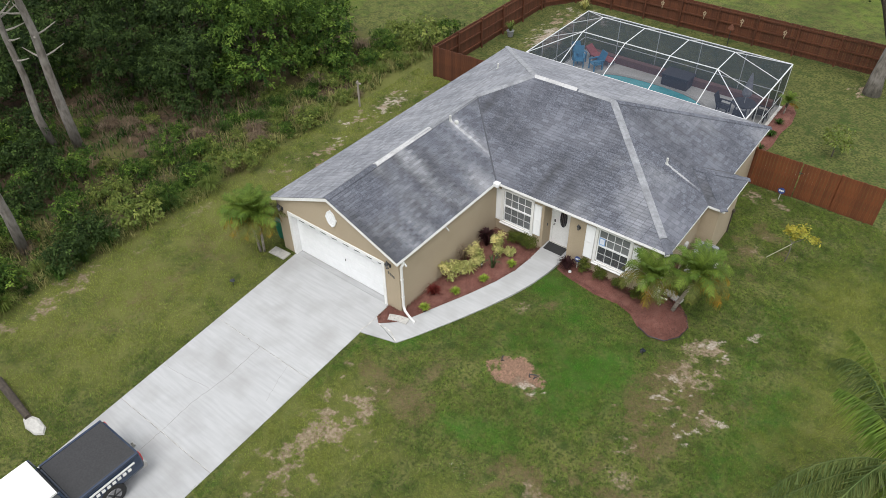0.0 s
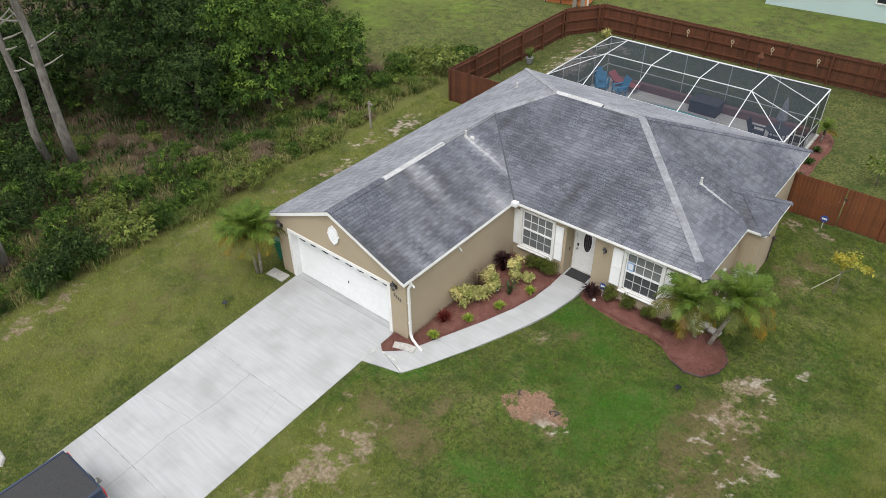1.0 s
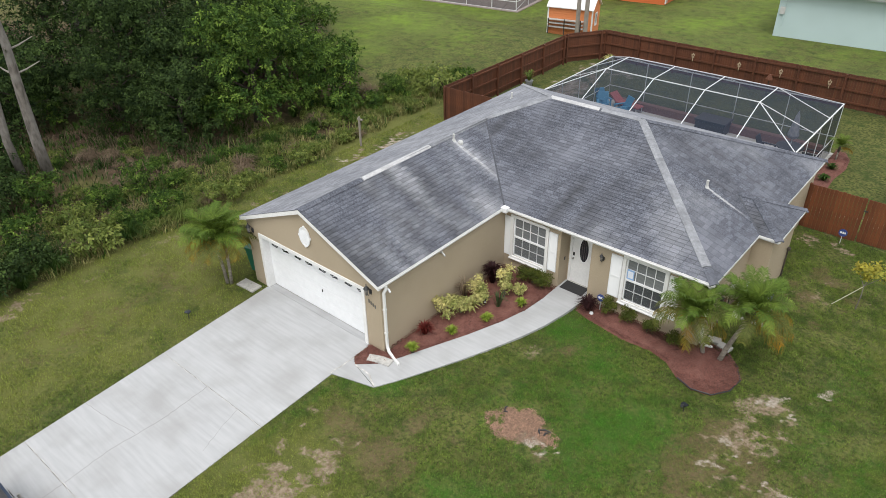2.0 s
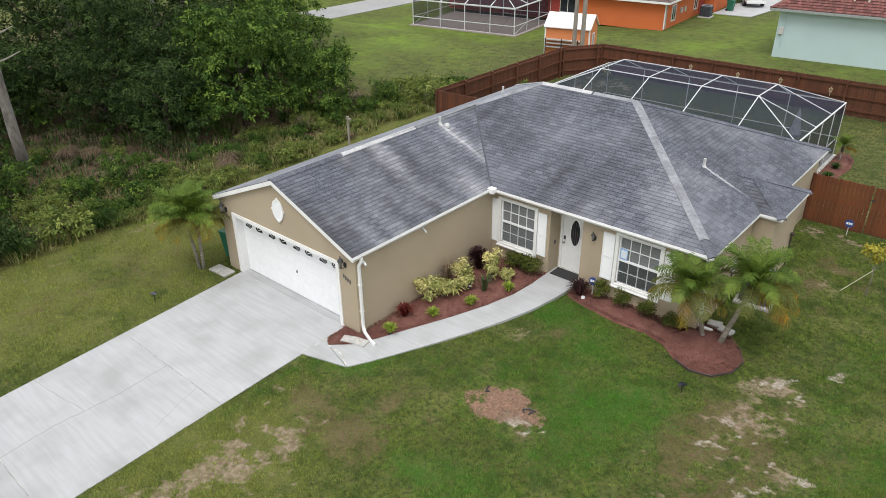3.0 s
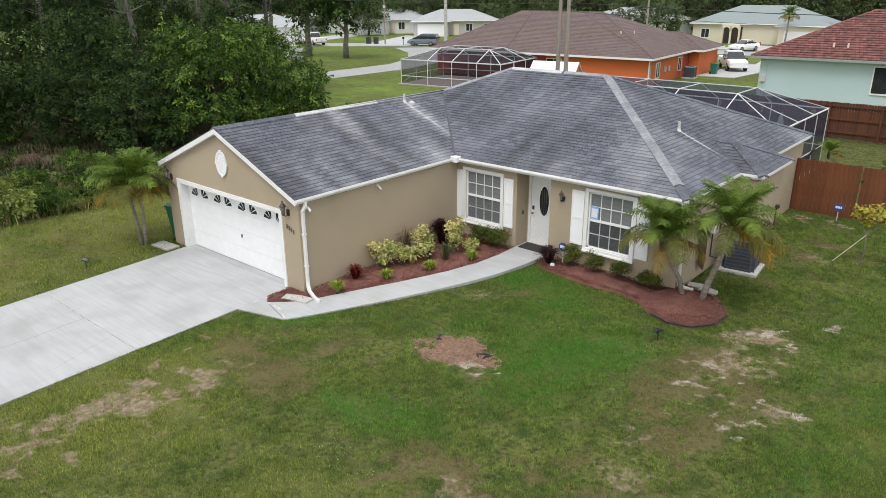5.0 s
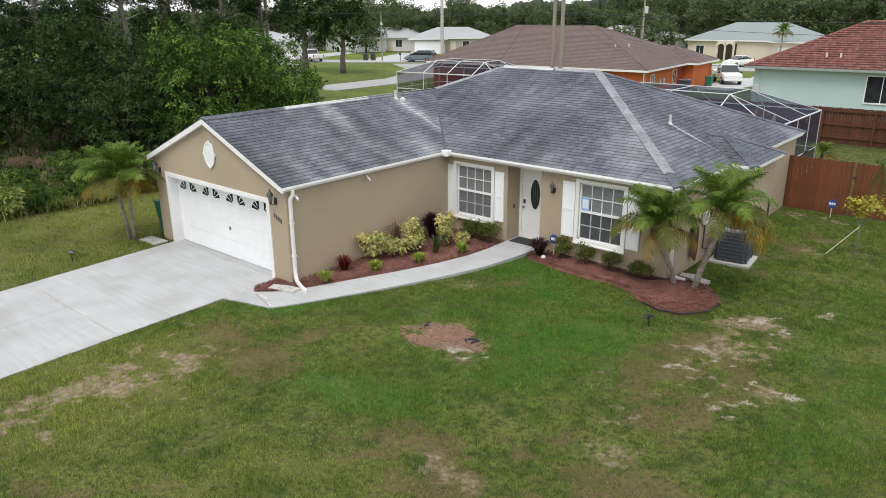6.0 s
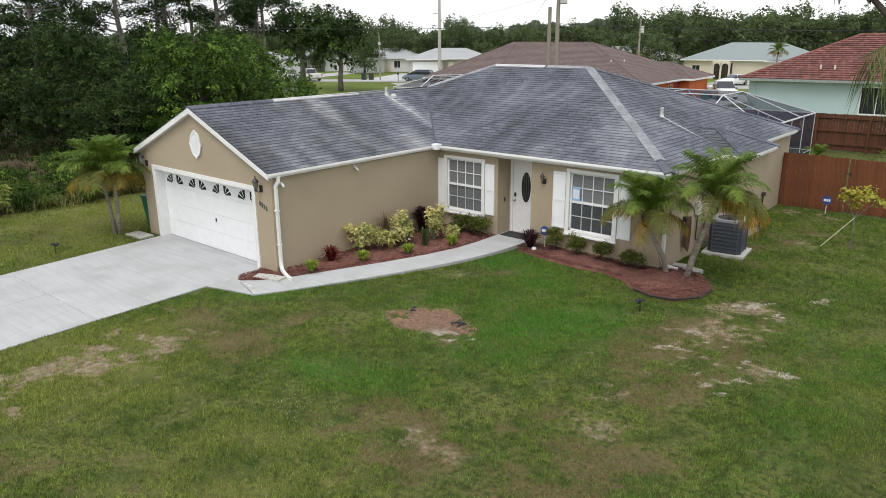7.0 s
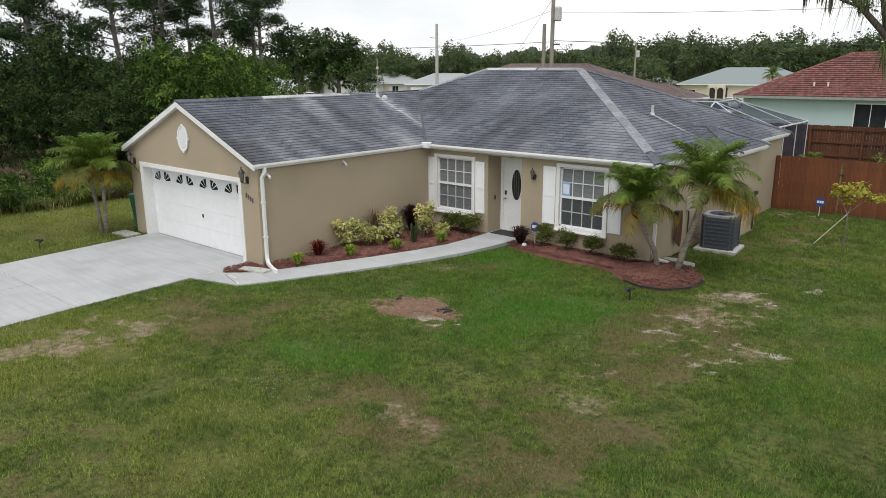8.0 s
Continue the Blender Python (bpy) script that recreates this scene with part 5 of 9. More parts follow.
def crown_mesh(name, seed, lobes, count, size, inner=0.3, long=2.0, flat=1.0, clump=0, jitter=0.6):
    """Leaves on the shells of several lobes (x, y, z, rx, ry, rz)."""
    r = np.random.default_rng(seed)
    lob = np.array(lobes, float)
    area = (lob[:, 3] * lob[:, 4] * lob[:, 5]) ** 0.667
    pick = r.choice(len(lob), count, p=area / area.sum())
    d = r.normal(0, 1, (count, 3))
    d /= np.linalg.norm(d, axis=1, keepdims=True)
    d[:, 2] = np.where(d[:, 2] < -0.4, -d[:, 2], d[:, 2])
    rad = np.where(r.random(count) < inner, r.uniform(0.35, 0.85, count), r.uniform(0.82, 1.08, count))
    bump = 1 + 0.26 * np.sin(d[:, 0] * 7 + pick * 1.7) * np.cos(d[:, 1] * 6 + pick) + 0.18 * np.sin(d[:, 2] * 11 + pick * 0.7)
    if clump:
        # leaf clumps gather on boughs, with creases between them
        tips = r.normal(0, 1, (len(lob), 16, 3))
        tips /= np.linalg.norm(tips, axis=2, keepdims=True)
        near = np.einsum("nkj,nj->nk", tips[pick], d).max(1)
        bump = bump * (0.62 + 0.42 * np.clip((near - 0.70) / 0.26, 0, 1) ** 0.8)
    pos = lob[pick, :3] + d * lob[pick, 3:6] * (rad * bump)[:, None]
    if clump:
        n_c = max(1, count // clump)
        # random clumps take the young colour, which also paints them as lit
        fresh_lit = np.clip(r.normal(0.05, 0.42, n_c), 0, 0.95)[np.arange(count) % n_c]
        hub, axis = pos[np.arange(count) % n_c], d[np.arange(count) % n_c] + np.array([0, 0, 0.45])
        reach = r.normal(0, 1, (count, 3)) + axis * 0.7
        reach /= np.linalg.norm(reach, axis=1, keepdims=True) + 1e-9
        reach[:, 2] -= 0.25
        ln = (size * long * r.uniform(0.6, 1.3, count))[:, None]
        side = np.cross(reach, axis + r.normal(0, 0.25, (count, 3)))
        side *= (size * 0.5) / (np.linalg.norm(side, axis=1, keepdims=True) + 1e-9)
        a = hub + reach * size * r.uniform(0.1, 1.6, (count, 1))
        v = np.stack([a, a + reach * ln * 0.5 + side, a + reach * ln - np.array([0, 0, 0.15]) * ln, a + reach * ln * 0.5 - side], 1)
        ok = v[:, :, 2].min(1) > 0.02
        v = v[ok].reshape(-1, 3)
        me = np_mesh(name, v, np.arange(len(v)).reshape(-1, 4))
        me.attributes.new("young", "FLOAT", "POINT").data.foreach_set("value", np.repeat(fresh_lit[ok], 4).astype(np.float32))
        return me
    keep = pos[:, 2] > 0.03
    pos, d = pos[keep], d[keep]
    v, q = leaf_quads(r, pos, d * np.array([1, 1, flat]) + np.array([0, 0, 0.6]), size, long, jitter)
    return np_mesh(name, v, q)


def random_lobes(seed, rx, ry, h, k, low=0.35, size=0.29):
    r = random.Random(seed)
    out = [(0, 0, h * 0.46, rx * 0.66, ry * 0.66, h * 0.42)]
    for i in range(k):
        a = 2 * math.pi * (i + r.random() * 0.8) / k
        q = r.uniform(0.35, 0.85)
        z = h * r.uniform(low, 0.84)
        q *= 1.0 if z < 0.5 * h else 1.0 - 0.75 * (z / h - 0.5)
        s = size * r.uniform(0.7, 1.2)
        out.append((rx * q * math.cos(a), ry * q * math.sin(a), z, rx * s, ry * s, h * s * 0.5))
    return out


def limb_shape(seed, h, r0, spread, limbs=5, bend=0.25):
    """A tapered trunk with limbs."""
    r = random.Random(seed)
    s = Shape()
    pts = [(0, 0, -0.15)]
    for k in range(1, 5):
        pts.append((r.uniform(-bend, bend) * k * 0.4, r.uniform(-bend, bend) * k * 0.4, h * k / 4))
    s.tube(pts, [r0 * 1.25, r0, r0 * 0.8, r0 * 0.6, r0 * 0.35], 8)
    for k in range(limbs):
        a = 2 * math.pi * (k + r.random() * 0.6) / limbs
        z = h * r.uniform(0.35, 0.75)
        x, y = spread * r.uniform(0.5, 0.95) * math.cos(a), spread * r.uniform(0.5, 0.95) * math.sin(a)
        s.tube([(0, 0, z), (x * 0.5, y * 0.5, z + h * 0.12), (x, y, z + h * r.uniform(0.15, 0.35))], [r0 * 0.5, r0 * 0.32, r0 * 0.12], 6)
    return s


def tree_thing(name, seed, rx, ry, h, lobes, count, leaf, mat, label, category, group, trunk_r=0.12, inner=0.3, bark=DARK_BARK, low=0.1, long=2.1):
    t = thing(name, (0, 0, 0), 0, label, category, group)
    part("trunk", limb_shape(seed, h * 0.62, trunk_r, rx * 0.7), bark, t, smooth=True)
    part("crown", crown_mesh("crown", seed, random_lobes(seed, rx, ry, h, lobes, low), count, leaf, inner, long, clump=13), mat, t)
    return t


def spread_copies(protos, places):
    """Sets the first place on each prototype and copies for the rest: (which, x, y, turn, scale)."""
    used = set()
    for k, x, y, turn, sc in places:
        m = pose(x, y, -0.03 + float(drop_at(x, y)), 0, 0, turn) @ Matrix.Scale(sc, 4)
        if k in used:
            copy_thing(protos[k], m)
        else:
            used.add(k)
            protos[k].matrix_basis = m
    for k, p in enumerate(protos):
        assert k in used


# woodland shrubs and trees on the vacant lot
WG = "woodland growth"
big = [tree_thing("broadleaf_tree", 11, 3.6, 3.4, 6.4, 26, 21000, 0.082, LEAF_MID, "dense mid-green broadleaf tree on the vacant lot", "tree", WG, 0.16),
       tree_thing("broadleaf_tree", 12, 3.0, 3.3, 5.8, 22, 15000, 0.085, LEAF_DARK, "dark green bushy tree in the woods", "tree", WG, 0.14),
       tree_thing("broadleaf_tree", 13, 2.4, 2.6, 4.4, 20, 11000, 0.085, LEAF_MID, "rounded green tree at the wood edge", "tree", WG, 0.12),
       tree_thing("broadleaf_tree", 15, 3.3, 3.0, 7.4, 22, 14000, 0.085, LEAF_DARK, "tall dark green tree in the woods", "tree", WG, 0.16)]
spread_copies(big, [
    (0, -18.6, 9.4, 20, 1.0), (0, -21.8, 13.2, 130, 0.95), (2, -17.0, 13.4, 0, 0.95), (1, -22.6, 8.2, 40, 1.0), (1, -25.5, 12.0, 200, 1.05), (3, -26.6, 6.8, 10, 1.0), (1, -19.6, 5.6, 250, 0.78), (1, -23.8, 4.6, 70, 0.85),
    (3, -28.0, 16.5, 90, 1.0), (1, -31.0, 10.5, 120, 1.1), (0, -25.0, 17.2, 300, 0.9), (1, -29.5, 3.0, 30, 1.0), (3, -31.0, -1.5, 150, 1.0), (1, -26.8, -3.5, 80, 0.9), (1, -27.0, 1.0, 200, 0.85), (3, -34.5, 6.5, 250, 1.1),
    (1, -29.8, -7.5, 10, 1.0), (2, -24.5, -8.6, 100, 0.85), (3, -33.5, 15.5, 60, 1.05), (0, -32.5, 20.5, 10, 0.95), (3, -37.5, 11.5, 200, 1.2), (1, -36.0, 1.0, 20, 1.1), (2, -21.6, 17.4, 33, 0.62), (2, -14.9, 16.1, 60, 0.42), (1, -35.5, -6.0, 70, 1.1)])
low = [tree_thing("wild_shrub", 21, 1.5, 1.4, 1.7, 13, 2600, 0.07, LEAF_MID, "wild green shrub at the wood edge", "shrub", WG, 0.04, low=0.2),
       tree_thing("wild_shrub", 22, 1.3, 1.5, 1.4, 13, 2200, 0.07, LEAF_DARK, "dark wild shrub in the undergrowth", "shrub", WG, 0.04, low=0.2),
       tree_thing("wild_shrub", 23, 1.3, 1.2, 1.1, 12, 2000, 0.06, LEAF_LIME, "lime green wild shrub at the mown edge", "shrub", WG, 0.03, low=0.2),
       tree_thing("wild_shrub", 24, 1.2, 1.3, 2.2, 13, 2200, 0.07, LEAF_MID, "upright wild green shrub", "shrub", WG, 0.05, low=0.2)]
rs = random.Random(5)


def wood_edge(y):
    """Where the mown grass ends."""
    return -12.0 - 0.06 * max(0, min(y - 2, 12))


places = []
for y in np.arange(-13.5, 2.6, 1.75):
    for k in range(6):
        x = wood_edge(y) - 1.2 - k * 2.0 + rs.uniform(-0.5, 0.5)
        if k > 1 and -2.6 < y < 4:
            continue
        places.append((rs.choice((0, 0, 2, 3, 1) if k < 2 else (0, 0, 3, 1, 1)), x, y + rs.uniform(-0.6, 0.6), rs.uniform(0, 360), rs.uniform(0.7, 1.3) * (0.64 if y > -2.6 else 0.85 if y > -7 and k < 3 else 1.0)))
for y in np.arange(3.0, 17.5, 1.6):
    for k in range(3):
        x = wood_edge(y) - 0.9 - k * 1.5 + rs.uniform(-0.5, 0.5)
        if k == 2 and y < 7:
            continue
        places.append((rs.choice((2, 2, 0, 2)), x, y + rs.uniform(-0.5, 0.5), rs.uniform(0, 360), rs.uniform(0.35, 0.8)))
for k in range(12):
    places.append((rs.choice((1, 1, 3)), rs.uniform(-33, -23), rs.uniform(-12, 16), rs.uniform(0, 360), rs.uniform(0.7, 1.2)))
for k in range(44):
    places.append((rs.choice((0, 0, 1, 2, 3)), rs.uniform(-23, -12.6), rs.uniform(-2.5, 9), rs.uniform(0, 360), rs.uniform(0.25, 0.5)))
places += [(2, -13.9, 18.9, 40, 1.35), (0, -13.2, 20.2, 80, 0.9), (2, -15.2, 18.4, 10, 1.1)]
spread_copies(low, places)


def grass_tuft(name, seed, count, h, spread, mat, width=0.012, label="", category="grass tuft", group="", droop=0.5, at=None, scale=1.0):
    """A clump of arching blades."""
    r = np.random.default_rng(seed)
    a, out = r.uniform(0, 2 * np.pi, count), r.uniform(0.2, 1.0, count) * spread
    hh = h * r.uniform(0.6, 1.1, count)
    base = np.stack([0.12 * spread * np.cos(a), 0.12 * spread * np.sin(a), np.zeros(count)], -1)
    d = np.stack([np.cos(a), np.sin(a), 0 * a], -1)
    side = np.stack([-np.sin(a), np.cos(a), 0 * a], -1) * width
    z = np.array([0, 0, 1.0])
    mid = base + d * (out * 0.45)[:, None] + z * (hh * 0.8)[:, None]
    tip = base + d * out[:, None] + z * (hh * (1 - droop * out / spread))[:, None]
    v = np.stack([base - side * 0.6, base + side * 0.6, mid + side, mid - side, tip + side * 0.12, tip - side * 0.12], 1).reshape(-1, 3)
    i = 6 * np.arange(count)[:, None]
    q = np.concatenate([i + [0, 1, 2, 3], i + [3, 2, 4, 5]], 0)
    me = np_mesh(name, v, q)
    return me


dead_me = [grass_tuft("dead_grass", 31 + k, 420, 0.9, 0.9, None, 0.006, droop=0.9) for k in range(2)]
for me in dead_me:
    me.materials.append(LEAF_DRY)
for x, y, sc, flat in ((-21.0, 1.2, 1.0, 0.7), (-20.2, 1.9, 0.9, 0.7), (-19.0, 2.0, 0.8, 0.6), (-17.3, 0.9, 0.9, 0.45), (-16.4, 1.5, 0.8, 0.4), (-15.6, 2.2, 0.6, 0.6), (-16.8, 3.4, 0.7, 0.6), (-13.0, -9.0, 0.7, 0.6), (-12.2, -10.2, 0.6, 0.6)):
    solo("dead_grass_clump", dead_me[int(abs(x * 10)) % 2], LEAF_DRY, "tangled dry brown grass and fallen stems", "dry grass", "dry grass clumps", at=pose(x, y, -0.05, 0, 0, x * 50) @ Matrix.Diagonal((sc, sc, sc * flat, 1)))


tall_me = [grass_tuft("tall_grass", 331 + k, 200, 0.7, 0.75, None, 0.008) for k in range(3)]
for k, me in enumerate(tall_me):
    me.materials.append((LEAF_LIME, LEAF_MID, LEAF_DRY)[k])
for k in range(60):
    y = rs.uniform(-11, 17)
    x = wood_edge(y) - 0.1 - abs(rs.gauss(0, 2.4 if y > 2 else 1.0))
    kk = rs.choice((0, 0, 0, 1, 1, 2))
    solo("tall_grass_clump", tall_me[kk], None, ("yellow-green tall grass at the wood edge", "green tall grass at the wood edge", "dry tall grass at the wood edge")[kk], "tall grass", "tall grass clumps", at=pose(x, y, -0.05, 0, 0, rs.uniform(0, 360)) @ Matrix.Scale(rs.uniform(0.6, 1.25), 4))


def wild_field(name, seed, count, x0, x1, y0, y1, keep, h, w, lean):
    """Loose single blades and stems over an area, thinned by keep(x, y)."""
    r = np.random.default_rng(seed)
    x, y = r.uniform(x0, x1, count), r.uniform(y0, y1, count)
    ok = r.random(count) < keep(x, y)
    x, y = x[ok], y[ok]
    n = len(x)
    a, hh, ll = r.uniform(0, 6.283, n), h * r.uniform(0.35, 1.25, n) * (0.4 + 1.2 * waves(x, y, 1.1, seed)), r.uniform(0.2, lean, n)
    d = np.stack([np.cos(a), np.sin(a), 0 * a], -1)
    side = np.stack([-np.sin(a), np.cos(a), 0 * a], -1) * (w * r.uniform(0.6, 1.4, n))[:, None]
    z = np.array([0, 0, 1.0])
    base = np.stack([x, y, np.full(n, -0.04)], -1)
    mid = base + d * (hh * ll * 0.4)[:, None] + z * (hh * 0.7)[:, None]
    tip = base + d * (hh * ll)[:, None] + z * (hh * (1.1 - 0.45 * ll))[:, None]
    v = np.stack([base - side, base + side, mid + side, mid - side, tip], 1).reshape(-1, 3)
    i = 5 * np.arange(n)[:, None]
    tri = np.concatenate([i + [0, 1, 2], i + [0, 2, 3], i + [3, 2, 4]], 0)
    return np_mesh(name, v, tri)


def edge_keep(x, y):
    e = -12.0 - 0.06 * np.clip(y - 2, 0, 12) + (waves(x, y, 1.4, 65) - 0.5) * 1.6
    return np.clip((e - x) / 0.5, 0, 1) * np.clip((x - e + 4.5) / 3.5, 0.0, 1) * np.clip(2.2 * waves(x, y, 0.8, 66) - 0.55, 0.05, 1)


def clearing_keep(x, y):
    return np.clip((-13.0 - x) / 1.0, 0, 1) * np.clip(2.4 * waves(x, y, 0.9, 67) - 0.8, 0.02, 1)


solo("rough_grass", wild_field("rough_grass", 68, 78000, -18, -11, -12, 18.5, edge_keep, 0.42, 0.011, 1.1), LEAF_STRAW, "rough yellow-green grass along the wood edge", "rough grass", kind="stuff")
solo("weeds", wild_field("weeds", 69, 12000, -18, -11, -12, 18.5, edge_keep, 0.34, 0.020, 1.2), LEAF_MID, "green weeds along the wood edge", "weeds", kind="stuff")
solo("weeds", wild_field("weeds", 70, 24000, -26, -12, -13, 9, clearing_keep, 0.42, 0.024, 1.3), LEAF_MID, "green weeds in the clearing of the woods", "weeds", kind="stuff")
solo("dry_stems", wild_field("dry_stems", 71, 9000, -25, -13, -3, 9, clearing_keep, 0.55, 0.008, 1.6), LEAF_DRY, "dry brown stems and fallen grass in the clearing", "dry stems", kind="stuff")


DEAD_WOOD = surf("bleached_dead_wood", (0.34, 0.315, 0.28), (0.24, 0.22, 0.195), 12, rough=0.9)


def pine(name, at, h, r0, lean, crown_z, tufts, seed, label, crown_r=2.2, stubs=9):
    """A tall slash pine: bare leaning trunk, dead stubs, sparse needle crown."""
    r = random.Random(seed)
    t = thing(name, at, 0, label, "pine tree", "pines")
    pts = [(lean[0] * k / 6 + r.uniform(-0.08, 0.08), lean[1] * k / 6 + r.uniform(-0.08, 0.08), -0.2 + (h + 0.2) * k / 6) for k in range(7)]
    part("trunk", Shape().tube(pts, [r0 * (1.15 - 0.13 * k) for k in range(7)], 9), BARK, t, smooth=True)
    for k in range(stubs):
        z = h * r.uniform(0.38, 0.78)
        a = r.uniform(0, 6.28)
        f = z / h
        p = Vector((lean[0] * f, lean[1] * f, z))
        part("dead_branch", Shape().tube([p, p + Vector((0.5 * math.cos(a), 0.5 * math.sin(a), 0.12)), p + Vector((1.1 * math.cos(a), 1.1 * math.sin(a), 0.35))], [0.055, 0.04, 0.018], 5), DEAD_WOOD, t, "bare grey branch")
    lob = []
    for k in range(tufts):
        a, z = r.uniform(0, 6.28), r.uniform(crown_z, h + 0.8)
        q = crown_r * r.uniform(0.35, 1.0) * (1.15 - 0.5 * (z - crown_z) / (h + 0.8 - crown_z))
        f = min(1, z / h)
        c = (lean[0] * f + q * math.cos(a), lean[1] * f + q * math.sin(a), z)
        lob.append((*c, 0.85, 0.85, 0.6))
        part("branch", Shape().tube([(lean[0] * f, lean[1] * f, z - 0.5), c], [0.05, 0.02], 5), BARK, t)
    part("crown", crown_mesh("crown", seed, lob, 380 * tufts, 0.055, 0.6, 5.5), LEAF_DARK, t, "dark needles in loose tufts")
    return t


pine("pine_tree", (-20.3, -1.0, 0), 12.5, 0.23, (-0.3, 0.1), 9.6, 12, 1, "tall bare-trunked pine leaning over the shrubs")
pine("pine_tree", (-14.8, -6.8, 0), 12.0, 0.19, (0.5, 0.0), 10.0, 10, 3, "dark leaning pine at the lot edge")
pine("pine_tree", (-21.3, -1.8, 0), 12.0, 0.175, (-0.5, 0.2), 9.2, 10, 2, "tall slim grey pine at the wood edge")
for k, (x, y, h) in enumerate(((-31.0, 22.0, 12.5), (-35.5, 17.5, 13.5), (-39.0, 28.5, 13.5), (-41.5, 20.0, 14.0), (-34.0, 8.0, 12.5), (-46.0, 26.0, 14.5), (-38.0, 3.5, 13.0), (-43.5, 11.5, 14), (-28.5, 17.5, 13), (-31.5, 12.5, 13.5))):
    pine("pine_tree", (x, y, 0), h, 0.19, (rs.uniform(-0.8, 0.8), rs.uniform(-0.8, 0.8)), h * 0.48, 30, 10 + k, "tall pine with a loose dark crown behind the woods", 2.6, 2)


# palms
def frond_mesh(name, seed, length, droop, leaflets, leaf_len, up=0.55, width=0.03, v_fold=0.35):
    """A feather frond along +x, arching up and over, with leaflets on both sides."""
    r = np.random.default_rng(seed)
    t = np.linspace(0, 1, 12)
    ang = up - droop * t ** 1.25
    step = length / 11
    px = np.concatenate([[0], np.cumsum(np.cos(ang[:-1]) * step)])
    pz = np.concatenate([[0], np.cumsum(np.sin(ang[:-1]) * step)])
    s = Shape()
    s.tube([(px[k], 0, pz[k]) for k in range(12)], [0.016 * (1 - 0.85 * k / 11) + 0.002 for k in range(12)], 4)
    for k in range(leaflets):
        u = 0.14 + 0.85 * (k + r.uniform(-0.3, 0.3)) / leaflets
        u = min(max(u, 0.1), 0.99)
        x, z, a = np.interp(u, t, px), np.interp(u, t, pz), np.interp(u, t, ang)
        ll = leaf_len * (0.35 + 1.3 * math.sin(math.pi * min(1, 0.12 + 0.86 * u)) * 0.62) * r.uniform(0.85, 1.12)
        for sd in (-1, 1):
            f = Vector((math.cos(a) * 0.62, sd * 0.8, math.sin(a) * 0.62 + v_fold * r.uniform(0.3, 1.2))).normalized() + Vector(r.normal(0, 0.09, 3))
            p = Vector((x, 0, z))
            m = p + f * ll * 0.55
            e = p + f * ll + Vector((0, 0, -ll * r.uniform(0.1, 0.6)))
            w = Vector((math.cos(a), 0, math.sin(a))) * width * 0.5
            s.add([p - w * 0.5, p + w * 0.5, m + w, m - w, e], [(0, 1, 2, 3), (3, 2, 4)])
    return s.mesh(name)


PALM_TRUNK = surf("grey_palm_trunk", (0.36, 0.33, 0.28), (0.20, 0.175, 0.145), 7, (0.14, 0.115, 0.09), 2.5, 0.6, 0.95, bump=1.0, bscale=12, stretch=(1, 1, 3.5))


def palm(at, trunk_pts, r0, fronds, seed, label, length=1.35, old=7, leaf_len=0.32, width=0.028, gold=PALM_GOLD, old_from=0.0, old_span=360.0):
    r = random.Random(seed)
    p = thing("palm_tree", at, 0, label, "palm tree", "palms")
    hubs = []
    for tp in trunk_pts:
        n = len(tp)
        part("trunk", Shape().tube(tp, [r0 * (1.1 if k == 0 else 0.85 + 0.12 * (k % 2)) for k in range(n)], 9), PALM_TRUNK, p, smooth=True)
        part("boot", Shape().lathe([(r0 * 0.9, -0.22), (r0 * 1.6, -0.08), (r0 * 1.7, 0.04), (r0 * 0.7, 0.16)], 9, tp[-1]), DARK_BARK, p, "brown fibrous crown boot", smooth=True)
        hubs.append(Vector(tp[-1]))
    green = [frond_mesh("frond", seed * 10 + k, length * r.uniform(0.9, 1.1), d, 60, leaf_len * 1.05, u, width * 0.85, 0.12) for k, (d, u) in enumerate(((1.25, 1.5), (1.75, 1.32), (2.05, 1.02), (2.0, 0.62)))]
    hang = [frond_mesh("frond", seed * 10 + 7 + k, length * 0.92, (1.75, 1.6)[k], 46, leaf_len * 1.1, (0.55, 0.25)[k], width * 0.75, -0.6) for k in range(2)]
    for k, me in enumerate(green):
        me.materials.append(PALM_OLIVE if k == 3 else PALM_GREEN)
    for k, me in enumerate(hang):
        me.materials.append(gold)
    for hub in hubs:
        for k in range(fronds):
            kind = min(3, int(4.2 * (k / fronds) ** 1.35))
            part("frond", green[kind], None, p, at=Matrix.Translation(hub + Vector((0, 0, 0.08))) @ pose(0, 0, 0, r.uniform(-14, 14), 0, k * 137.5 + r.uniform(-12, 12)))
        for k in range(old):
            part("frond", hang[k % 2], None, p, "golden drooping old frond", at=Matrix.Translation(hub) @ pose(0, 0, 0, r.uniform(-18, 18), 0, old_from + k * old_span / old + r.uniform(-14, 14)))
    return p


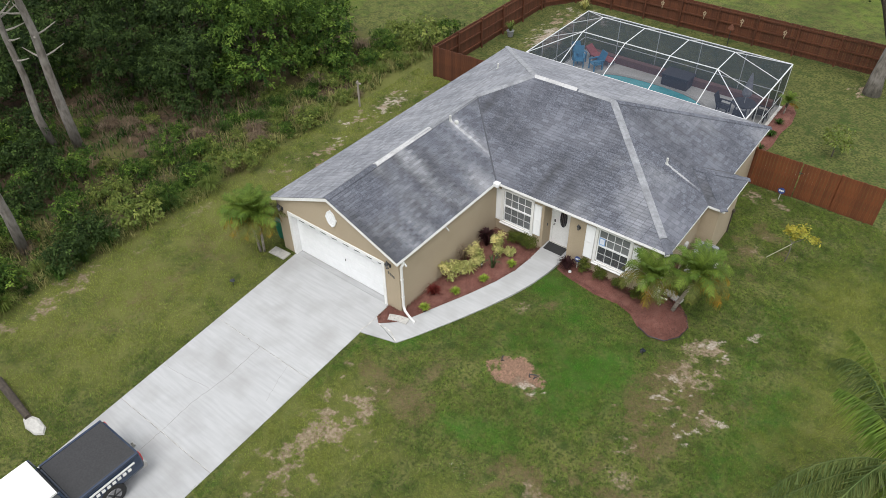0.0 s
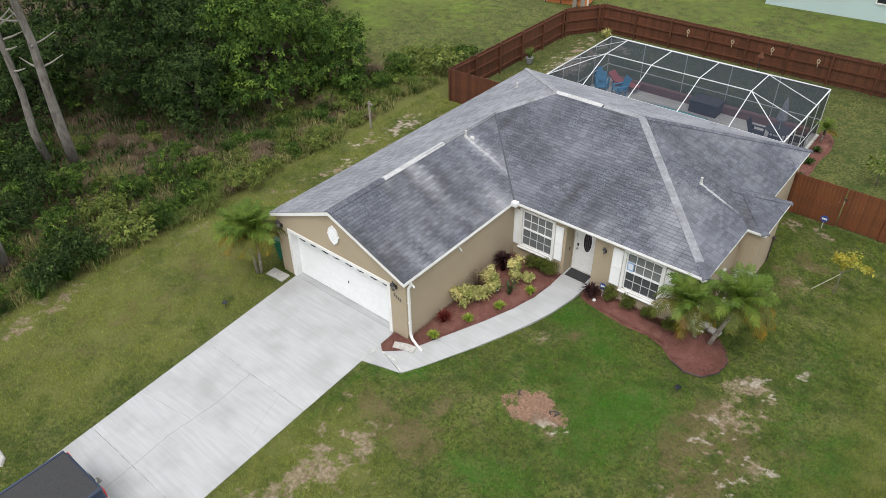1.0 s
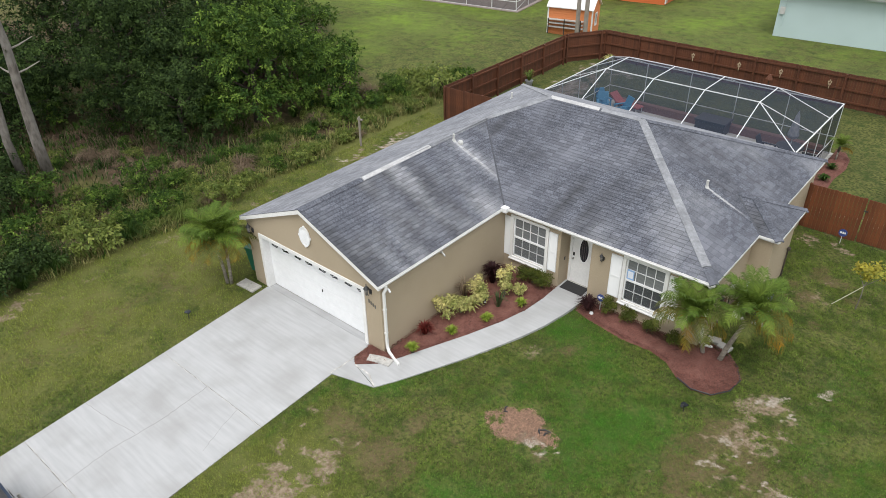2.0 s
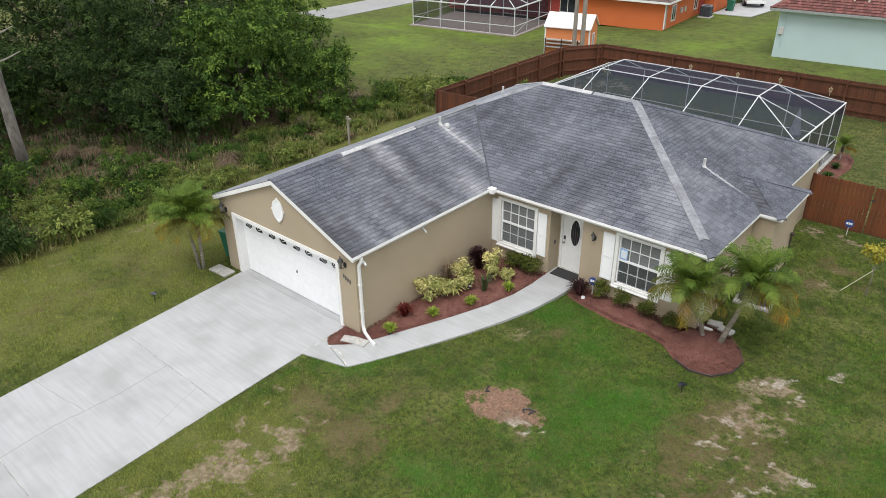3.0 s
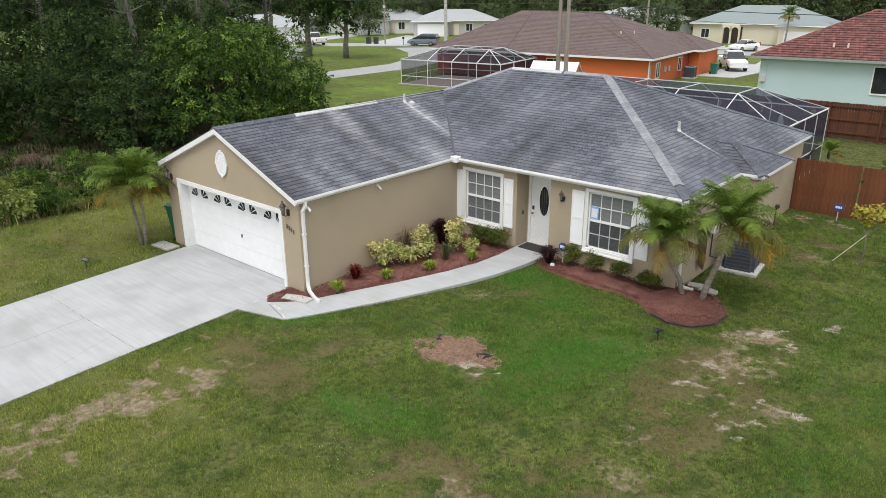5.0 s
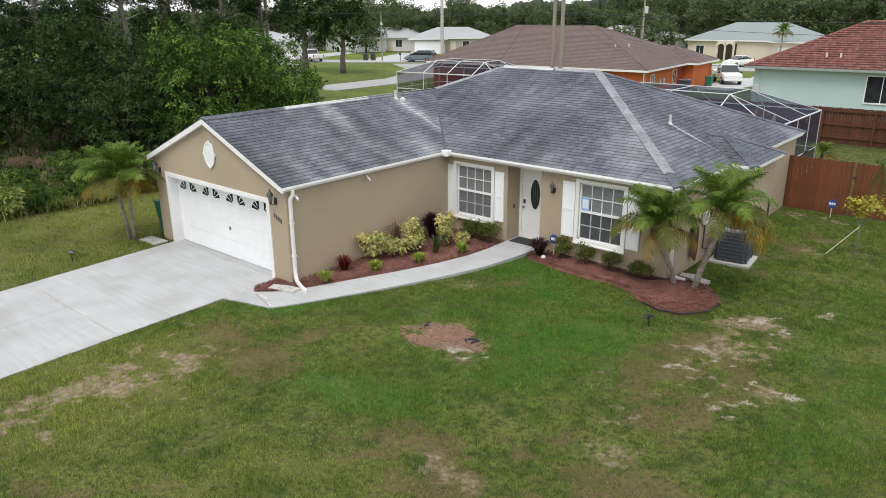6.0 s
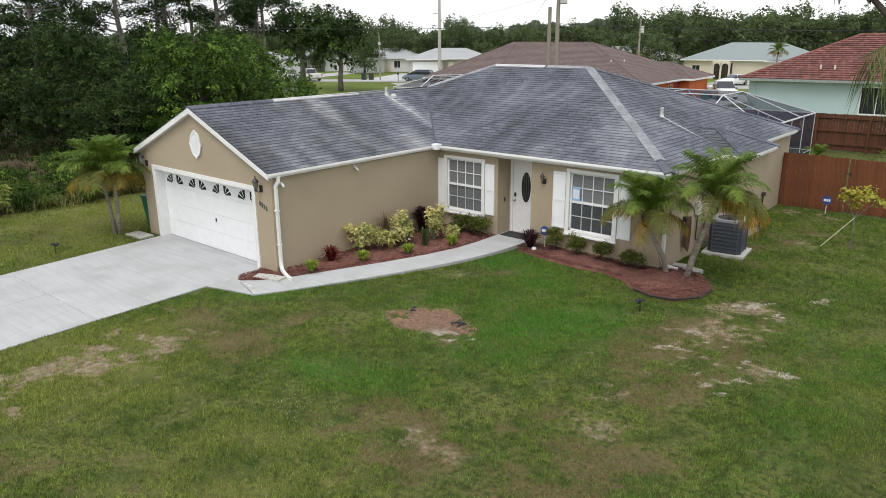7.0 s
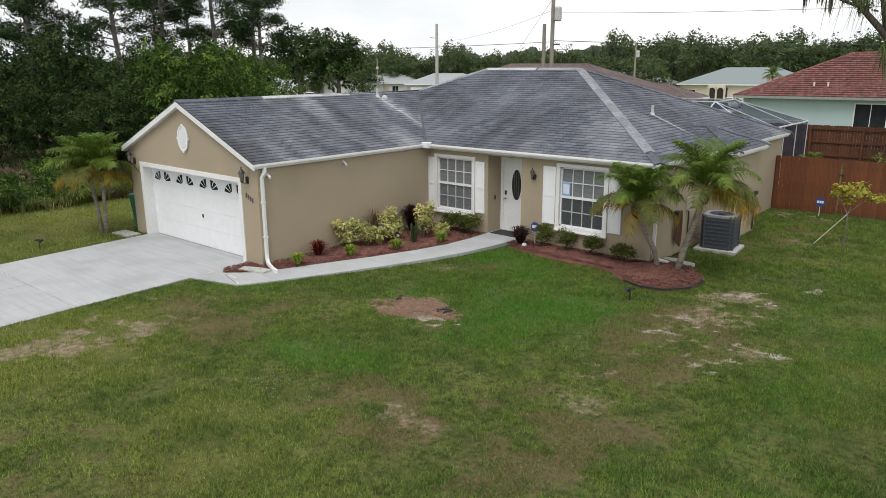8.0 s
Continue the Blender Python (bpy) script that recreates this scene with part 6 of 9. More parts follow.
palm((7.62, 6.12, 0.05), [[(0, 0, -0.1), (-0.10, -0.08, 0.45), (-0.28, -0.28, 0.90), (-0.44, -0.52, 1.48)]], 0.066, 21, 3, "small date palm with golden lower fronds in the mulch bed", 1.34, 4)
palm((8.08, 6.12, 0.05), [[(0, 0, -0.1), (0.14, 0.0, 0.55), (0.33, 0.0, 1.2), (0.52, 0.0, 1.92)]], 0.078, 25, 4, "leaning date palm with golden fronds beside the air conditioner", 1.55, 9, old_from=-20.0, old_span=130.0)
palm((-6.86, -0.72, 0.0), [[(0, 0, -0.1), (0.05, 0.0, 0.6), (0.12, -0.02, 1.25), (0.18, -0.05, 1.80)], [(-0.12, -0.08, -0.1), (-0.16, -0.10, 0.6), (-0.24, -0.14, 1.25), (-0.32, -0.18, 1.74)]], 0.058, 20, 5, "twin-stemmed date palm with golden lower fronds beside the garage", 1.36, 5)


def queen_palm(at, hub, r0, seed, label):
    """A tall palm with long arching fronds and hanging leaflets."""
    r = random.Random(seed)
    p = thing("palm_tree", at, 0, label, "palm tree", "palms")
    hub = Vector(hub)
    part("trunk", Shape().tube([(0, 0, -0.1), hub * 0.33, hub * 0.66, hub], [r0 * 1.3, r0, r0 * 0.9, r0 * 0.8], 10), BARK, p, smooth=True)
    part("crownshaft", Shape().lathe([(r0 * 0.8, -0.1), (r0 * 0.95, 0.15), (r0 * 0.5, 0.6), (0.02, 0.8)], 10, hub), PALM_GREEN, p, "green crown shaft", smooth=True)
    mats = (PALM_GREEN, PALM_DEEP)
    shapes = [frond_mesh("frond", seed * 10 + k, ln, d, 210 if k == 5 else 120, 0.72 if k == 5 else 0.58, u, 0.011 if k == 5 else 0.030, -2.4) for k, (ln, d, u) in enumerate(((2.6, 2.5, 0.8), (3.4, 1.8, 0.5), (2.2, 1.5, 1.15), (4.0, 2.3, 0.75), (4.2, 1.2, 0.5), (4.0, 0.85, 0.35)))]
    for k, me in enumerate(shapes):
        me.materials.append(mats[k % 2])
    for kind, az in ((5, -124), (1, -136), (3, 129), (4, 119), (1, 106), (0, -92), (1, -60), (0, -30), (3, 5), (1, 40), (0, 75), (3, -110), (2, 60), (2, -20), (2, 170)):
        part("frond", shapes[kind], None, p, at=Matrix.Translation(hub + Vector((0, 0, 0.45))) @ pose(0, 0, 0, r.uniform(-10, 10), 0, az))
    return p


queen_palm((16.4, -0.5, 0.0), (-1.1, -0.5, 5.1), 0.15, 6, "tall feathery palm on the front lawn")


# bed plants
def croton(x, y, z, h, r, seed, label="yellow and green croton bush in red mulch"):
    t = thing("croton_bush", (x, y, z), 0, label, "shrub", "bed plants")
    rr = random.Random(seed)
    for k in range(5):
        a = 6.28 * k / 5 + rr.random()
        part("stem", Shape().tube([(0, 0, -0.05), (0.25 * r * math.cos(a), 0.25 * r * math.sin(a), h * 0.4), (0.6 * r * math.cos(a), 0.6 * r * math.sin(a), h * 0.8)], [0.014, 0.01, 0.006], 5), BARK, t)
    part("foliage", crown_mesh("foliage", seed, random_lobes(seed, r, r, h, 7, 0.35, 0.42), int(950 * r / 0.4), 0.047, 0.35, 1.7), LEAF_YELLOW, t)
    return t


for x, y, h, r, seed in ((0.38, 2.55, 0.80, 0.52, 1), (0.62, 2.98, 0.62, 0.36, 2), (0.60, 3.92, 0.92, 0.40, 3), (0.85, 3.75, 0.6, 0.32, 12), (0.95, 5.0, 0.95, 0.36, 4), (1.5, 5.05, 0.42, 0.26, 5), (1.2, 4.62, 0.72, 0.26, 6)):
    croton(x, y, 0.08, h, r, seed)


def blade_plant(name, x, y, z, count, h, spread, mat, label, category, width=0.02, droop=0.4, seed=1):
    t = thing(name, (x, y, z), 0, label, category, "bed plants")
    part("leaves", grass_tuft("leaves", seed, count, h, spread, None, width, droop=droop), mat, t)
    part("root_crown", Shape().lathe([(0.05, -0.05), (0.06, 0.03), (0.02, 0.08)], 7), DARK_BARK, t)
    return t


for k, (x, y) in enumerate(((0.68, 0.55), (1.08, 1.95), (1.55, 3.18), (1.95, 4.55))):
    blade_plant("fern_clump", x, y, 0.06, 170, 0.34, 0.24, LEAF_FERN, "bright green fern clump in red mulch", "fern", 0.012, 0.25, 60 + k)
blade_plant("red_cordyline", 0.42, 1.42, 0.07, 90, 0.46, 0.34, LEAF_RED, "red-leaved cordyline by the garage wall", "shrub", 0.018, 0.35, 70)
blade_plant("wine_cordyline", 0.38, 5.05, 0.08, 170, 0.88, 0.45, LEAF_WINE, "dark wine-red cordyline near the window", "shrub", 0.022, 0.35, 71)
blade_plant("wine_cordyline", 3.78, 5.78, 0.09, 190, 0.56, 0.44, LEAF_WINE, "dark wine-red spiky plant beside the porch", "shrub", 0.015, 0.4, 72)
blade_plant("variegated_dracaena", 0.78, 3.28, 0.08, 34, 0.55, 0.40, LEAF_YELLOW, "yellow-green dracaena in the bed", "shrub", 0.035, 0.5, 73)
blade_plant("spiky_dracaena", 0.32, 3.55, 0.08, 50, 1.05, 0.40, LEAF_DRY, "thin grey-brown spiky dracaena by the wall", "shrub", 0.012, 0.3, 74)
blade_plant("agave", 1.36, 4.05, 0.08, 24, 0.62, 0.42, LEAF_FAR, "grey-green agave in red mulch", "agave", 0.022, 0.2, 75)


LEAF_OLIVE = leaf_mat("olive_green_leaf", (0.055, 0.078, 0.016), (0.150, 0.165, 0.032), vary=0.4, spec=0.12)


def clipped(x, y, z, r, h, seed, label):
    t = thing("small_shrub", (x, y, z), 0, label, "shrub", "bed plants")
    part("stem", limb_shape(seed, h * 0.6, 0.02, r * 0.6), DARK_BARK, t)
    part("foliage", crown_mesh("foliage", seed, random_lobes(seed, r, r, h, 9, 0.3, 0.42), 1300, 0.030, 0.3, 1.8), LEAF_OLIVE, t)


for k, (x, y) in enumerate(((4.38, 5.95), (5.12, 5.98), (5.88, 5.92), (6.78, 5.88))):
    clipped(x, y, 0.09, 0.31, 0.58 - 0.02 * k, 80 + k, "small green shrub with yellowing tips under the window")
for k, (x, y) in enumerate(((1.15, 5.88), (1.55, 5.95), (1.92, 5.86))):
    clipped(x, y, 0.09, 0.34, 0.58, 90 + k, "dark green clipped shrub below the window")

# young yellow tree with a stake line
yt = thing("young_tree", (10.55, 11.5, 0), 0, "young thin tree with yellow-green leaves on the side lawn", "tree")
part("trunk", Shape().tube([(0, 0, -0.1), (0.03, 0.02, 0.5), (0.0, 0.05, 0.95)], [0.022, 0.018, 0.015], 6).tube([(0, 0.05, 0.9), (0.3, 0.1, 1.25), (0.75, 0.1, 1.4)], [0.014, 0.01, 0.006], 5).tube([(0, 0.05, 0.9), (-0.2, 0.0, 1.3), (-0.25, 0, 1.6)], [0.014, 0.01, 0.006], 5).tube([(0, 0.05, 0.9), (0.15, 0.2, 1.4), (0.2, 0.2, 1.7)], [0.014, 0.01, 0.006], 5), BARK, yt)
part("foliage", crown_mesh("foliage", 55, [(-0.22, 0, 1.45, 0.28, 0.28, 0.3), (0.2, 0.15, 1.5, 0.3, 0.3, 0.3), (0.62, 0.1, 1.35, 0.32, 0.28, 0.2), (0.0, 0.1, 1.2, 0.2, 0.2, 0.15)], 520, 0.07, 0.6, 1.7), LEAF_GOLD, yt)
part("stake_line", Shape().tube([(0.0, 0.03, 0.9), (-0.68, -0.2, 0.02)], 0.012, 5), surf("pale_cord", (0.6, 0.6, 0.45), (0.5, 0.5, 0.38), 10), yt)

# ---- pool enclosure and back yard ----
PATIO = surf("pool_deck", (0.62, 0.61, 0.58), (0.54, 0.53, 0.50), 6, (0.34, 0.32, 0.29), 0.8, 0.4, 0.85, bump=0.2)
WATER = surf("pool_water", (0.08, 0.42, 0.47), (0.12, 0.50, 0.55), 1.5, rough=0.08, bump=0.15, bscale=5)


def mansard(name, x0, x1, y0, y1, eave, top, xa, xb, ya, yb, cols, label, open_front, screen, rail=0.9, bar=0.032, splits=4):
    """A screened pool cage with a hipped frame roof; each bar and each screen panel is a part."""
    cage = thing(name, (0, 0, 0), 0, label, "pool cage")

    def bar_to(a, b, w=bar):
        part("frame_bar", Shape().beam(a, b, w), ALU, cage)

    def pane(*q):
        part("screen_panel", Shape().add(q, [tuple(range(len(q)))]), screen, cage)

    xs = [x0] + cols + [x1]
    for y in ((y1,) if open_front else (y0, y1)):
        bar_to((x0, y, eave), (x1, y, eave), bar * 1.5)
        bar_to((x0, y, rail), (x1, y, rail))
        bar_to((x0, y, 0.05), (x1, y, 0.05))
        for x in xs:
            bar_to((x, y, 0), (x, y, eave))
        for a, b in zip(xs, xs[1:]):
            pane((a, y, 0.05), (b, y, 0.05), (b, y, eave), (a, y, eave))
    if open_front:
        bar_to((x0, y0, eave), (x1, y0, eave), bar * 1.5)
    yy = [y0 + (y1 - y0) * k / splits for k in range(splits + 1)]
    for x in (x0, x1):
        bar_to((x, y0, eave), (x, y1, eave), bar * 1.5)
        bar_to((x, y0, rail), (x, y1, rail))
        for y in (yy[:-1] if open_front else yy[1:-1]):
            bar_to((x, y, 0), (x, y, eave))
        for a, b in zip(yy, yy[1:]):
            pane((x, a, 0.05), (x, b, 0.05), (x, b, eave), (x, a, eave))
        bar_to((x, y0, 0.1), (x, yy[1], rail), 0.03)
    for x in cols:
        bar_to((x, y0, eave), (x, ya, top), bar * 1.15)
        bar_to((x, ya, top), (x, yb, top), bar * 1.15)
        bar_to((x, yb, top), (x, y1, eave), bar * 1.15)
    for y in (ya, yb):
        bar_to((xa, y, top), (xb, y, top), bar * 1.2)
    cs = sorted({xa, xb, *[c for c in cols if xa <= c <= xb]})
    for a, b in zip(cs, cs[1:]):
        pane((a, y0, eave), (b, y0, eave), (b, ya, top), (a, ya, top))
        pane((a, ya, top), (b, ya, top), (b, yb, top), (a, yb, top))
        pane((a, yb, top), (b, yb, top), (b, y1, eave), (a, y1, eave))
    for xe, xi in ((x0, xa), (x1, xb)):
        bar_to((xi, ya, top), (xe, y0, eave))
        bar_to((xi, ya, top), (xe, y0 + (y1 - y0) * 0.36, eave))
        bar_to((xi, yb, top), (xe, y0 + (y1 - y0) * 0.68, eave))
        bar_to((xi, yb, top), (xe, y1, eave))
        pane((xe, y0, eave), (xi, ya, top), (xi, yb, top), (xe, y1, eave))
        pane((xe, y0, eave), (xi, y0, eave), (xi, ya, top))
        pane((xe, y1, eave), (xi, y1, eave), (xi, yb, top))
    return cage


mansard("pool_cage", -5.45, 6.33, 16.95, 23.8, 2.5, 3.43, -3.35, 3.97, 19.1, 21.4, [-3.35, -0.90, 1.55, 3.97], "white aluminium pool cage with dark screens behind the house", True, SCREEN)
solo("pool_deck", Shape().prism([(-5.6, 16.6), (6.5, 16.6), (6.5, 24.0), (-5.6, 24.0)], -0.08, 0.03), PATIO, "pale concrete pool deck inside the cage", "pool deck", kind="structure")
rim = [(-0.1 + 3.55 * math.cos(a), 20.55 + 2.05 * math.sin(a) * (1 + 0.12 * math.cos(2 * a))) for a in [2 * math.pi * k / 36 for k in range(36)]]
pool = thing("swimming_pool", (0, 0, 0), 0, "kidney-shaped pool with teal water", "swimming pool")
part("water", Shape().prism(rim, -0.05, 0.036), WATER, pool)
cop = Shape()
for (xa, ya), (xb, yb) in zip(rim, rim[1:] + rim[:1]):
    cop.beam((xa, ya, 0.045), (xb, yb, 0.045), 0.22, 0.05)
part("coping", cop, CEMENT, pool)
low_wall = surf("red_brick_ledge", (0.20, 0.11, 0.09), (0.15, 0.08, 0.065), 12, rough=0.9)
solo("raised_planter", Shape().box(-4.8, 6.0, 23.35, 23.7, 0.02, 0.42), low_wall, "low reddish planter ledge along the cage", "planter", bevel=0.01)
BLUE = surf("blue_plastic", (0.06, 0.26, 0.45), (0.08, 0.30, 0.5), 5, rough=0.4)


def patio_chair(x, y, turn, mat, label):
    c = thing("patio_chair", (x, y, 0.03), turn, label, "chair", "pool chairs")
    part("seat", Shape().box(-0.3, 0.3, -0.3, 0.3, 0.36, 0.42), mat, c, bevel=0.02)
    part("backrest", Shape().add([(-0.3, 0.26, 0.4), (0.3, 0.26, 0.4), (0.27, 0.52, 1.0), (-0.27, 0.52, 1.0), (-0.3, 0.30, 0.4), (0.3, 0.30, 0.4), (0.27, 0.56, 1.0), (-0.27, 0.56, 1.0)], [(0, 1, 2, 3), (7, 6, 5, 4), (0, 4, 5, 1), (1, 5, 6, 2), (2, 6, 7, 3), (3, 7, 4, 0)]), mat, c)
    for sx in (-0.27, 0.27):
        part("armrest", Shape().box(sx - 0.05, sx + 0.05, -0.32, 0.34, 0.58, 0.62), mat, c)
        for sy in (-0.27, 0.27):
            part("leg", Shape().beam((sx, sy, 0), (sx, sy, 0.58), 0.06), mat, c)


patio_chair(-5.0, 22.4, 60, BLUE, "blue plastic patio chair on the pool deck")
patio_chair(-4.75, 21.85, 30, BLUE, "blue plastic patio chair facing the pool")
patio_chair(-3.7, 22.0, -30, BLUE, "light blue patio chair by the pool")
lounge = thing("sun_lounger", (-3.9, 23.0, 0.03), 80, "faded red sun lounger on the pool deck", "sun lounger")
FADED = surf("faded_red_fabric", (0.42, 0.12, 0.11), (0.34, 0.09, 0.09), 8, rough=0.85)
part("mattress", Shape().box(-0.3, 0.3, -0.9, 0.5, 0.32, 0.40), FADED, lounge, bevel=0.02)
part("backrest", Shape().beam((0, 0.5, 0.36), (0, 1.0, 0.75), 0.6, 0.07), FADED, lounge)
for sx in (-0.26, 0.26):
    for sy in (-0.8, 0.45):
        part("leg", Shape().beam((sx, sy, 0), (sx, sy, 0.33), 0.04), ALU, lounge)
tub = thing("hot_tub", (0.9, 23.0, 0.03), 0, "dark covered hot tub on the pool deck", "hot tub")
part("cabinet", Shape().box(-0.75, 0.75, -0.5, 0.5, 0, 0.6), surf("dark_brown_panel", (0.035, 0.03, 0.028), (0.05, 0.042, 0.038), 8, rough=0.7), tub, bevel=0.03)
part("cover", Shape().box(-0.8, 0.8, -0.55, 0.55, 0.6, 0.68), BLACK, tub, bevel=0.03)
par = thing("patio_umbrella", (5.0, 21.8, 0.03), 0, "closed grey patio umbrella through a table", "umbrella")
part("pole", Shape().tube([(0, 0, 0), (0, 0, 2.4)], 0.025, 8), ALU, par)
part("folded_canopy", Shape().lathe([(0.20, 1.15), (0.26, 1.3), (0.18, 1.7), (0.09, 2.2), (0.02, 2.42)], 10), surf("grey_canvas", (0.32, 0.33, 0.36), (0.22, 0.23, 0.26), 10, rough=0.9), par)
part("base", Shape().lathe([(0.26, 0), (0.26, 0.06), (0.05, 0.1)], 12), BLACK, par)
tab = thing("patio_table", (5.0, 21.8, 0.03), 0, "round dark patio table under the umbrella", "table")
part("tabletop", Shape().lathe([(0.04, 0.70), (0.62, 0.70), (0.62, 0.73), (0.04, 0.73)], 20), BLACK, tab)
for k in range(4):
    a = k * math.pi / 2 + 0.7
    part("leg", Shape().beam((0.45 * math.cos(a), 0.45 * math.sin(a), 0), (0.4 * math.cos(a), 0.4 * math.sin(a), 0.70), 0.04), BLACK, tab)
for k, (x, y, t) in enumerate(((4.1, 21.5, 90), (5.9, 22.0, -90), (5.1, 20.9, 190))):
    patio_chair(x, y, t, BLACK, "dark metal patio chair at the table")

# yard things along the back fence
CREAM = surf("cream_metal_ornament", (0.46, 0.37, 0.25), (0.32, 0.25, 0.17), 10, rough=0.6)
for k, (x, z) in enumerate(((-3.55, 1.3), (-0.75, 1.28), (1.6, 1.35), (4.2, 1.28))):
    o = thing("fence_ornament", (x, 30.44, z), 0, "cream metal flower ornament hung on the fence", "ornament", "fence ornaments")
    for j in range(5):
        a = radians(18 + 72 * j)
        part("petal", ellipse_disc(0.07 * math.cos(a), 0.10 * math.sin(a), 0.04, 0.055, -0.012, 0.012, 10), CREAM, o)
    part("stem", Shape().box(-0.02, 0.02, -0.012, 0.012, -0.34, -0.06), CREAM, o)
pot = thing("potted_plant", (-10.25, 22.9, 0), 0, "potted yellow-green plant by the fence", "potted plant")
part("pot", Shape().lathe([(0.16, 0), (0.24, 0.36), (0.26, 0.38), (0.21, 0.38)], 12), surf("grey_pot", (0.25, 0.26, 0.27), (0.2, 0.2, 0.21), 9), pot)
part("leaves", grass_tuft("leaves", 301, 60, 0.75, 0.45, None, 0.025), LEAF_LIME, pot, at=pose(0, 0, 0.35))
blade_plant("yucca_plant", -8.6, 29.6, 0, 50, 0.7, 0.5, LEAF_YELLOW, "yellow-green spiky plant in the fence corner", "shrub", 0.03, 0.4, 302)
bird = thing("bird_bath", (1.3, 29.6, 0), 0, "small dark feeder post by the fence", "bird feeder")
part("post", Shape().tube([(0, 0, 0), (0, 0, 1.0)], 0.03, 6), BLACK, bird)
part("tray", Shape().lathe([(0.05, 0), (0.2, 0.05), (0.2, 0.1), (0.05, 0.35)], 8, (0, 0, 1.0)), FENCE, bird)
gbed = [(6.45, 18.0), (7.0, 18.2), (7.3, 19.8), (7.25, 21.2), (7.4, 22.6), (7.25, 23.8), (6.9, 24.5), (6.45, 24.6)]
bed("mulch_bed", gbed, 0.08, 77, "mulch strip with brick edge beside the pool cage", 1200)
palm((6.75, 23.2, 0.0), [[(0, 0, -0.1), (0.02, 0.0, 0.3), (0.03, 0.02, 0.62)]], 0.04, 9, 8, "small green palm beside the pool cage", 0.72, 1, 0.2, 0.016)
for k, (x, y) in enumerate(((6.9, 19.0), (6.95, 20.6), (6.9, 22.0))):
    blade_plant("fern_clump", x, y, 0.05, 60, 0.35, 0.35, LEAF_MID, "green strappy plant beside the pool cage", "fern", 0.025, 0.4, 310 + k)
sap = tree_thing("young_tree", 320, 0.8, 0.8, 1.9, 6, 420, 0.09, LEAF_LIME, "young lime-green sapling in the back yard", "tree", "back yard trees", 0.03, bark=BARK)
sap.matrix_basis = pose(9.9, 20.6, 0)

# old oak with hanging moss in the corner of the yard
oak = thing("oak_tree", (9.9, 28.4, 0), 0, "old oak with grey hanging moss beyond the yard", "tree", "back yard trees")
part("trunk", Shape().tube([(0, 0, -0.3), (-0.05, 0.1, 1.0), (0.05, 0.2, 2.4), (0.3, 0.2, 4.2), (0.5, 0.2, 6.5), (0.4, 0.2, 9.0)], [0.52, 0.38, 0.34, 0.27, 0.2, 0.1], 10), BARK, oak, smooth=True)
rr = random.Random(9)
for pts, rad in (([(0.05, 0.2, 2.6), (-1.0, 0.2, 4.7), (-1.94, 0.2, 6.16), (-3.4, 0.2, 7.75), (-4.7, -0.2, 8.9)], [0.26, 0.21, 0.17, 0.12, 0.04]),
                 ([(-1.9, 0.2, 6.1), (-2.25, 0.2, 7.7), (-2.3, 0.1, 9.8)], [0.13, 0.10, 0.04]), ([(-3.1, 0.2, 7.4), (-4.4, -0.1, 8.0), (-5.6, -0.4, 8.4)], [0.08, 0.05, 0.02]),
                 ([(0.35, 0.2, 5.0), (1.2, 0.4, 6.6), (2.0, 0.6, 8.0)], [0.16, 0.10, 0.04])):
    part("limb", Shape().tube(pts, rad, 8), DARK_BARK, oak, smooth=True)
part("crown", crown_mesh("crown", 330, [(-5.0, -0.3, 9.2, 1.3, 1.2, 0.7), (-3.4, 0.6, 9.9, 1.5, 1.4, 0.8), (-1.2, -0.6, 10.8, 1.8, 1.6, 0.9), (1.6, 0.6, 8.8, 1.8, 1.6, 1.1), (-2.6, 0.2, 11.4, 2.0, 1.8, 1.0), (0.6, 0.4, 10.8, 1.8, 1.6, 1.0), (-2.9, 0.2, 7.3, 0.5, 0.5, 0.4), (-1.5, 0.2, 4.9, 0.6, 0.5, 0.3), (-1.9, 0.4, 6.9, 0.4, 0.4, 0.5)], 5000, 0.09, 0.5, 1.8), LEAF_DARK, oak)
MOSS = leaf_mat("grey_moss", (0.16, 0.16, 0.12), (0.10, 0.10, 0.075))
for k, (x, y, z, ln) in enumerate(((-4.3, -0.3, 8.2, 1.3), (-4.7, -0.4, 8.3, 0.9), (-3.2, 0.4, 8.0, 1.2), (-3.7, 0.1, 8.2, 0.8), (-5.3, -0.4, 8.7, 1.5), (-2.9, 0.4, 7.6, 0.7))):
    s = Shape()
    for j in range(9):
        dx, dy = rr.uniform(-0.16, 0.16), rr.uniform(-0.16, 0.16)
        s.tube([(x + dx, y + dy, z + 0.2), (x + dx * 1.2, y + dy, z - ln * 0.5), (x + dx * 0.9, y + dy, z - ln * rr.uniform(0.7, 1.0))], [0.02, 0.03, 0.006], 4)
    part("moss", s, MOSS, oak, "grey hanging moss")

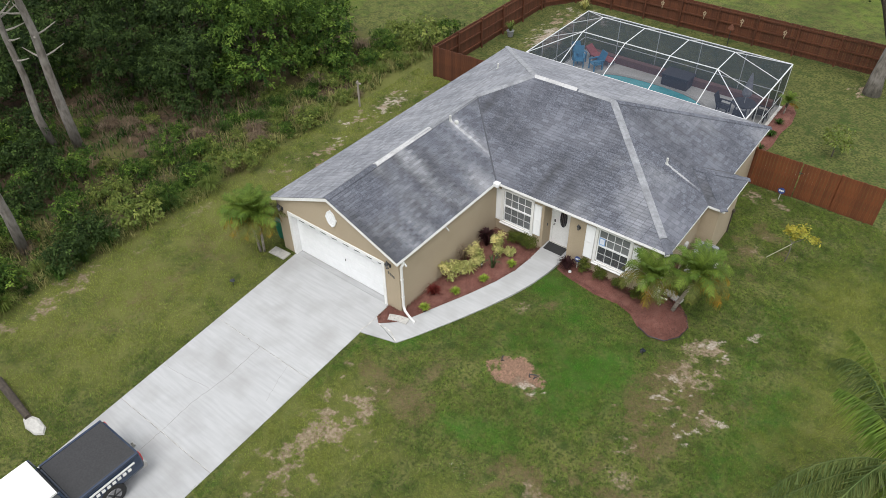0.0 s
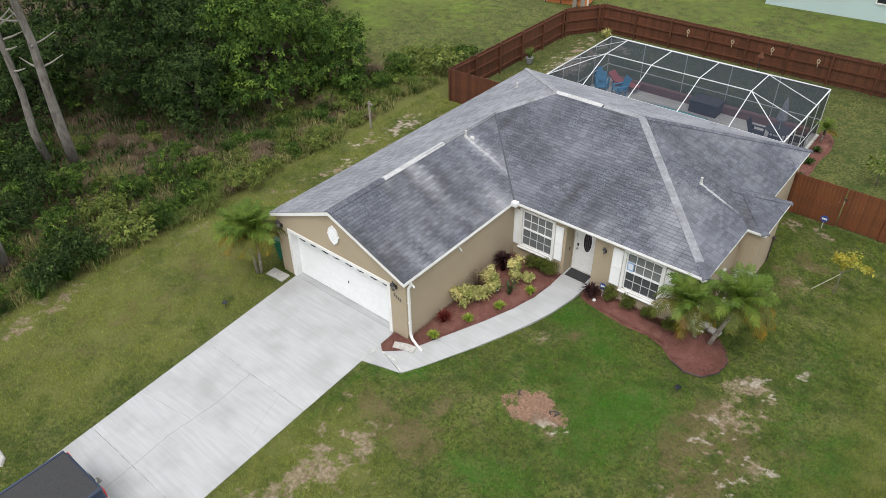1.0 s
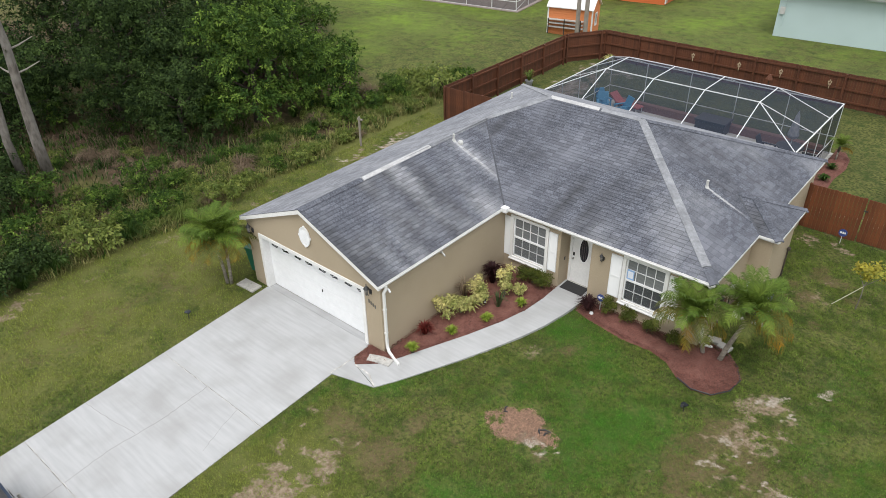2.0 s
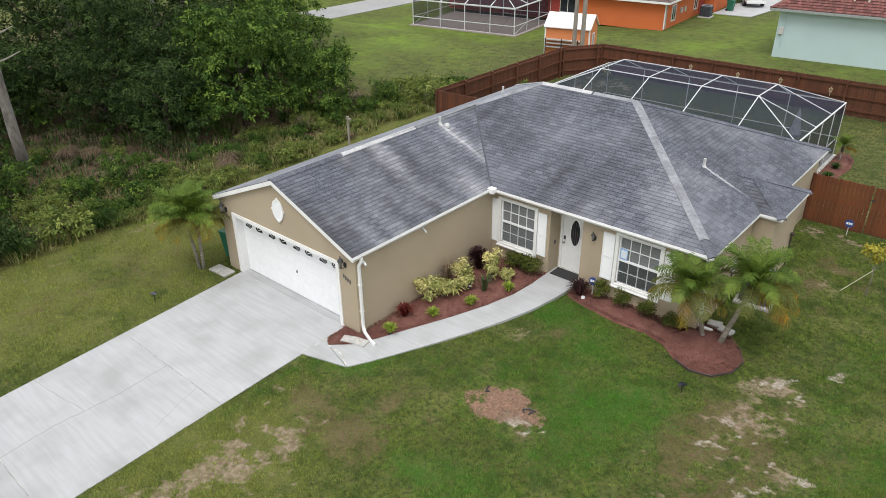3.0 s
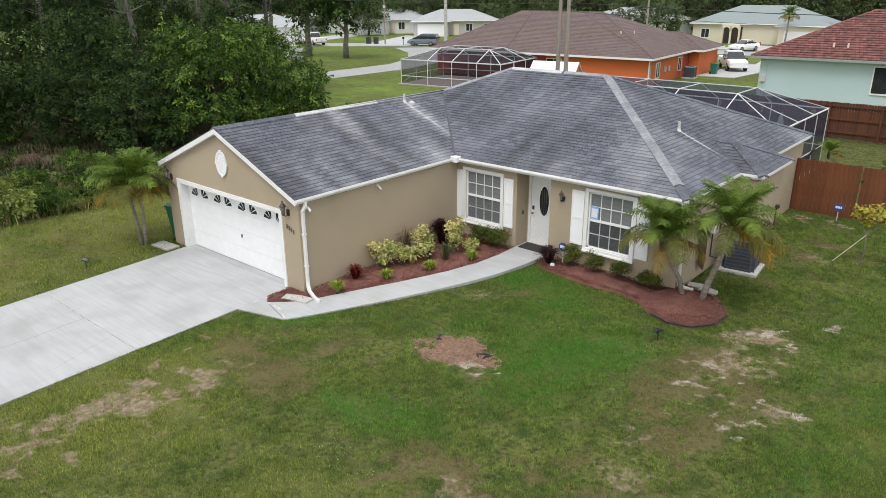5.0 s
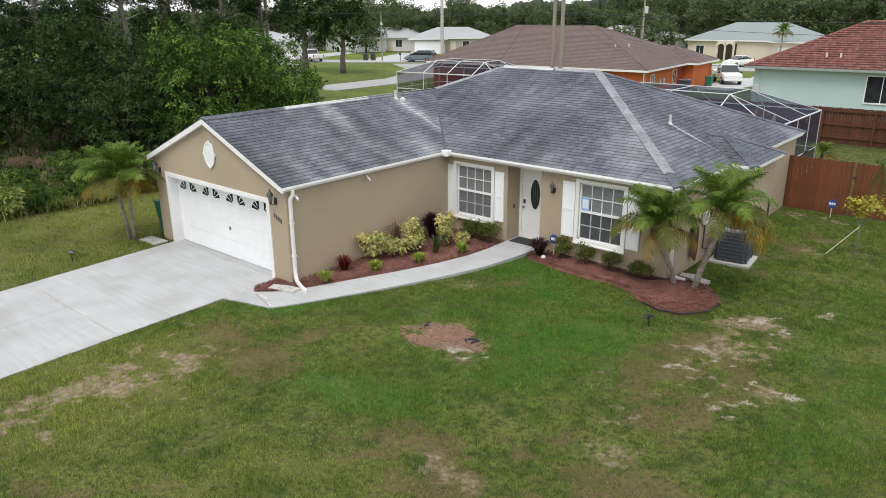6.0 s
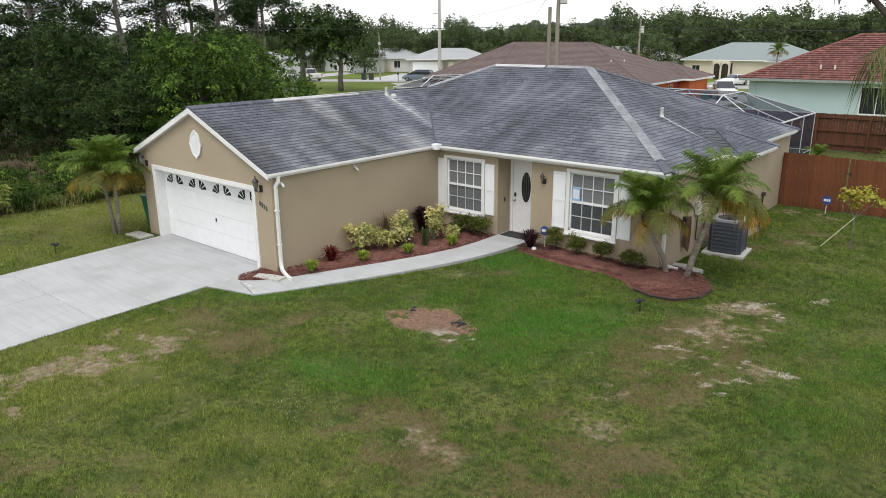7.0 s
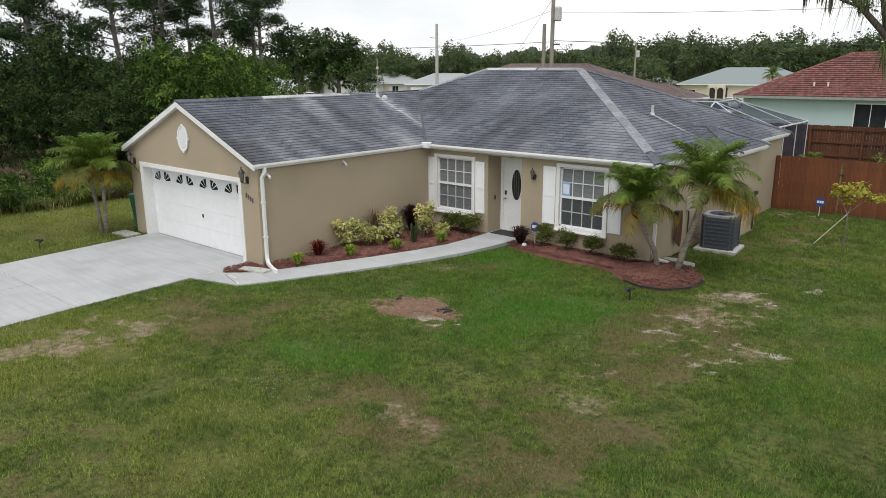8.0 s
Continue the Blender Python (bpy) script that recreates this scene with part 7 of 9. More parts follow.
# ---- neighbouring houses ----
ORANGE = surf("orange_stucco", (0.62, 0.16, 0.045), (0.55, 0.135, 0.04), 20, (0.48, 0.12, 0.04), 0.5, 0.4, 0.9)
TEAL = surf("pale_teal_stucco", (0.475, 0.595, 0.60), (0.435, 0.555, 0.56), 20, (0.40, 0.505, 0.505), 0.4, 0.4, 0.9, bump=0.2)
CREAM_WALL = surf("cream_stucco", (0.68, 0.62, 0.50), (0.62, 0.56, 0.45), 15, rough=0.9)
WHITE_WALL = surf("white_stucco", (0.74, 0.74, 0.73), (0.68, 0.68, 0.68), 15, rough=0.9)
BROWN_ROOF = surf("brown_shingle", (0.135, 0.098, 0.092), (0.105, 0.076, 0.072), 14, (0.15, 0.11, 0.10), 0.35, 0.5, 0.92, bump=0.5, pieces=0.12)
RED_TILE = surf("red_clay_tile", (0.175, 0.054, 0.044), (0.088, 0.031, 0.029), 7, (0.25, 0.125, 0.105), 3.2, 0.5, 0.8, pieces=0.34)
GREY_ROOF = surf("pale_grey_shingle", (0.36, 0.37, 0.38), (0.30, 0.31, 0.32), 12, (0.26, 0.27, 0.28), 0.3, 0.4, 0.92)
TEAL_ROOF = surf("grey_green_shingle", (0.24, 0.275, 0.275), (0.19, 0.225, 0.23), 12, rough=0.92)


def hip_planes(x0, x1, y0, y1, z, pitch, inset=None):
    w, d = x1 - x0, y1 - y0
    if w >= d:
        h = d / 2
        a, b = (x0 + (inset or h), (y0 + y1) / 2, z + h * pitch), (x1 - h, (y0 + y1) / 2, z + h * pitch)
        return [[(x0, y0, z), (x1, y0, z), b, a], [(x1, y0, z), (x1, y1, z), b], [(x1, y1, z), (x0, y1, z), a, b], [(x0, y1, z), (x0, y0, z), a]]
    h = w / 2
    a, b = ((x0 + x1) / 2, y0 + h, z + h * pitch), ((x0 + x1) / 2, y1 - h, z + h * pitch)
    return [[(x0, y0, z), (x1, y0, z), a], [(x1, y0, z), (x1, y1, z), b, a], [(x1, y1, z), (x0, y1, z), b], [(x0, y1, z), (x0, y0, z), a, b]]


def far_window(parent, x, y, z, w, h, face):
    """A framed window on a wall facing -y ("s") or +x ("e")."""
    m = pose(x, y, z, 0, 0, 0 if face == "s" else 90)
    win = part("window", Shape().box(-w / 2 - 0.08, -w / 2, -0.05, 0.02, -0.08, h + 0.08).box(w / 2, w / 2 + 0.08, -0.05, 0.02, -0.08, h + 0.08).box(-w / 2, w / 2, -0.05, 0.02, h, h + 0.08).box(-w / 2, w / 2, -0.07, 0.02, -0.10, 0).box(-0.025, 0.025, -0.04, 0.0, 0, h), WHITE, parent, at=m)
    part("pane", Shape().box(-w / 2, w / 2, -0.02, 0.01, 0, h), GLASS, win)
    return win


def hip_house(name, blocks, wall, roof_mat, label, pitch=0.4, wall_h=2.55, over=0.5, tiles=False, cap=None, at=(0, 0, 0), turn=0.0, inset=None, edge=None):
    h = thing(name, at, turn, label, "house", "neighbouring houses")
    for x0, x1, y0, y1 in blocks:
        part("wall", Shape().box(x0, x1, y0, y1, -0.1, wall_h), wall, h)
        planes = hip_planes(x0 - over, x1 + over, y0 - over, y1 + over, wall_h + 0.16, pitch, inset)
        deck = Shape()
        for p in planes:
            deck.slab(p, 0.06)
        rf = part("roof", deck, roof_mat, h)
        part("fascia", Shape().box(x0 - over - 0.03, x1 + over + 0.03, y0 - over - 0.03, y0 - over, wall_h - 0.03, wall_h + 0.15).box(x1 + over, x1 + over + 0.03, y0 - over, y1 + over, wall_h - 0.03, wall_h + 0.15).box(x0 - over - 0.03, x0 - over, y0 - over, y1 + over, wall_h - 0.03, wall_h + 0.15), edge or WHITE, h)
        part("soffit", Shape().box(x0 - over, x1 + over, y0 - over, y1 + over, wall_h - 0.02, wall_h + 0.0), WHITE, h)
        if tiles:
            s = Shape()
            for k, p in enumerate(planes[:2] + planes[3:]):
                rows, nrm = tabs_on(p, tiles[0], tiles[1], 0.03, seed=k)
                for c in rows:
                    add_tab(s, c, nrm, tiles[2], 0.004)
            tagged(part("roof_tiles" if tiles[2] > 0.03 else "shingle_field", s, roof_mat, rf), kind="stuff")
            cp = Shape()
            zr = wall_h + 0.16
            for p in planes:
                for a, b in zip(p, p[1:] + p[:1]):
                    if max(a[2], b[2]) > zr + 0.1 and a[0] <= b[0]:
                        cp.tube([a, b], 0.085 if tiles[2] > 0.03 else 0.05, 6)
            part("ridge_cap", cp, cap or roof_mat, rf)
    return h


BASE, FAR_BASE = -0.85, -1.2  # levels of the land behind the fence
oh = hip_house("orange_house", [(-23.4, -0.55, 0.55, 17.4), (-9.5, 0.45, 11.6, 17.9)], ORANGE, BROWN_ROOF, "orange stucco house with brown shingle hip roof", 0.385, 2.28, 0.55, (0.45, 0.3, 0.02), at=(-13.6, 49.2, BASE), turn=5, inset=5.7)
far_window(oh, -0.55, 2.9, 0.55, 0.9, 1.25, "e")
far_window(oh, -0.55, 8.9, 0.7, 0.9, 1.15, "e")
far_window(oh, -9.8, 0.55, 0.7, 1.5, 1.2, "s")
far_window(oh, -15.4, 0.55, 0.05, 2.6, 2.05, "s")
part("downspout", Shape().beam((-0.45, 0.45, 0.1), (-0.45, 0.45, 2.3), 0.09), WHITE, oh)
part("gable_downspout", Shape().beam((-0.48, 0.9, 0.1), (-0.48, 0.9, 2.3), 0.07), CEMENT, oh)
DEEP_RED = surf("deep_red_stucco", (0.34, 0.05, 0.035), (0.28, 0.04, 0.03), 20)
part("red_patio_wall", Shape().box(-23.4, -10.6, 0.50, 0.55, 0, 2.2), DEEP_RED, oh)
part("red_entry_wall", Shape().box(-0.55, -0.50, 10.0, 11.6, 0, 2.25), DEEP_RED, oh)
for y in (4.6, 5.6):
    part("meter_box", Shape().box(-0.55, -0.40, y, y + 0.3, 0.9, 1.35), VENT, oh)
for x, y in ((-4.9, 4.4), (-4.3, 6.2)):
    part("roof_vent", Shape().tube([(x, y, 3.6), (x, y, 4.35)], 0.06, 8), CREAM_WALL, oh)

th = hip_house("teal_house", [(0.6, 20.0, 0.6, 13.8), (0.2, 7.0, 11.6, 17.5)], TEAL, RED_TILE, "pale teal stucco house with red clay tile roof", 0.42, 2.62, 0.6, (0.25, 0.36, 0.05), at=(-4.15, 45.2, -0.1), turn=5, inset=6.7, edge=surf("grey_teal_fascia", (0.30, 0.33, 0.32), (0.24, 0.26, 0.25), 8, rough=0.8))
part("lower_wall", Shape().box(0.596, 20.0, 0.596, 13.8, -0.9, -0.1), TEAL, th)
far_window(th, 8.95, 0.6, 0.55, 1.9, 1.75, "s")
for x in (5.1, 6.0):
    part("roof_vent", Shape().tube([(x, 1.6, 3.2), (x, 1.6, 3.75)], 0.07, 8), CREAM_WALL, th)
part("downspout", Shape().beam((1.05, 0.53, 0.1), (1.05, 0.53, 2.55), 0.08), TEAL, th)
part("meter_box", Shape().box(0.75, 1.10, 0.45, 0.6, 0.9, 1.4), VENT, th)

cage2 = mansard("pool_cage", -10.6, 0.0, 0.0, 7.6, 2.3, 3.3, -7.6, -2.4, 2.4, 5.2, [-7.6, -5.0, -2.4], "white-framed screened patio behind the orange house", False, SCREEN_THIN, 0.8, 0.06, 3)
cage2.matrix_basis = pose(-24.0, 41.2, FAR_BASE, 0, 0, 9)
solo("patio_slab", Shape().prism([(-10.9, -0.3), (0.3, -0.3), (0.3, 8.0), (-10.9, 8.0)], -0.08, 0.06), surf("paver_patio", (0.34, 0.29, 0.27), (0.27, 0.23, 0.21), 5, rough=0.9), "pinkish paved patio floor in the cage", "patio", kind="structure", at=pose(-24.0, 41.2, FAR_BASE, 0, 0, 9))

SIDING = surf("orange_siding", (0.66, 0.24, 0.09), (0.6, 0.21, 0.08), 12, rough=0.8)
shed = thing("garden_shed", (-15.3, 36.29, -0.74), 14, "orange clapboard garden shed with white roof", "shed")
part("wall", Shape().box(-2.33, 1.55, 0, 2.5, -0.05, 1.88).add([(1.55, 0, 1.88), (1.55, 2.5, 1.88), (1.55, 1.25, 2.62), (-2.33, 0, 1.88), (-2.33, 2.5, 1.88), (-2.33, 1.25, 2.62)], [(0, 1, 2), (3, 5, 4)]), SIDING, shed)
for k in range(11):
    part("clapboard", Shape().box(-2.35, 1.57, -0.02, 0.0, 0.06 + k * 0.165, 0.2 + k * 0.165), SIDING, shed)
    part("clapboard", Shape().box(1.55, 1.572, -0.02, 2.52, 0.06 + k * 0.165, 0.2 + k * 0.165), SIDING, shed)
for sy in (0, 1):
    y0, y1 = (-0.18, 1.25) if sy == 0 else (2.68, 1.25)
    part("roof_panel", Shape().slab([(-2.48, y0, 1.85), (1.7, y0, 1.85), (1.7, y1, 2.69), (-2.48, y1, 2.69)] if sy == 0 else [(1.7, y0, 1.85), (-2.48, y0, 1.85), (-2.48, y1, 2.69), (1.7, y1, 2.69)], 0.06), WHITE, shed)
far_window(shed, 1.56, 1.25, 0.7, 0.5, 0.7, "e")
shed.scale = (0.873, 0.82, 1.08)
for sx in (-2.35, 1.57):
    part("corner_board", Shape().box(sx - 0.06, sx + 0.06, -0.04, 0.04, 0, 1.88), WHITE, shed)

rack = thing("timber_rack", (-15.3, 36.29, -0.74), 14, "weathered timber planks stacked along the shed wall", "timber")
for z in (0.52, 0.80, 1.06):
    part("plank", Shape().box(-2.0, 0.75, -0.34, -0.03, z, z + 0.07), CEMENT, rack)
for x in (-1.9, -0.65, 0.6):
    part("bracket", Shape().box(x - 0.04, x + 0.04, -0.37, -0.34, -0.1, 1.2), DARK_BARK, rack)

# pale far houses
def far_house(x, y, turn, w, d, wall, rf, label, h=2.6, wing=1, pitch=0.34):
    c = wing * (w / 2 - 3.25)
    blocks = [(-w / 2, w / 2, 0, d)] + ([(c - 3.25, c + 3.25, -3.5, 2.0)] if wing else [])
    hh = hip_house("far_house", blocks, wall, rf, label, pitch, h, 0.5, at=(x, y, FAR_BASE), turn=turn)
    if wing:
        part("garage_door", Shape().box(c - 2.5, c + 2.5, -3.56, -3.48, 0, 2.2), VINYL, hh)
    side = -1 if wing >= 0 else 1
    for q in (w / 2 - 2, w / 2 - 5.5):
        far_window(hh, side * q, 0, 0.8, 1.2, 1.3, "s")
    part("front_door", Shape().box(-0.5, 0.5, -0.06, 0.0, 0, 2.1), CREAM_WALL, hh)
    return hh


far_house(-91.0, 96.0, 40, 14.5, 9.5, WHITE_WALL, GREY_ROOF, "white house with pale grey hip roof and double garage", wing=-1)
far_house(-77.0, 99.0, 40, 16.0, 10, surf("taupe_stucco", (0.46, 0.43, 0.41), (0.40, 0.37, 0.35), 15, rough=0.9), GREY_ROOF, "taupe house with white garage door and pale grey roof", wing=-1)
far_house(-107.0, 91.0, 40, 17, 11, WHITE_WALL, GREY_ROOF, "white single-storey house far down the street")
far_house(-124.0, 84.0, 40, 17, 11, surf("pale_pink_stucco", (0.66, 0.54, 0.47), (0.60, 0.49, 0.43), 15, rough=0.9), surf("tan_shingle", (0.30, 0.20, 0.15), (0.24, 0.16, 0.12), 12, rough=0.92), "pale pink house with tan roof behind the oaks")
far_house(-91.0, 63.0, 40, 14, 9, WHITE_WALL, GREY_ROOF, "pale house partly behind trees", wing=0)
ch = far_house(-24.6, 110.0, 8, 20, 12, CREAM_WALL, TEAL_ROOF, "cream house with arched porch and grey-green roof", 2.9, pitch=0.40)
for k in range(3):
    part("column", Shape().box(-5.2 + k * 1.3, -4.95 + k * 1.3, -1.6, -1.3, 0, 2.7), CREAM_WALL, ch)
for k in range(2):
    x0, arch = -5.08 + k * 1.3, []
    for j in range(9):
        q = math.pi * j / 8
        arch.append((x0 + 0.65 - 0.52 * math.cos(q), 2.0 + 0.52 * math.sin(q)))
    ring = [(x0, 2.0), (x0, 2.95), (x0 + 1.3, 2.95), (x0 + 1.3, 2.0)] + arch[::-1]
    n = len(ring)
    part("porch_arch", Shape().add([(x, -1.6, z) for x, z in ring] + [(x, -1.3, z) for x, z in ring], [tuple(range(n)), tuple(reversed(range(n, 2 * n)))] + [(i, n + i, n + (i + 1) % n, (i + 1) % n) for i in range(n)]), CREAM_WALL, ch)
# added dark sheet that stands in for the shade inside the porch
part("porch_shade_sheet", Shape().box(-5.1, -2.3, -0.12, -0.09, 0, 2.5), DARK_BARK, ch)
far_house(-52.0, 118.0, 0, 18, 11, WHITE_WALL, GREY_ROOF, "pale house among far trees")
far_house(8.0, 104.0, 0, 18, 11, CREAM_WALL, GREY_ROOF, "cream house far beyond the teal house")

# streets and far drives
ROAD = surf("pale_asphalt", (0.33, 0.33, 0.33), (0.28, 0.28, 0.28), 3, (0.24, 0.24, 0.24), 0.3, 0.5, 0.95)
solo("road", Shape().prism([(-43.0, 33.0), (-43.1, 49.7), (-46.2, 61.8), (-53.3, 69.0), (-61.0, 74.6), (-65.0, 70.0), (-57.3, 64.7), (-51.5, 58.5), (-48.4, 52.0), (-48.0, 33.0)], -0.3, 0.03), ROAD, "pale asphalt side street", "road", kind="structure", at=pose(0, 0, FAR_BASE))
solo("road", Shape().prism([(-39.0, 87.9), (-61.0, 76.8), (-89.7, 56.9), (-123, 32), (-126, 36.4), (-93.0, 61.8), (-63.8, 82.2), (-41.2, 93.8)][::-1], -0.3, 0.034), ROAD, "pale asphalt cross street", "road", kind="structure", at=pose(0, 0, FAR_BASE))
solo("road", Shape().prism([(-41.2, 93.8), (-39.0, 87.9), (10, 90.0), (66, 89.0), (66, 96), (10, 96.5)], -0.3, 0.038), ROAD, "pale asphalt street behind the houses", "road", kind="structure", at=pose(0, 0, FAR_BASE))
for n, pts in enumerate(([(-73.5, 70.7), (-68.0, 74.6), (-79.0, 94.6), (-84.0, 92.4)], [(-89.0, 65.8), (-84.6, 68.5), (-92.0, 90.0), (-97.0, 88.0)], [(-13.4, 74.0), (-8.6, 74.4), (-9.1, 90.3), (-16.3, 90.1)], [(-26.3, 96.5), (-18.5, 96.5), (-18.0, 106.6), (-24.6, 106.6)])):
    solo("far_driveway", Shape().prism(pts, -0.2, 0.045 + 0.003 * n), CONCRETE, "pale concrete driveway of a neighbouring house", "driveway", kind="structure", at=pose(0, 0, FAR_BASE))
solo("side_driveway", Shape().prism([(-14.0, 60.2), (-10.4, 60.6), (-9.4, 74.6), (-14.4, 74.2)], -0.5, 0.03), CONCRETE, "pale concrete drive beside the orange house", "driveway", kind="structure", at=pose(0, 0, BASE))
solo("privacy_fence", Shape().box(-3.4, 3.4, -0.03, 0.03, 0, 1.7), CEMENT, "weathered grey board fence by the street", "fence", at=pose(-61.6, 45.3, FAR_BASE, 0, 0, 40))


# vehicles
TYRE = surf("black_tyre", (0.015, 0.015, 0.016), (0.022, 0.022, 0.023), 12, rough=0.85)
RIM = surf("alloy_rim", (0.35, 0.35, 0.36), (0.25, 0.25, 0.26), 9, rough=0.35, metal=0.7)
RED_LAMP = surf("red_lamp", (0.45, 0.02, 0.02), (0.38, 0.02, 0.02), 9, rough=0.2)
CLEAR_LAMP = surf("clear_lamp", (0.7, 0.7, 0.68), (0.6, 0.6, 0.6), 9, rough=0.15)


def loft(sections):
    """A closed body through cross-sections (y, half width at floor, half width at top, floor, top) with rounded shoulders."""
    s = Shape()
    n = 10
    for y, wb, wt, z0, z1 in sections:
        m = z0 + (z1 - z0) * 0.55
        ring = [(-wb * 0.92, z0), (-wb, z0 + (z1 - z0) * 0.22), (-wb, m), (-wt, z1 - 0.06), (-wt * 0.86, z1), (wt * 0.86, z1), (wt, z1 - 0.06), (wb, m), (wb, z0 + (z1 - z0) * 0.22), (wb * 0.92, z0)]
        s.v += [(x, y, z) for x, z in ring]
    for i in range(len(sections) - 1):
        for k in range(n):
            j = (k + 1) % n
            s.f.append((i * n + k, (i + 1) * n + k, (i + 1) * n + j, i * n + j))
    s.f.append(tuple(range(n)))
    s.f.append(tuple(reversed(range((len(sections) - 1) * n, len(sections) * n))))
    return s


def car(at, turn, kind, paint, label, top=None):
    """A vehicle facing +y: saloon, van or pickup."""
    c = thing({"saloon": "car", "van": "minivan", "pickup": "pickup_truck"}[kind], (at[0], at[1], 0.03 if at[1] < 0 else BASE + 0.03 if at[0] > -15 else FAR_BASE + 0.05), turn, label, {"saloon": "car", "van": "van", "pickup": "truck"}[kind], "parked vehicles")
    spec = {"saloon": (4.7, 0.90, 0.33, [(-2.35, .80, .74, .42, .95), (-2.2, .88, .80, .25, 1.02), (-1.2, .90, .82, .22, 1.04), (0.9, .90, .82, .22, 1.0), (2.0, .88, .78, .25, .86), (2.35, .78, .66, .40, .70)], [(-1.75, .78, .58, 1.0, 1.05), (-0.95, .80, .62, 1.0, 1.42), (0.1, .80, .62, 1.0, 1.46), (1.05, .80, .66, .96, 1.02)]),
            "van": (4.9, 0.96, 0.35, [(-2.45, .88, .86, .45, 1.05), (-2.35, .95, .90, .28, 1.10), (1.0, .96, .90, .25, 1.10), (2.0, .94, .86, .28, 1.0), (2.45, .82, .70, .42, .75)], [(-2.4, .88, .74, 1.05, 1.35), (-2.1, .90, .76, 1.05, 1.72), (0.2, .90, .76, 1.05, 1.76), (1.7, .88, .74, 1.0, 1.06)]),
            "pickup": (5.7, 1.0, 0.40, [(-2.85, .95, .94, .55, 1.15), (-2.8, .99, .96, .45, 1.18), (-0.75, 1.0, .96, .42, 1.18), (1.15, 1.0, .96, .42, 1.2), (2.5, .97, .90, .45, 1.1), (2.85, .88, .78, .55, .95)], [(-0.78, .92, .80, 1.15, 1.2), (-0.62, .93, .80, 1.15, 1.82), (0.55, .93, .80, 1.15, 1.86), (1.45, .92, .84, 1.12, 1.2)])}[kind]
    ln, half, wr, body, cab = spec
    part("body", loft(body), paint, c, smooth=False, bevel=0.0)
    part("glasshouse", loft(cab), GLASS, c, "dark tinted cabin windows")
    y0, y1 = cab[1][0], cab[2][0]
    wt = cab[1][2]
    part("cabin_roof", Shape().box(-wt, wt, y0, y1 + 0.05, cab[1][4] - 0.02, cab[2][4] + 0.025), top or paint, c, bevel=0.02)
    for sx in (-1, 1):
        for y, z in ((y0 - 0.02, 0), (y1 + 0.05, 0), ((y0 + y1) / 2, 0)):
            part("pillar", Shape().beam((sx * (cab[1][1] + 0.005), y + (0.25 if y > y1 else -0.08 if y < y0 else 0), cab[0][3] + 0.0), (sx * (wt + 0.005), y, cab[1][4]), 0.06), paint, c)
        part("wing_mirror", Shape().box(sx * half - 0.1 + sx * 0.1, sx * half + 0.1 + sx * 0.1, cab[3][0] - 0.5, cab[3][0] - 0.36, 1.08, 1.24), BLACK, c, bevel=0.02)
        part("headlight", Shape().box(sx * half * 0.72 - 0.16, sx * half * 0.72 + 0.16, ln / 2 - 0.12, ln / 2 + 0.01, 0.68, 0.84), CLEAR_LAMP, c, bevel=0.02)
        part("tail_light", Shape().box(sx * half * 0.86 - 0.09, sx * half * 0.86 + 0.09, -ln / 2 - 0.03, -ln / 2 + 0.12, 0.78, 1.1), RED_LAMP, c, bevel=0.02)
        for yw in (-ln * 0.30, ln * 0.31):
            arch = part("wheel", Shape().tube([(sx * (half - 0.24), yw, wr), (sx * (half + 0.01), yw, wr)], [wr, wr], 18), TYRE, c)
            part("rim", Shape().tube([(sx * (half - 0.02), yw, wr), (sx * (half + 0.022), yw, wr)], [wr * 0.66, wr * 0.62], 14), RIM, arch)
            for q in range(6):
                a = q * math.pi / 3
                part("spoke", Shape().beam((sx * (half + 0.026), yw, wr), (sx * (half + 0.026), yw + wr * 0.6 * math.cos(a), wr + wr * 0.6 * math.sin(a)), 0.045, 0.02, up=(1, 0, 0)), BLACK if kind == "pickup" and top else RIM, arch)
    part("rear_bumper", Shape().box(-half * 0.95, half * 0.95, -ln / 2 - 0.08, -ln / 2 + 0.08, 0.42, 0.62), paint if kind != "pickup" else STEEL, c, bevel=0.03)
    part("front_bumper", Shape().box(-half * 0.9, half * 0.9, ln / 2 - 0.1, ln / 2 + 0.06, 0.40, 0.62), paint, c, bevel=0.03)
    part("number_plate", Shape().box(-0.16, 0.16, -ln / 2 - 0.095, -ln / 2 - 0.08, 0.66, 0.80), CEMENT, c)
    return c, half


SILVER = surf("silver_blue_paint", (0.22, 0.26, 0.32), (0.19, 0.23, 0.29), 4, rough=0.25, metal=0.4)
CARWHITE = surf("white_car_paint", (0.78, 0.78, 0.78), (0.72, 0.72, 0.72), 4, rough=0.25)
NAVY = surf("dark_blue_wrap", (0.022, 0.035, 0.065), (0.03, 0.045, 0.08), 4, rough=0.22)
car((-64.4, 75.8), 112, "van", SILVER, "silver-blue minivan parked in a far driveway")
car((-13.3, 68.0), 212, "pickup", CARWHITE, "white pickup truck parked beside the orange house")
car((-21.6, 95.6), 160, "saloon", CARWHITE, "white saloon parked by the cream house")
car((-80.0, 66.5), 75, "pickup", CARWHITE, "white truck parked beyond the oak trees")

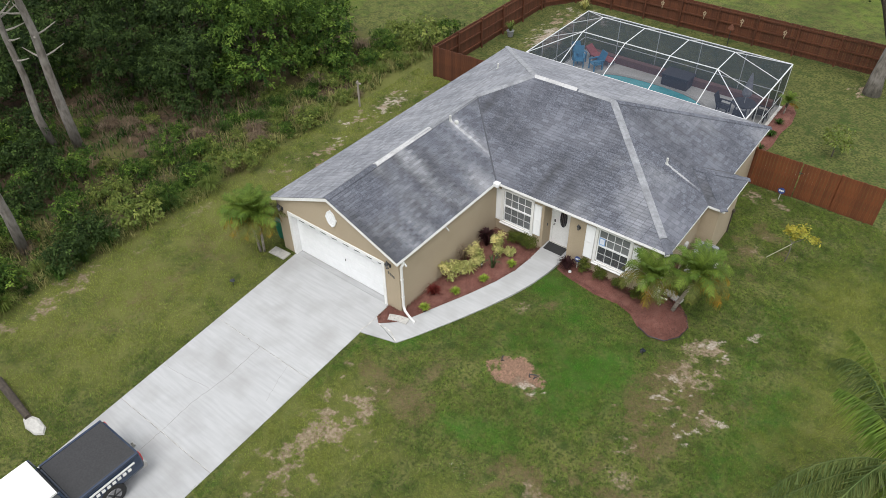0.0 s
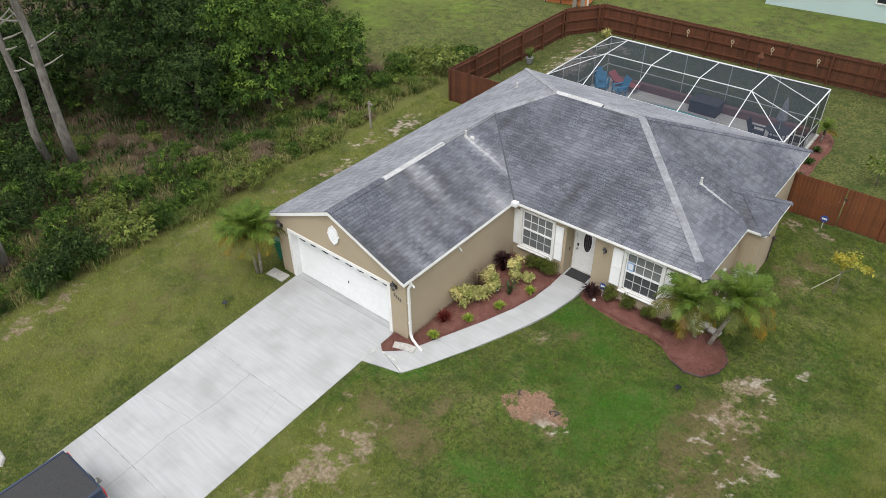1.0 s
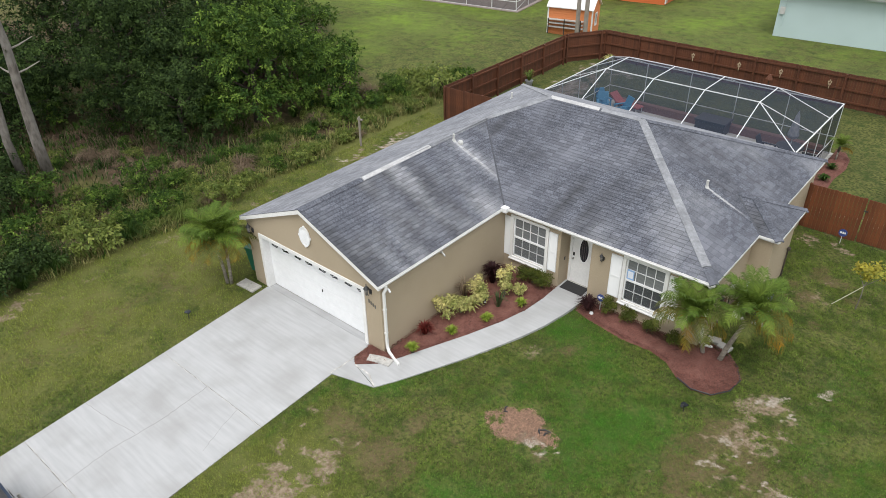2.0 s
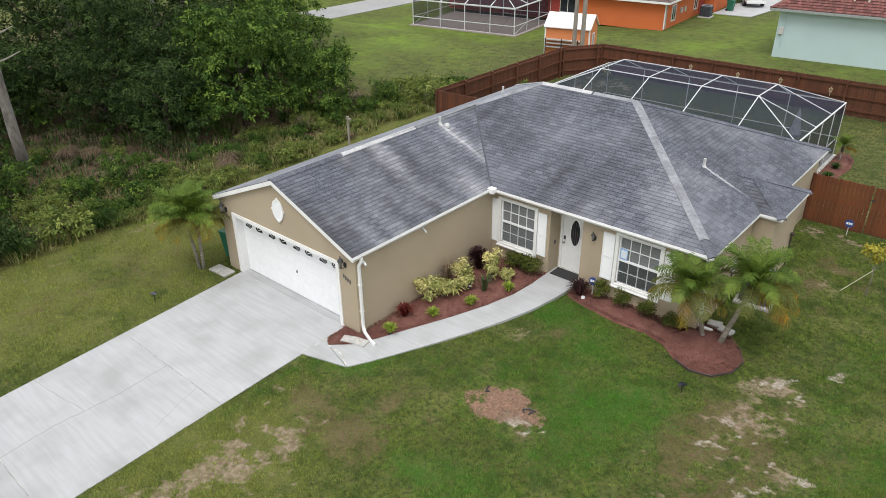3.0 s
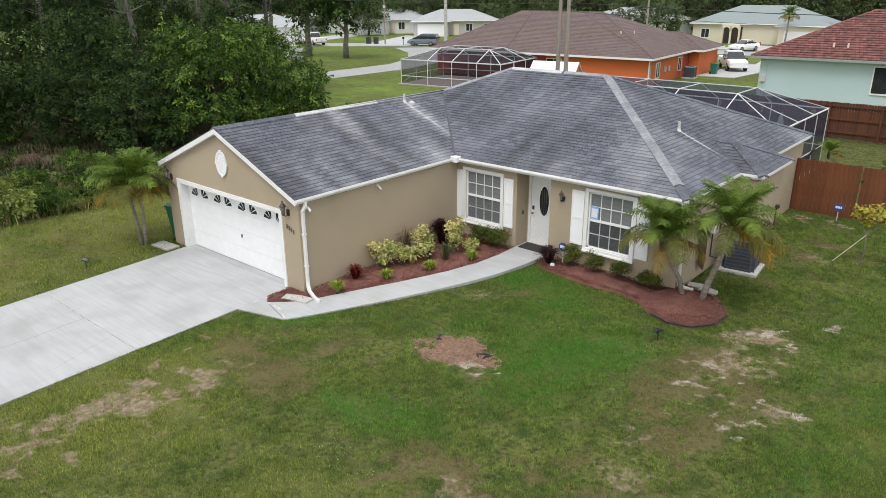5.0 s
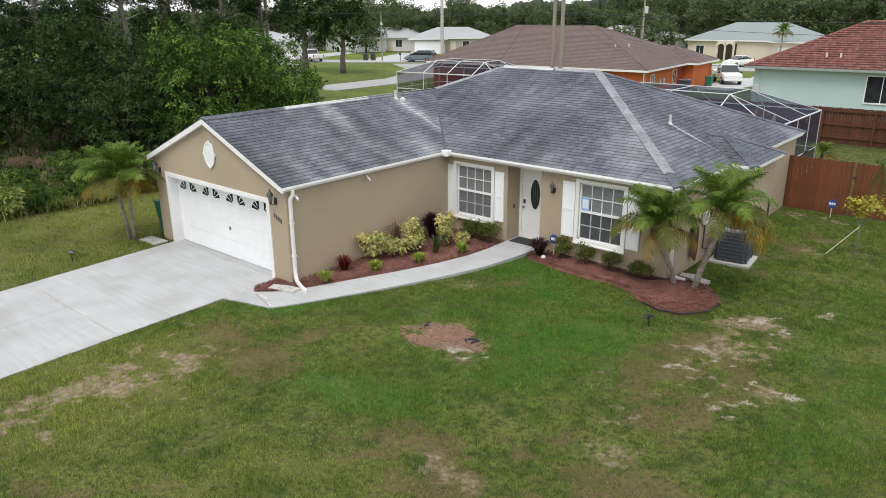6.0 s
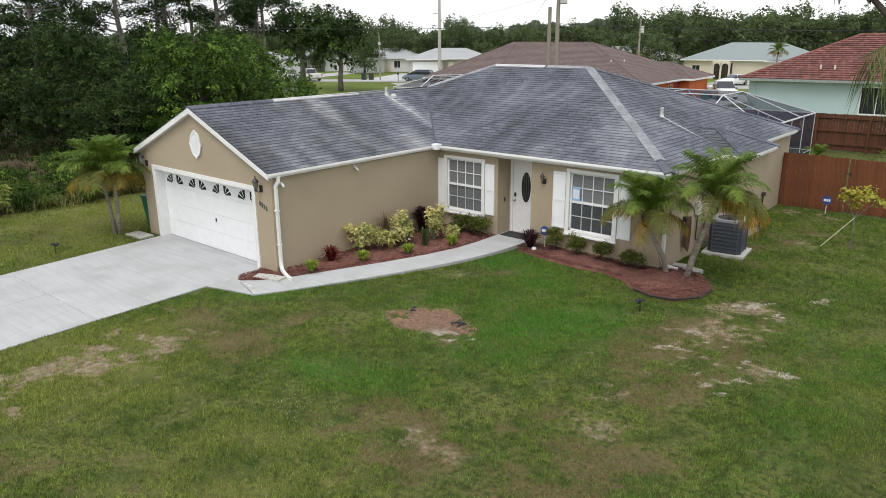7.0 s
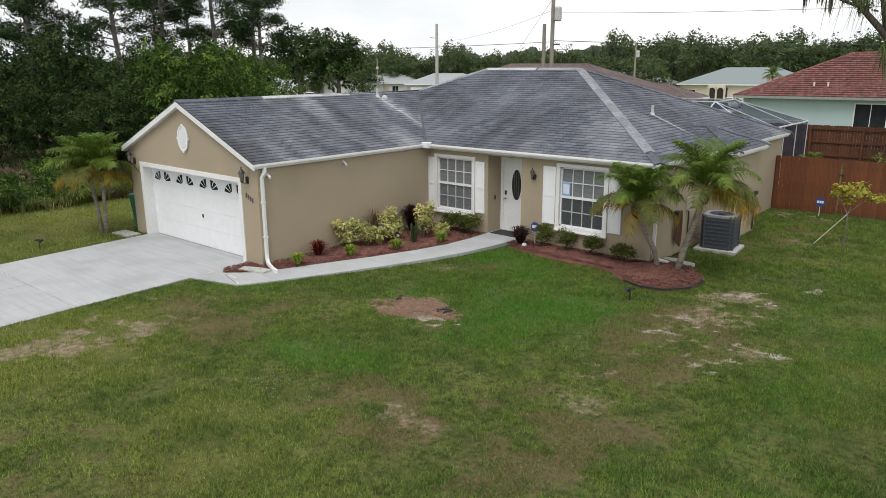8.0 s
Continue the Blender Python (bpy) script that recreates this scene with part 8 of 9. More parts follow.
# poles and cables
WOODPOLE = surf("weathered_pole", (0.30, 0.27, 0.23), (0.22, 0.195, 0.165), 8, rough=0.95, stretch=(1, 1, 0.2))
p1 = thing("utility_pole", (-13.1, 33.0, -0.2), 0, "short weathered wooden utility pole behind the fence", "utility pole", "utility poles")
part("shaft", Shape().tube([(0, 0, -0.3), (0, 0, 7.8)], [0.16, 0.12], 9), WOODPOLE, p1)
p2 = thing("utility_pole", (-12.45, 33.0, -0.2), 0, "tall wooden utility pole with a grey transformer", "utility pole", "utility poles")
part("shaft", Shape().tube([(0, 0, -0.3), (0, 0, 11.0)], [0.165, 0.12], 9), WOODPOLE, p2)
part("transformer", Shape().lathe([(0.2, 0), (0.24, 0.05), (0.24, 0.85), (0.18, 0.92)], 12, (0.4, 0, 7.95)), VENT, p2, "grey transformer can")
part("bracket", Shape().beam((0, 0, 6.45), (0.6, 0, 6.45), 0.08).beam((0, 0, 8.3), (0.3, 0, 8.3), 0.06), BLACK, p2)
p3 = thing("utility_pole", (-56.6, 72.0, FAR_BASE), 0, "tall pale concrete pole with steps", "utility pole", "utility poles")
part("shaft", Shape().tube([(0, 0, -0.3), (0, 0, 12.0)], [0.28, 0.2], 8), CEMENT, p3)
for z in (6.6, 8.3, 10.0):
    part("peg", Shape().beam((0, 0, z), (-0.9, -0.4, z + 0.1), 0.06), BLACK, p3)
p4 = thing("utility_pole", (-71.6, 74.4, FAR_BASE), 0, "thin grey street pole", "utility pole", "utility poles")
part("shaft", Shape().tube([(0, 0, -0.3), (0, 0, 7.6)], [0.13, 0.08], 7), WOODPOLE, p4)
part("lamp_head", Shape().box(-0.15, 0.15, -0.15, 0.15, 5.6, 6.0), VENT, p4)
p5 = thing("utility_pole", (-35.1, 92.7, FAR_BASE), 0, "distant wooden pole with a transformer", "utility pole", "utility poles")
part("shaft", Shape().tube([(0, 0, -0.3), (0, 0, 9.2)], [0.17, 0.12], 7), WOODPOLE, p5)
part("transformer", Shape().lathe([(0.2, 0), (0.26, 0.05), (0.26, 0.9), (0.18, 1.0)], 10, (0.35, 0, 7.2)), VENT, p5)


def cable(a, b, sag, r=0.014):
    a, b = Vector(a), Vector(b)
    pts = [a.lerp(b, k / 14) - Vector((0, 0, sag * 4 * (k / 14) * (1 - k / 14))) for k in range(15)]
    return Shape().tube(pts, r, 5)


for a, b, sag, r in (((-12.5, 33.0, 6.5), (45, 38.5, 7.0), 0.9, 0.022), ((-12.5, 33.0, 6.42), (-70, 40, 7.5), 0.5, 0.018), ((-12.5, 33.0, 8.3), (45, 37.5, 9.4), 1.0, 0.012), ((-12.0, 33.0, 8.6), (-56.6, 72.0, 8.4), 0.6, 0.01), ((-12.5, 33.0, 5.95), (45, 40, 6.2), 1.0, 0.012), ((-12.5, 33.0, 9.2), (-21.5, 35.2, 0.2), 0.0, 0.010), ((-14.6, 50.5, 1.9), (-12.5, 33.0, 6.6), 0.25, 0.01)):
    solo("overhead_cable", cable(a, b, sag, r), BLACK, "thin black overhead cable between poles", "cable", "overhead cables")
lp = thing("fence_post", (-11.9, 10.6, 0), 0, "grey pipe post with a cap at the lot edge", "post")
part("shaft", Shape().tube([(0, 0, -0.2), (0, 0, 1.5)], 0.06, 8), WOODPOLE, lp)
part("bracket", Shape().box(-0.1, 0.22, -0.04, 0.04, 1.35, 1.42), WOODPOLE, lp)

# small yard things of the orange house
def ac_unit(at, turn, size, h, label, group="air conditioners"):
    u = thing("air_conditioner", at, turn, label, "air conditioner", group)
    q = size / 2
    part("pad", Shape().box(-q - 0.12, q + 0.12, -q - 0.12, q + 0.12, -0.05, 0.07), CEMENT, u, bevel=0.01)
    s = Shape()
    c = q * 0.22
    o = [(-q + c, -q), (q - c, -q), (q, -q + c), (q, q - c), (q - c, q), (-q + c, q), (-q, q - c), (-q, -q + c)]
    coil = surf("dark_grey_coil", (0.085, 0.095, 0.115), (0.055, 0.063, 0.078), 30, rough=0.5, metal=0.3, stretch=(8, 8, 1))
    part("coil_body", s.prism([(x * 0.97, y * 0.97) for x, y in o], 0.07, h - 0.04), coil, u)
    guard = surf("grey_steel_guard", (0.09, 0.10, 0.12), (0.07, 0.08, 0.10), 9, rough=0.45, metal=0.3)
    for k in range(8):
        z = 0.12 + k * (h - 0.26) / 7
        ring = Shape()
        for (xa, ya), (xb, yb) in zip(o, o[1:] + o[:1]):
            ring.beam((xa, ya, z), (xb, yb, z), 0.018, 0.014)
        part("guard_wire", ring, guard, u)
    for x, y in o:
        part("corner_rail", Shape().beam((x, y, 0.07), (x, y, h), 0.03), guard, u)
    lid = Shape()
    n = 24
    inner = [(q * 0.76 * math.cos(2 * math.pi * k / n), q * 0.76 * math.sin(2 * math.pi * k / n)) for k in range(n)]
    outer = []
    for k in range(n):
        a = 2 * math.pi * k / n
        f = q / max(abs(math.cos(a)), abs(math.sin(a)), (abs(math.cos(a)) + abs(math.sin(a))) / (2 - 0.22))
        outer.append((f * math.cos(a), f * math.sin(a)))
    lid.add([(x, y, h) for x, y in inner] + [(x, y, h) for x, y in outer] + [(x, y, h - 0.06) for x, y in outer] + [(x, y, h - 0.06) for x, y in inner],
            [f for k in range(n) for f in ((k, n + k, n + (k + 1) % n, (k + 1) % n), (n + k, 2 * n + k, 2 * n + (k + 1) % n, n + (k + 1) % n), (3 * n + k, k, (k + 1) % n, 3 * n + (k + 1) % n))])
    part("top_cover", lid, surf("grey_cover", (0.26, 0.27, 0.29), (0.22, 0.23, 0.25), 8, rough=0.5), u)
    part("fan_well", Shape().lathe([(q * 0.75, h - 0.20), (q * 0.75, h - 0.19)], 20), BLACK, u)
    for k in range(4):
        a = k * math.pi / 2 + 0.4
        part("fan_blade", Shape().add([(0.05 * math.cos(a), 0.05 * math.sin(a), h - 0.10), (q * 0.7 * math.cos(a), q * 0.7 * math.sin(a), h - 0.12), (q * 0.7 * math.cos(a + 0.7), q * 0.7 * math.sin(a + 0.7), h - 0.07), (0.05 * math.cos(a + 1), 0.05 * math.sin(a + 1), h - 0.08)], [(0, 1, 2, 3)]), STEEL, u)
    for rr_ in (0.25, 0.42, 0.60, 0.74):
        g = Shape()
        for k in range(n):
            a, b = 2 * math.pi * k / n, 2 * math.pi * (k + 1) / n
            g.beam((q * rr_ * math.cos(a), q * rr_ * math.sin(a), h - 0.012), (q * rr_ * math.cos(b), q * rr_ * math.sin(b), h - 0.012), 0.008)
        part("grille_ring", g, guard, u)
    part("motor_cap", Shape().lathe([(0.09, h - 0.05), (0.09, h + 0.0), (0.04, h + 0.02)], 12), BLACK, u)
    return u


ac_unit((8.02, 9.12, 0.0), 6, 0.84, 0.98, "dark grey air conditioner unit on a concrete pad")
ac_unit((-13.85, 58.2, BASE), 5, 0.95, 1.05, "dark air conditioner beside the orange house")


def wheelie_bin(at, turn, label):
    b = thing("wheeled_bin", at, turn, label, "rubbish bin", "rubbish bins")
    G = surf("dark_green_plastic", (0.012, 0.115, 0.07), (0.018, 0.14, 0.085), 6, rough=0.45)
    part("body", Shape().add([(-0.24, -0.26, 0.04), (0.24, -0.26, 0.04), (0.24, 0.24, 0.04), (-0.24, 0.24, 0.04), (-0.31, -0.36, 1.0), (0.31, -0.36, 1.0), (0.31, 0.32, 1.0), (-0.31, 0.32, 1.0)], [(3, 2, 1, 0), (4, 5, 6, 7), (0, 1, 5, 4), (1, 2, 6, 5), (2, 3, 7, 6), (3, 0, 4, 7)]), G, b, bevel=0.02)
    part("lid", Shape().box(-0.33, 0.33, -0.39, 0.36, 1.0, 1.06), G, b, bevel=0.02)
    part("handle", Shape().tube([(-0.25, 0.42, 0.98), (0.25, 0.42, 0.98)], 0.02, 6), G, b)
    for sx in (-0.26, 0.26):
        part("wheel", Shape().tube([(sx - 0.03, 0.26, 0.13), (sx + 0.03, 0.26, 0.13)], 0.13, 12), TYRE, b)


wheelie_bin((-6.78, 0.55, 0), 15, "dark green wheeled bin beside the garage")
wheelie_bin((-13.2, 62.6, BASE), 90, "green wheeled bin beside the orange house")
for x, y in ((-74.2, 73.2), (-73.2, 73.9)):
    solo("street_bin", Shape().box(-0.35, 0.35, -0.35, 0.35, 0, 1.1), BLACK, "dark bin standing by the far street", "rubbish bin", "street bins", bevel=0.04, at=pose(x, y, FAR_BASE, 0, 0, 30))
mb = thing("mailbox", (-67.7, 74.6, FAR_BASE), 30, "dark mailbox on a post by the street", "mailbox")
part("post", Shape().beam((0, 0, 0), (0, 0, 1.0), 0.1), WOODPOLE, mb)
part("box", Shape().box(-0.14, 0.14, -0.28, 0.28, 1.0, 1.3), BLACK, mb, bevel=0.04)

# far trees
FT = "far trees"
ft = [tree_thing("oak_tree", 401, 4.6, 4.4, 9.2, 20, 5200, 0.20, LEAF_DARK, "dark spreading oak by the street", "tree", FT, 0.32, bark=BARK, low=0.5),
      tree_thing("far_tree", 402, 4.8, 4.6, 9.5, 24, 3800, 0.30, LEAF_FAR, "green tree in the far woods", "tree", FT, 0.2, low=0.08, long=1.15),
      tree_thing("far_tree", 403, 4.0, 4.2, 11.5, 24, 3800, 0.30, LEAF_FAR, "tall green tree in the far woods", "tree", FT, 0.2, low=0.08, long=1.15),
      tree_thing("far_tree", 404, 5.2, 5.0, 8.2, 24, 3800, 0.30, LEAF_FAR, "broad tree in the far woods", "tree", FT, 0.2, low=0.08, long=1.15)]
pl = [(0, -58.8, 54.4, 0, 1.15), (0, -65.0, 53.2, 100, 1.12), (3, -38.0, 103.0, 0, 0.95), (3, -43.0, 101.0, 40, 0.85), (1, -30, 132, 10, 0.9), (2, -84, 122, 30, 0.9)]
ra = random.Random(44)
for row, dist in enumerate((150, 160, 171)):
    for k in range(36):
        deg = -64 + (k + 0.33 * row) * 2.42 + ra.uniform(-0.8, 0.8)
        a, d = radians(deg), dist + ra.uniform(-6, 6)
        tall = 1.08 + 0.36 * max(0.0, min(1.0, (deg + 38) / 15))
        pl.append((ra.choice((1, 1, 2, 3)), 14 + d * math.sin(a), -10 + d * math.cos(a), ra.uniform(0, 360), ra.uniform(0.72, 1.08) * tall * (1.0 + 0.05 * row)))
spread_copies(ft, pl)
wv, wq, wn_cols = [], [], 1100
for k in range(wn_cols):
    f = 110 * k / (wn_cols - 1)
    a = radians(-75 + f)
    d = 178 + 4 * math.sin(k * 0.33) + 3 * math.sin(k * 0.87)
    top = 7.0 + 2.3 * max(0.0, min(1.0, (f - 34) / 14)) + 0.6 * math.sin(k * 0.11) + 0.4 * math.sin(k * 0.41 + 1) + ra.uniform(-0.25, 0.25)
    for z, o in ((-0.3, 0), (top * 0.5, -2.5), (top * 0.85, ra.uniform(-2, 0)), (top, 2)):
        wv.append((14 + (d + o) * math.sin(a), -10 + (d + o) * math.cos(a), z))
for k in range(wn_cols - 1):
    for j in range(3):
        wq.append((4 * k + j, 4 * k + j + 1, 4 * k + j + 5, 4 * k + j + 4))
solo("far_woods", np_mesh("far_woods", np.array(wv), np.array(wq)), surf("far_wood_foliage", (0.042, 0.066, 0.028), (0.050, 0.074, 0.032), 0.5, (0.02, 0.032, 0.016), 0.3, 0.8, 0.9, bump=1.0, bscale=1.2), "distant green woods behind the houses", "woods", kind="stuff")
bush_f = tree_thing("garden_bush", 410, 0.9, 0.9, 1.1, 6, 700, 0.10, LEAF_LIME, "small green bush by the far street", "shrub", FT, 0.03)
bush_f.matrix_basis = pose(-71.0, 58.0, FAR_BASE)
palm((-19.0, 105.0, FAR_BASE), [[(0, 0, -0.1), (0.1, 0, 2.2), (0.15, 0, 4.3)]], 0.12, 16, 9, "tall palm before the cream house", 1.9, 4, 0.45, 0.04)

# ---- small things near the house ----
SIGN_BLUE = surf("blue_sign_enamel", (0.03, 0.055, 0.20), (0.04, 0.07, 0.24), 6, rough=0.35)


def yard_sign(x, y, z, label, h=0.62, r=0.16):
    s = thing("yard_sign", (x, y, z), 0, label, "sign", "yard signs")
    part("stake", Shape().beam((0, 0.012, -0.1), (0, 0.012, h), 0.025, 0.02), VENT, s)
    octo = [(r * math.cos(a), h + r * math.sin(a)) for a in [radians(22.5 + 45 * k) for k in range(8)]]
    vs = [(px, py, pz) for py in (-0.008, 0.006) for px, pz in octo]
    part("plate", Shape().add(vs, [tuple(range(8)), tuple(reversed(range(8, 16)))] + [(k, 8 + k, 8 + (k + 1) % 8, (k + 1) % 8) for k in range(8)]), SIGN_BLUE, s)
    part("emblem", Shape().box(-r * 0.62, -r * 0.2, -0.013, -0.008, h - 0.035, h + 0.045).box(-r * 0.12, r * 0.25, -0.013, -0.008, h - 0.035, h + 0.045).box(r * 0.33, r * 0.62, -0.013, -0.008, h - 0.035, h + 0.045), VINYL, s, "white emblem blocks")
    return s


yard_sign(8.98, 15.6, 0.0, "blue octagonal security sign on a stake by the fence", 0.46)
yard_sign(4.08, 6.02, 0.08, "blue octagonal security sign in the mulch bed", 0.50, 0.14)


def solar_spot(x, y, turn):
    s = thing("solar_spotlight", (x, y, 0), turn, "small black solar spotlight staked in the lawn", "garden light", "solar spotlights")
    part("stake", Shape().tube([(0, 0, -0.1), (0, 0, 0.22)], 0.014, 6), BLACK, s)
    part("panel", Shape().beam((-0.09, 0, 0.27), (0.09, 0, 0.25), 0.13, 0.02), GLASS, s)
    part("lamp_head", Shape().tube([(0, 0.02, 0.21), (0, 0.11, 0.26)], [0.035, 0.05], 8), BLACK, s)


solar_spot(8.15, 3.5, 160)
solar_spot(-6.25, -2.85, 30)
pl_ = thing("path_light", (1.02, 3.78, 0.08), 0, "small black path light in the mulch", "garden light", "path lights")
part("stake", Shape().tube([(0, 0, -0.05), (0, 0, 0.25)], 0.012, 6), BLACK, pl_)
part("hood", Shape().lathe([(0.06, 0), (0.075, 0.02), (0.02, 0.06)], 8, (0, 0, 0.25)), BLACK, pl_)
part("lens", Shape().tube([(0, 0, 0.18), (0, 0, 0.25)], 0.035, 8), CLEAR_LAMP, pl_)
solo("white_stone", Shape().lathe([(0.02, 0), (0.07, 0.02), (0.06, 0.07), (0.02, 0.09)], 8), VINYL, "small white stone in the mulch bed", "stone", at=pose(3.98, 5.66, 0.09))
# hose reel and pipes on the side wall
hose = thing("garden_hose", (7.34, 7.6, 0), 0, "brown coiled garden hose hanging on the side wall", "garden hose")
HOSE = surf("brown_hose", (0.14, 0.075, 0.04), (0.10, 0.05, 0.03), 9, rough=0.6)
for k in range(6):
    part("coil", Shape().tube([(0.06 + 0.012 * k, 0.09 * math.sin(a) + 0.025 * k, 0.72 + (0.34 + 0.03 * k) * math.cos(a)) for a in [2 * math.pi * j / 16 for j in range(17)]], 0.014, 5), HOSE, hose)
part("hanger", Shape().box(0.0, 0.10, -0.08, 0.08, 1.08, 1.2), BLACK, hose)
tap = thing("service_pipes", (7.33, 8.45, 0), 0, "air conditioner pipes and box on the side wall", "pipes")
part("disconnect_box", Shape().box(0, 0.1, -0.12, 0.12, 1.1, 1.45), VENT, tap, bevel=0.01)
part("pipe", Shape().tube([(0.04, 0, 1.1), (0.04, 0.0, 0.4), (0.3, 0.25, 0.3)], 0.02, 6), BLACK, tap)
conduit = thing("conduit_pipe", (7.97, 11.9, 0), 0, "dark conduit pipe on the side wall", "pipe")
part("pipe", Shape().tube([(0.03, 0, 0.05), (0.03, 0, 1.15)], 0.03, 6), DARK_BARK, conduit)
part("cap", Shape().box(0, 0.1, -0.06, 0.06, 1.12, 1.22), DARK_BARK, conduit)
# stump scar: needles, charred sticks
for k, (x, y, t, ln) in enumerate(((5.62, 0.42, 20, 0.15), (5.70, 0.34, 70, 0.08), (4.30, 0.45, 100, 0.09), (4.38, 0.32, 30, 0.06), (5.5, 0.32, 130, 0.09))):
    solo("charred_stick", Shape().tube([(-ln, 0, 0.02), (0, 0.02, 0.045), (ln, 0, 0.03)], [0.02, 0.026, 0.014], 6), BLACK, "charred stick on the bare round patch", "stick", "charred sticks", at=pose(x, y, 0.0, 0, 0, t))
r_ = np.random.default_rng(88)
n_ = 5200
a_, q_ = r_.uniform(0, 6.283, n_), np.sqrt(r_.random(n_)) * 1.02
nx_, ny_ = 5.05 + 1.1 * q_ * np.cos(a_), 0.14 + 0.76 * q_ * np.sin(a_)
keep_ = (scar_at(nx_, ny_) > r_.uniform(0.0, 0.5, n_)) & ~((nx_ > 5.1) & (ny_ < 0.10 + 0.25 * (waves(nx_, ny_, 0.3, 77) - 0.5)) & (r_.random(n_) < 0.85))
nx_, ny_ = nx_[keep_], ny_[keep_]
m_ = len(nx_)
t_, l_ = r_.uniform(0, 6.283, m_), r_.uniform(0.03, 0.08, m_)
base_ = np.stack([nx_, ny_, height_at(nx_, ny_) + r_.uniform(0.004, 0.03, m_)], -1)
dir_ = np.stack([np.cos(t_) * l_, np.sin(t_) * l_, r_.uniform(-0.008, 0.008, m_)], -1)
sid_ = np.stack([-np.sin(t_) * 0.004, np.cos(t_) * 0.004, 0 * t_], -1)
NEEDLE = surf("dry_pine_needles", (0.33, 0.20, 0.135), (0.21, 0.125, 0.085), 12, rough=0.9, pieces=0.4)
solo("pine_needles", np_mesh("pine_needles", np.stack([base_ - dir_ - sid_, base_ + dir_ - sid_, base_ + dir_ + sid_, base_ - dir_ + sid_], 1).reshape(-1, 3), np.arange(4 * m_).reshape(-1, 4)), NEEDLE, "reddish dry needles on the round bare patch", "needles", kind="stuff")

# the work truck on the drive
truck, half_w = car((-2.62, -12.75), 180, "pickup", NAVY, "dark blue pickup with white cabin roof on the driveway", CARWHITE)
part("bed_cover", Shape().box(-0.9, 0.9, -2.78, -0.82, 1.17, 1.215), BLACK, truck, "black folding bed cover", bevel=0.01)
for sx in (-0.935, 0.935):
    part("bed_rail", Shape().box(sx - 0.035, sx + 0.035, -2.8, -0.8, 1.15, 1.225), NAVY, truck)
part("side_stripe", Shape().box(-1.012, -1.0, -2.6, -0.9, 0.98, 1.06), CARWHITE, truck, "white lettering bars on the flank")
for k in range(9):
    part("lettering_bar", Shape().box(-1.015, -1.001, -2.45 + k * 0.17, -2.34 + k * 0.17, 0.82, 0.93), CARWHITE, truck)
part("door_panel", Shape().box(-1.014, -1.0, 0.0, 0.9, 0.6, 1.1), surf("yellow_wrap", (0.6, 0.36, 0.03), (0.55, 0.33, 0.03), 6, rough=0.3), truck, "yellow wrap panel")
part("tow_hitch", Shape().box(-0.06, 0.06, -3.1, -2.85, 0.42, 0.52).lathe([(0.03, 0), (0.045, 0.05), (0.03, 0.1)], 8, (0, -3.05, 0.52)), STEEL, truck)
# fallen log and bag on the verge
solo("fallen_trunk", Shape().tube([(-8.9, -10.9, 0.16), (-7.6, -11.0, 0.15), (-6.6, -11.08, 0.12)], [0.14, 0.13, 0.11], 9), DARK_BARK, "dark fallen trunk on the grass", "log")
solo("pale_rock", Shape().lathe([(0.1, 0), (0.40, 0.03), (0.36, 0.12), (0.22, 0.19), (0.06, 0.17)], 7), CEMENT, "pale rough stone at the end of the log", "stone", at=pose(-6.25, -11.1, -0.02) @ Matrix.Diagonal((1.5, 0.62, 0.7, 1)))

# white clover heads in the grass
rc = np.random.default_rng(97)
cx_, cy_ = 6.1 + rc.normal(0, 0.5, 48), -4.0 + rc.normal(0, 0.2, 48)
cz_ = height_at(cx_, cy_) + 0.045
cs_ = rc.uniform(0.004, 0.008, 48)
top_ = np.stack([cx_, cy_, cz_ + cs_], -1)
ring_ = [top_ + np.stack([cs_ * math.cos(a), cs_ * math.sin(a), -cs_ * 0.9], -1) for a in (0.0, 1.571, 3.142, 4.712)]
i5 = 5 * np.arange(48)[:, None]
solo("clover_flowers", np_mesh("clover_flowers", np.stack([top_] + ring_, 1).reshape(-1, 3), np.concatenate([i5 + [0, 1, 2], i5 + [0, 2, 3], i5 + [0, 3, 4], i5 + [0, 4, 1]], 0)), surf("white_petals", (0.75, 0.75, 0.68), (0.6, 0.6, 0.52), 40, rough=0.8), "small white clover heads scattered in the lawn", "flowers", kind="stuff")

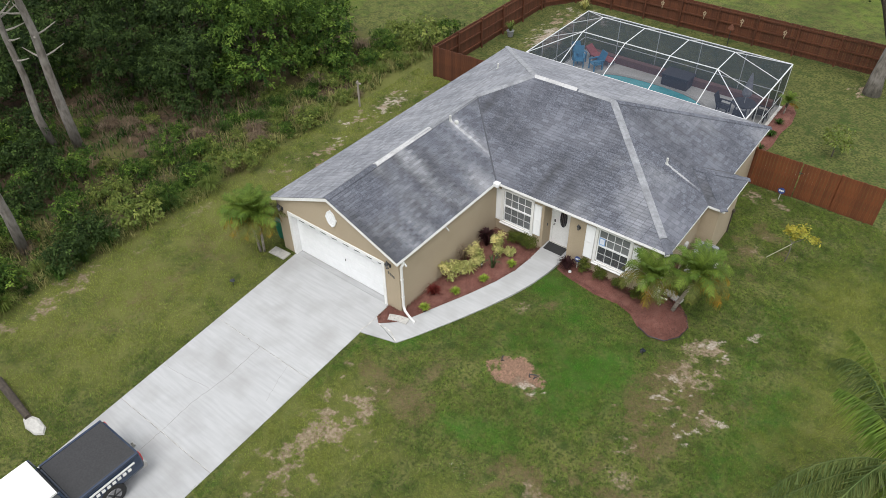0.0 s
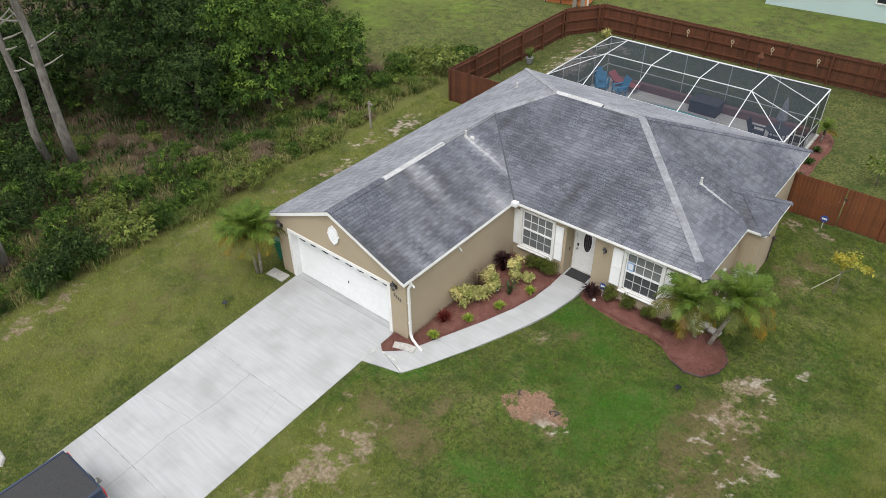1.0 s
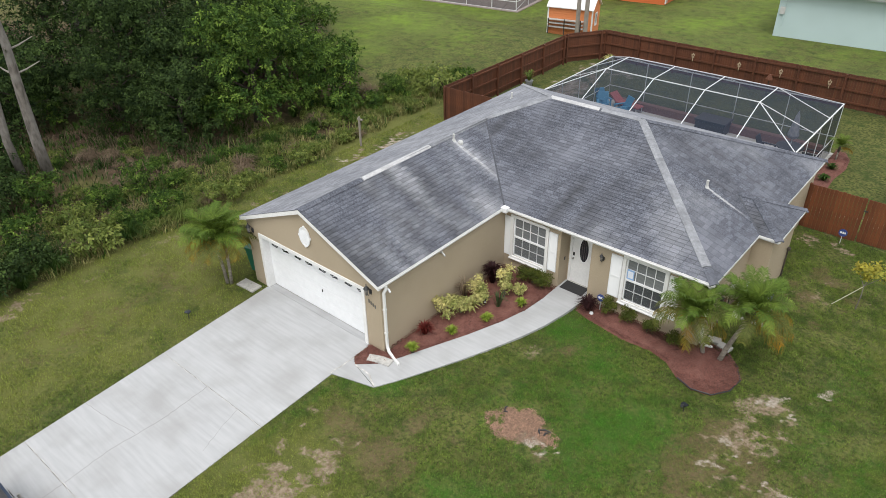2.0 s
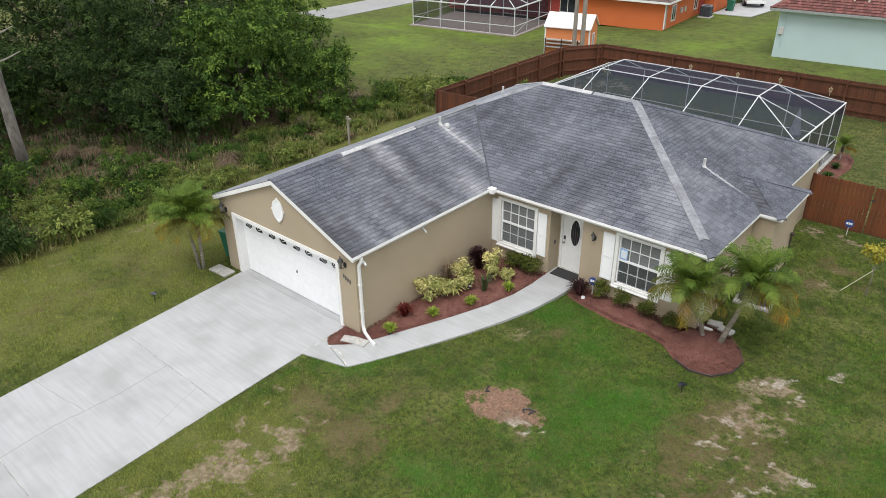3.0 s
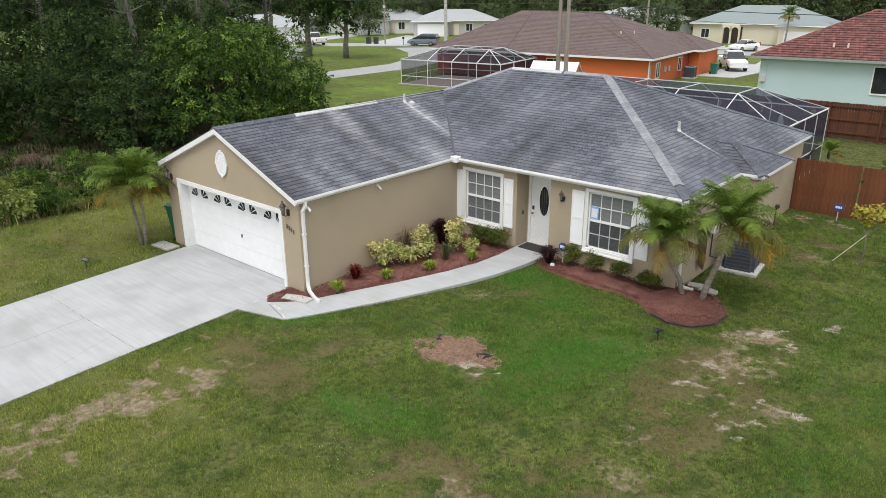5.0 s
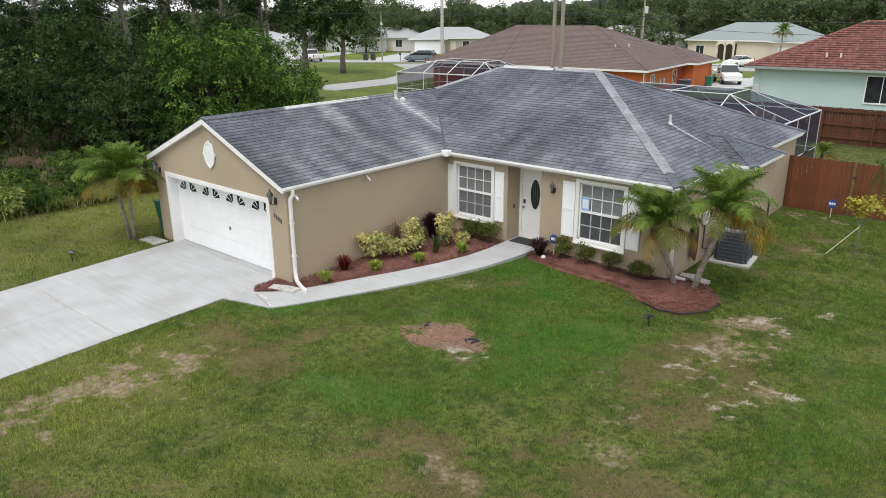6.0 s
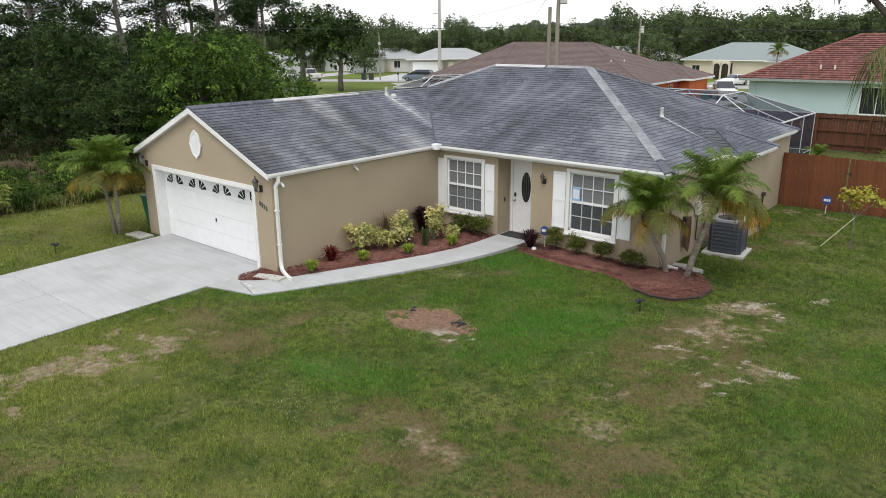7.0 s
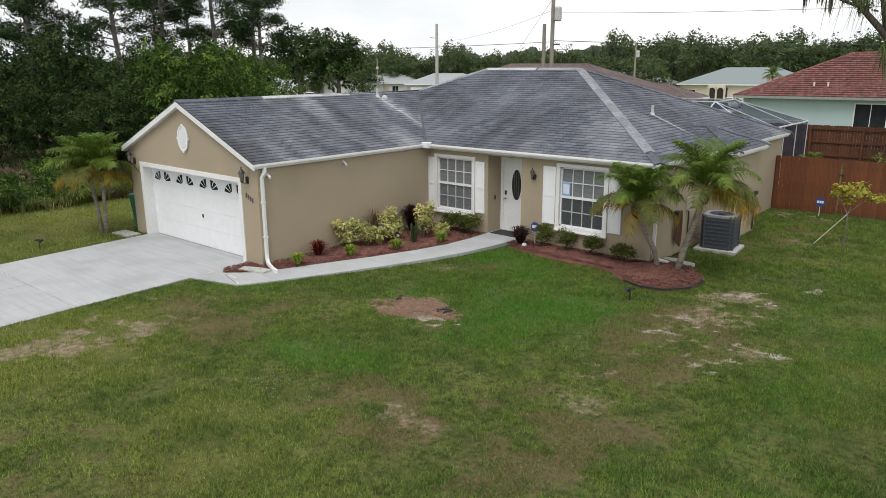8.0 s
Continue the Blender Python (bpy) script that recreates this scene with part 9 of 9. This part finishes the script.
# ---- single shingle tabs near the garage eave ----
for c, nrm, key, seed in single_tabs:
    s = Shape()
    add_tab(s, c, nrm)
    me = s.mesh("shingle")
    store_layers(me, *slope_layers(key, seed, s.v))
    part("shingle", me, SHINGLE, roof)

# ---- grass blades over the near lawn ----
def blade_field(x0, x1, y0, y1, count, seed, size):
    r = np.random.default_rng(seed)
    x, y = r.uniform(x0, x1, count), r.uniform(y0, y1, count)
    ok = np.ones(count, bool)
    for outline in (DRIVE, PATH_AREA, BED_A, BED_B, BED_C, HOUSE_AREA):
        ok &= ~inside(x, y, outline)
    ok &= r.random(count) > np.clip(bare_at(x, y) * 1.15 + pale_at(x, y) * 1.0 + scar_at(x, y) * 1.3, 0, 0.985)
    ok &= r.random(count) < np.clip(0.25 + 2.2 * (waves(x, y, 0.55, 43) - 0.30), 0.12, 1)
    x, y = x[ok], y[ok]
    n = len(x)
    z = height_at(x, y) - 0.005
    a, lean = r.uniform(0, 2 * np.pi, n), r.uniform(0.1, 1.0, n)
    h = size * r.uniform(0.5, 1.25, n) * (1 - 0.35 * dry_at(x, y)) * (0.55 + 0.95 * waves(x, y, 0.35, 41))
    w = size * 0.12 * r.uniform(0.7, 1.3, n)
    dx, dy = np.cos(a), np.sin(a)
    base = np.stack([x, y, z], -1)
    side = np.stack([-dy * w, dx * w, 0 * w], -1)
    tip = base + np.stack([dx * h * lean, dy * h * lean, h * (1.05 - 0.45 * lean)], -1)
    v = np.stack([base - side, base + side, tip], 1).reshape(-1, 3)
    me = np_mesh("grass_blades", v, np.arange(3 * n).reshape(-1, 3))
    lawn_layers(me, v[:, 0], v[:, 1])
    return me


solo("lawn_grass", blade_field(-0.9, 15.5, -9.5, 6.3, 680000, 51, 0.065), BLADE, "mown green lawn grass with dry spots", "grass", kind="stuff")
solo("lawn_grass", blade_field(-12.2, -4.2, -13, 16, 210000, 52, 0.085), BLADE, "yellow-green mown grass beside the driveway", "grass", kind="stuff")
solo("lawn_grass", blade_field(7.35, 15.5, 6.3, 16.0, 180000, 53, 0.075), BLADE, "green grass of the side yard", "grass", kind="stuff")
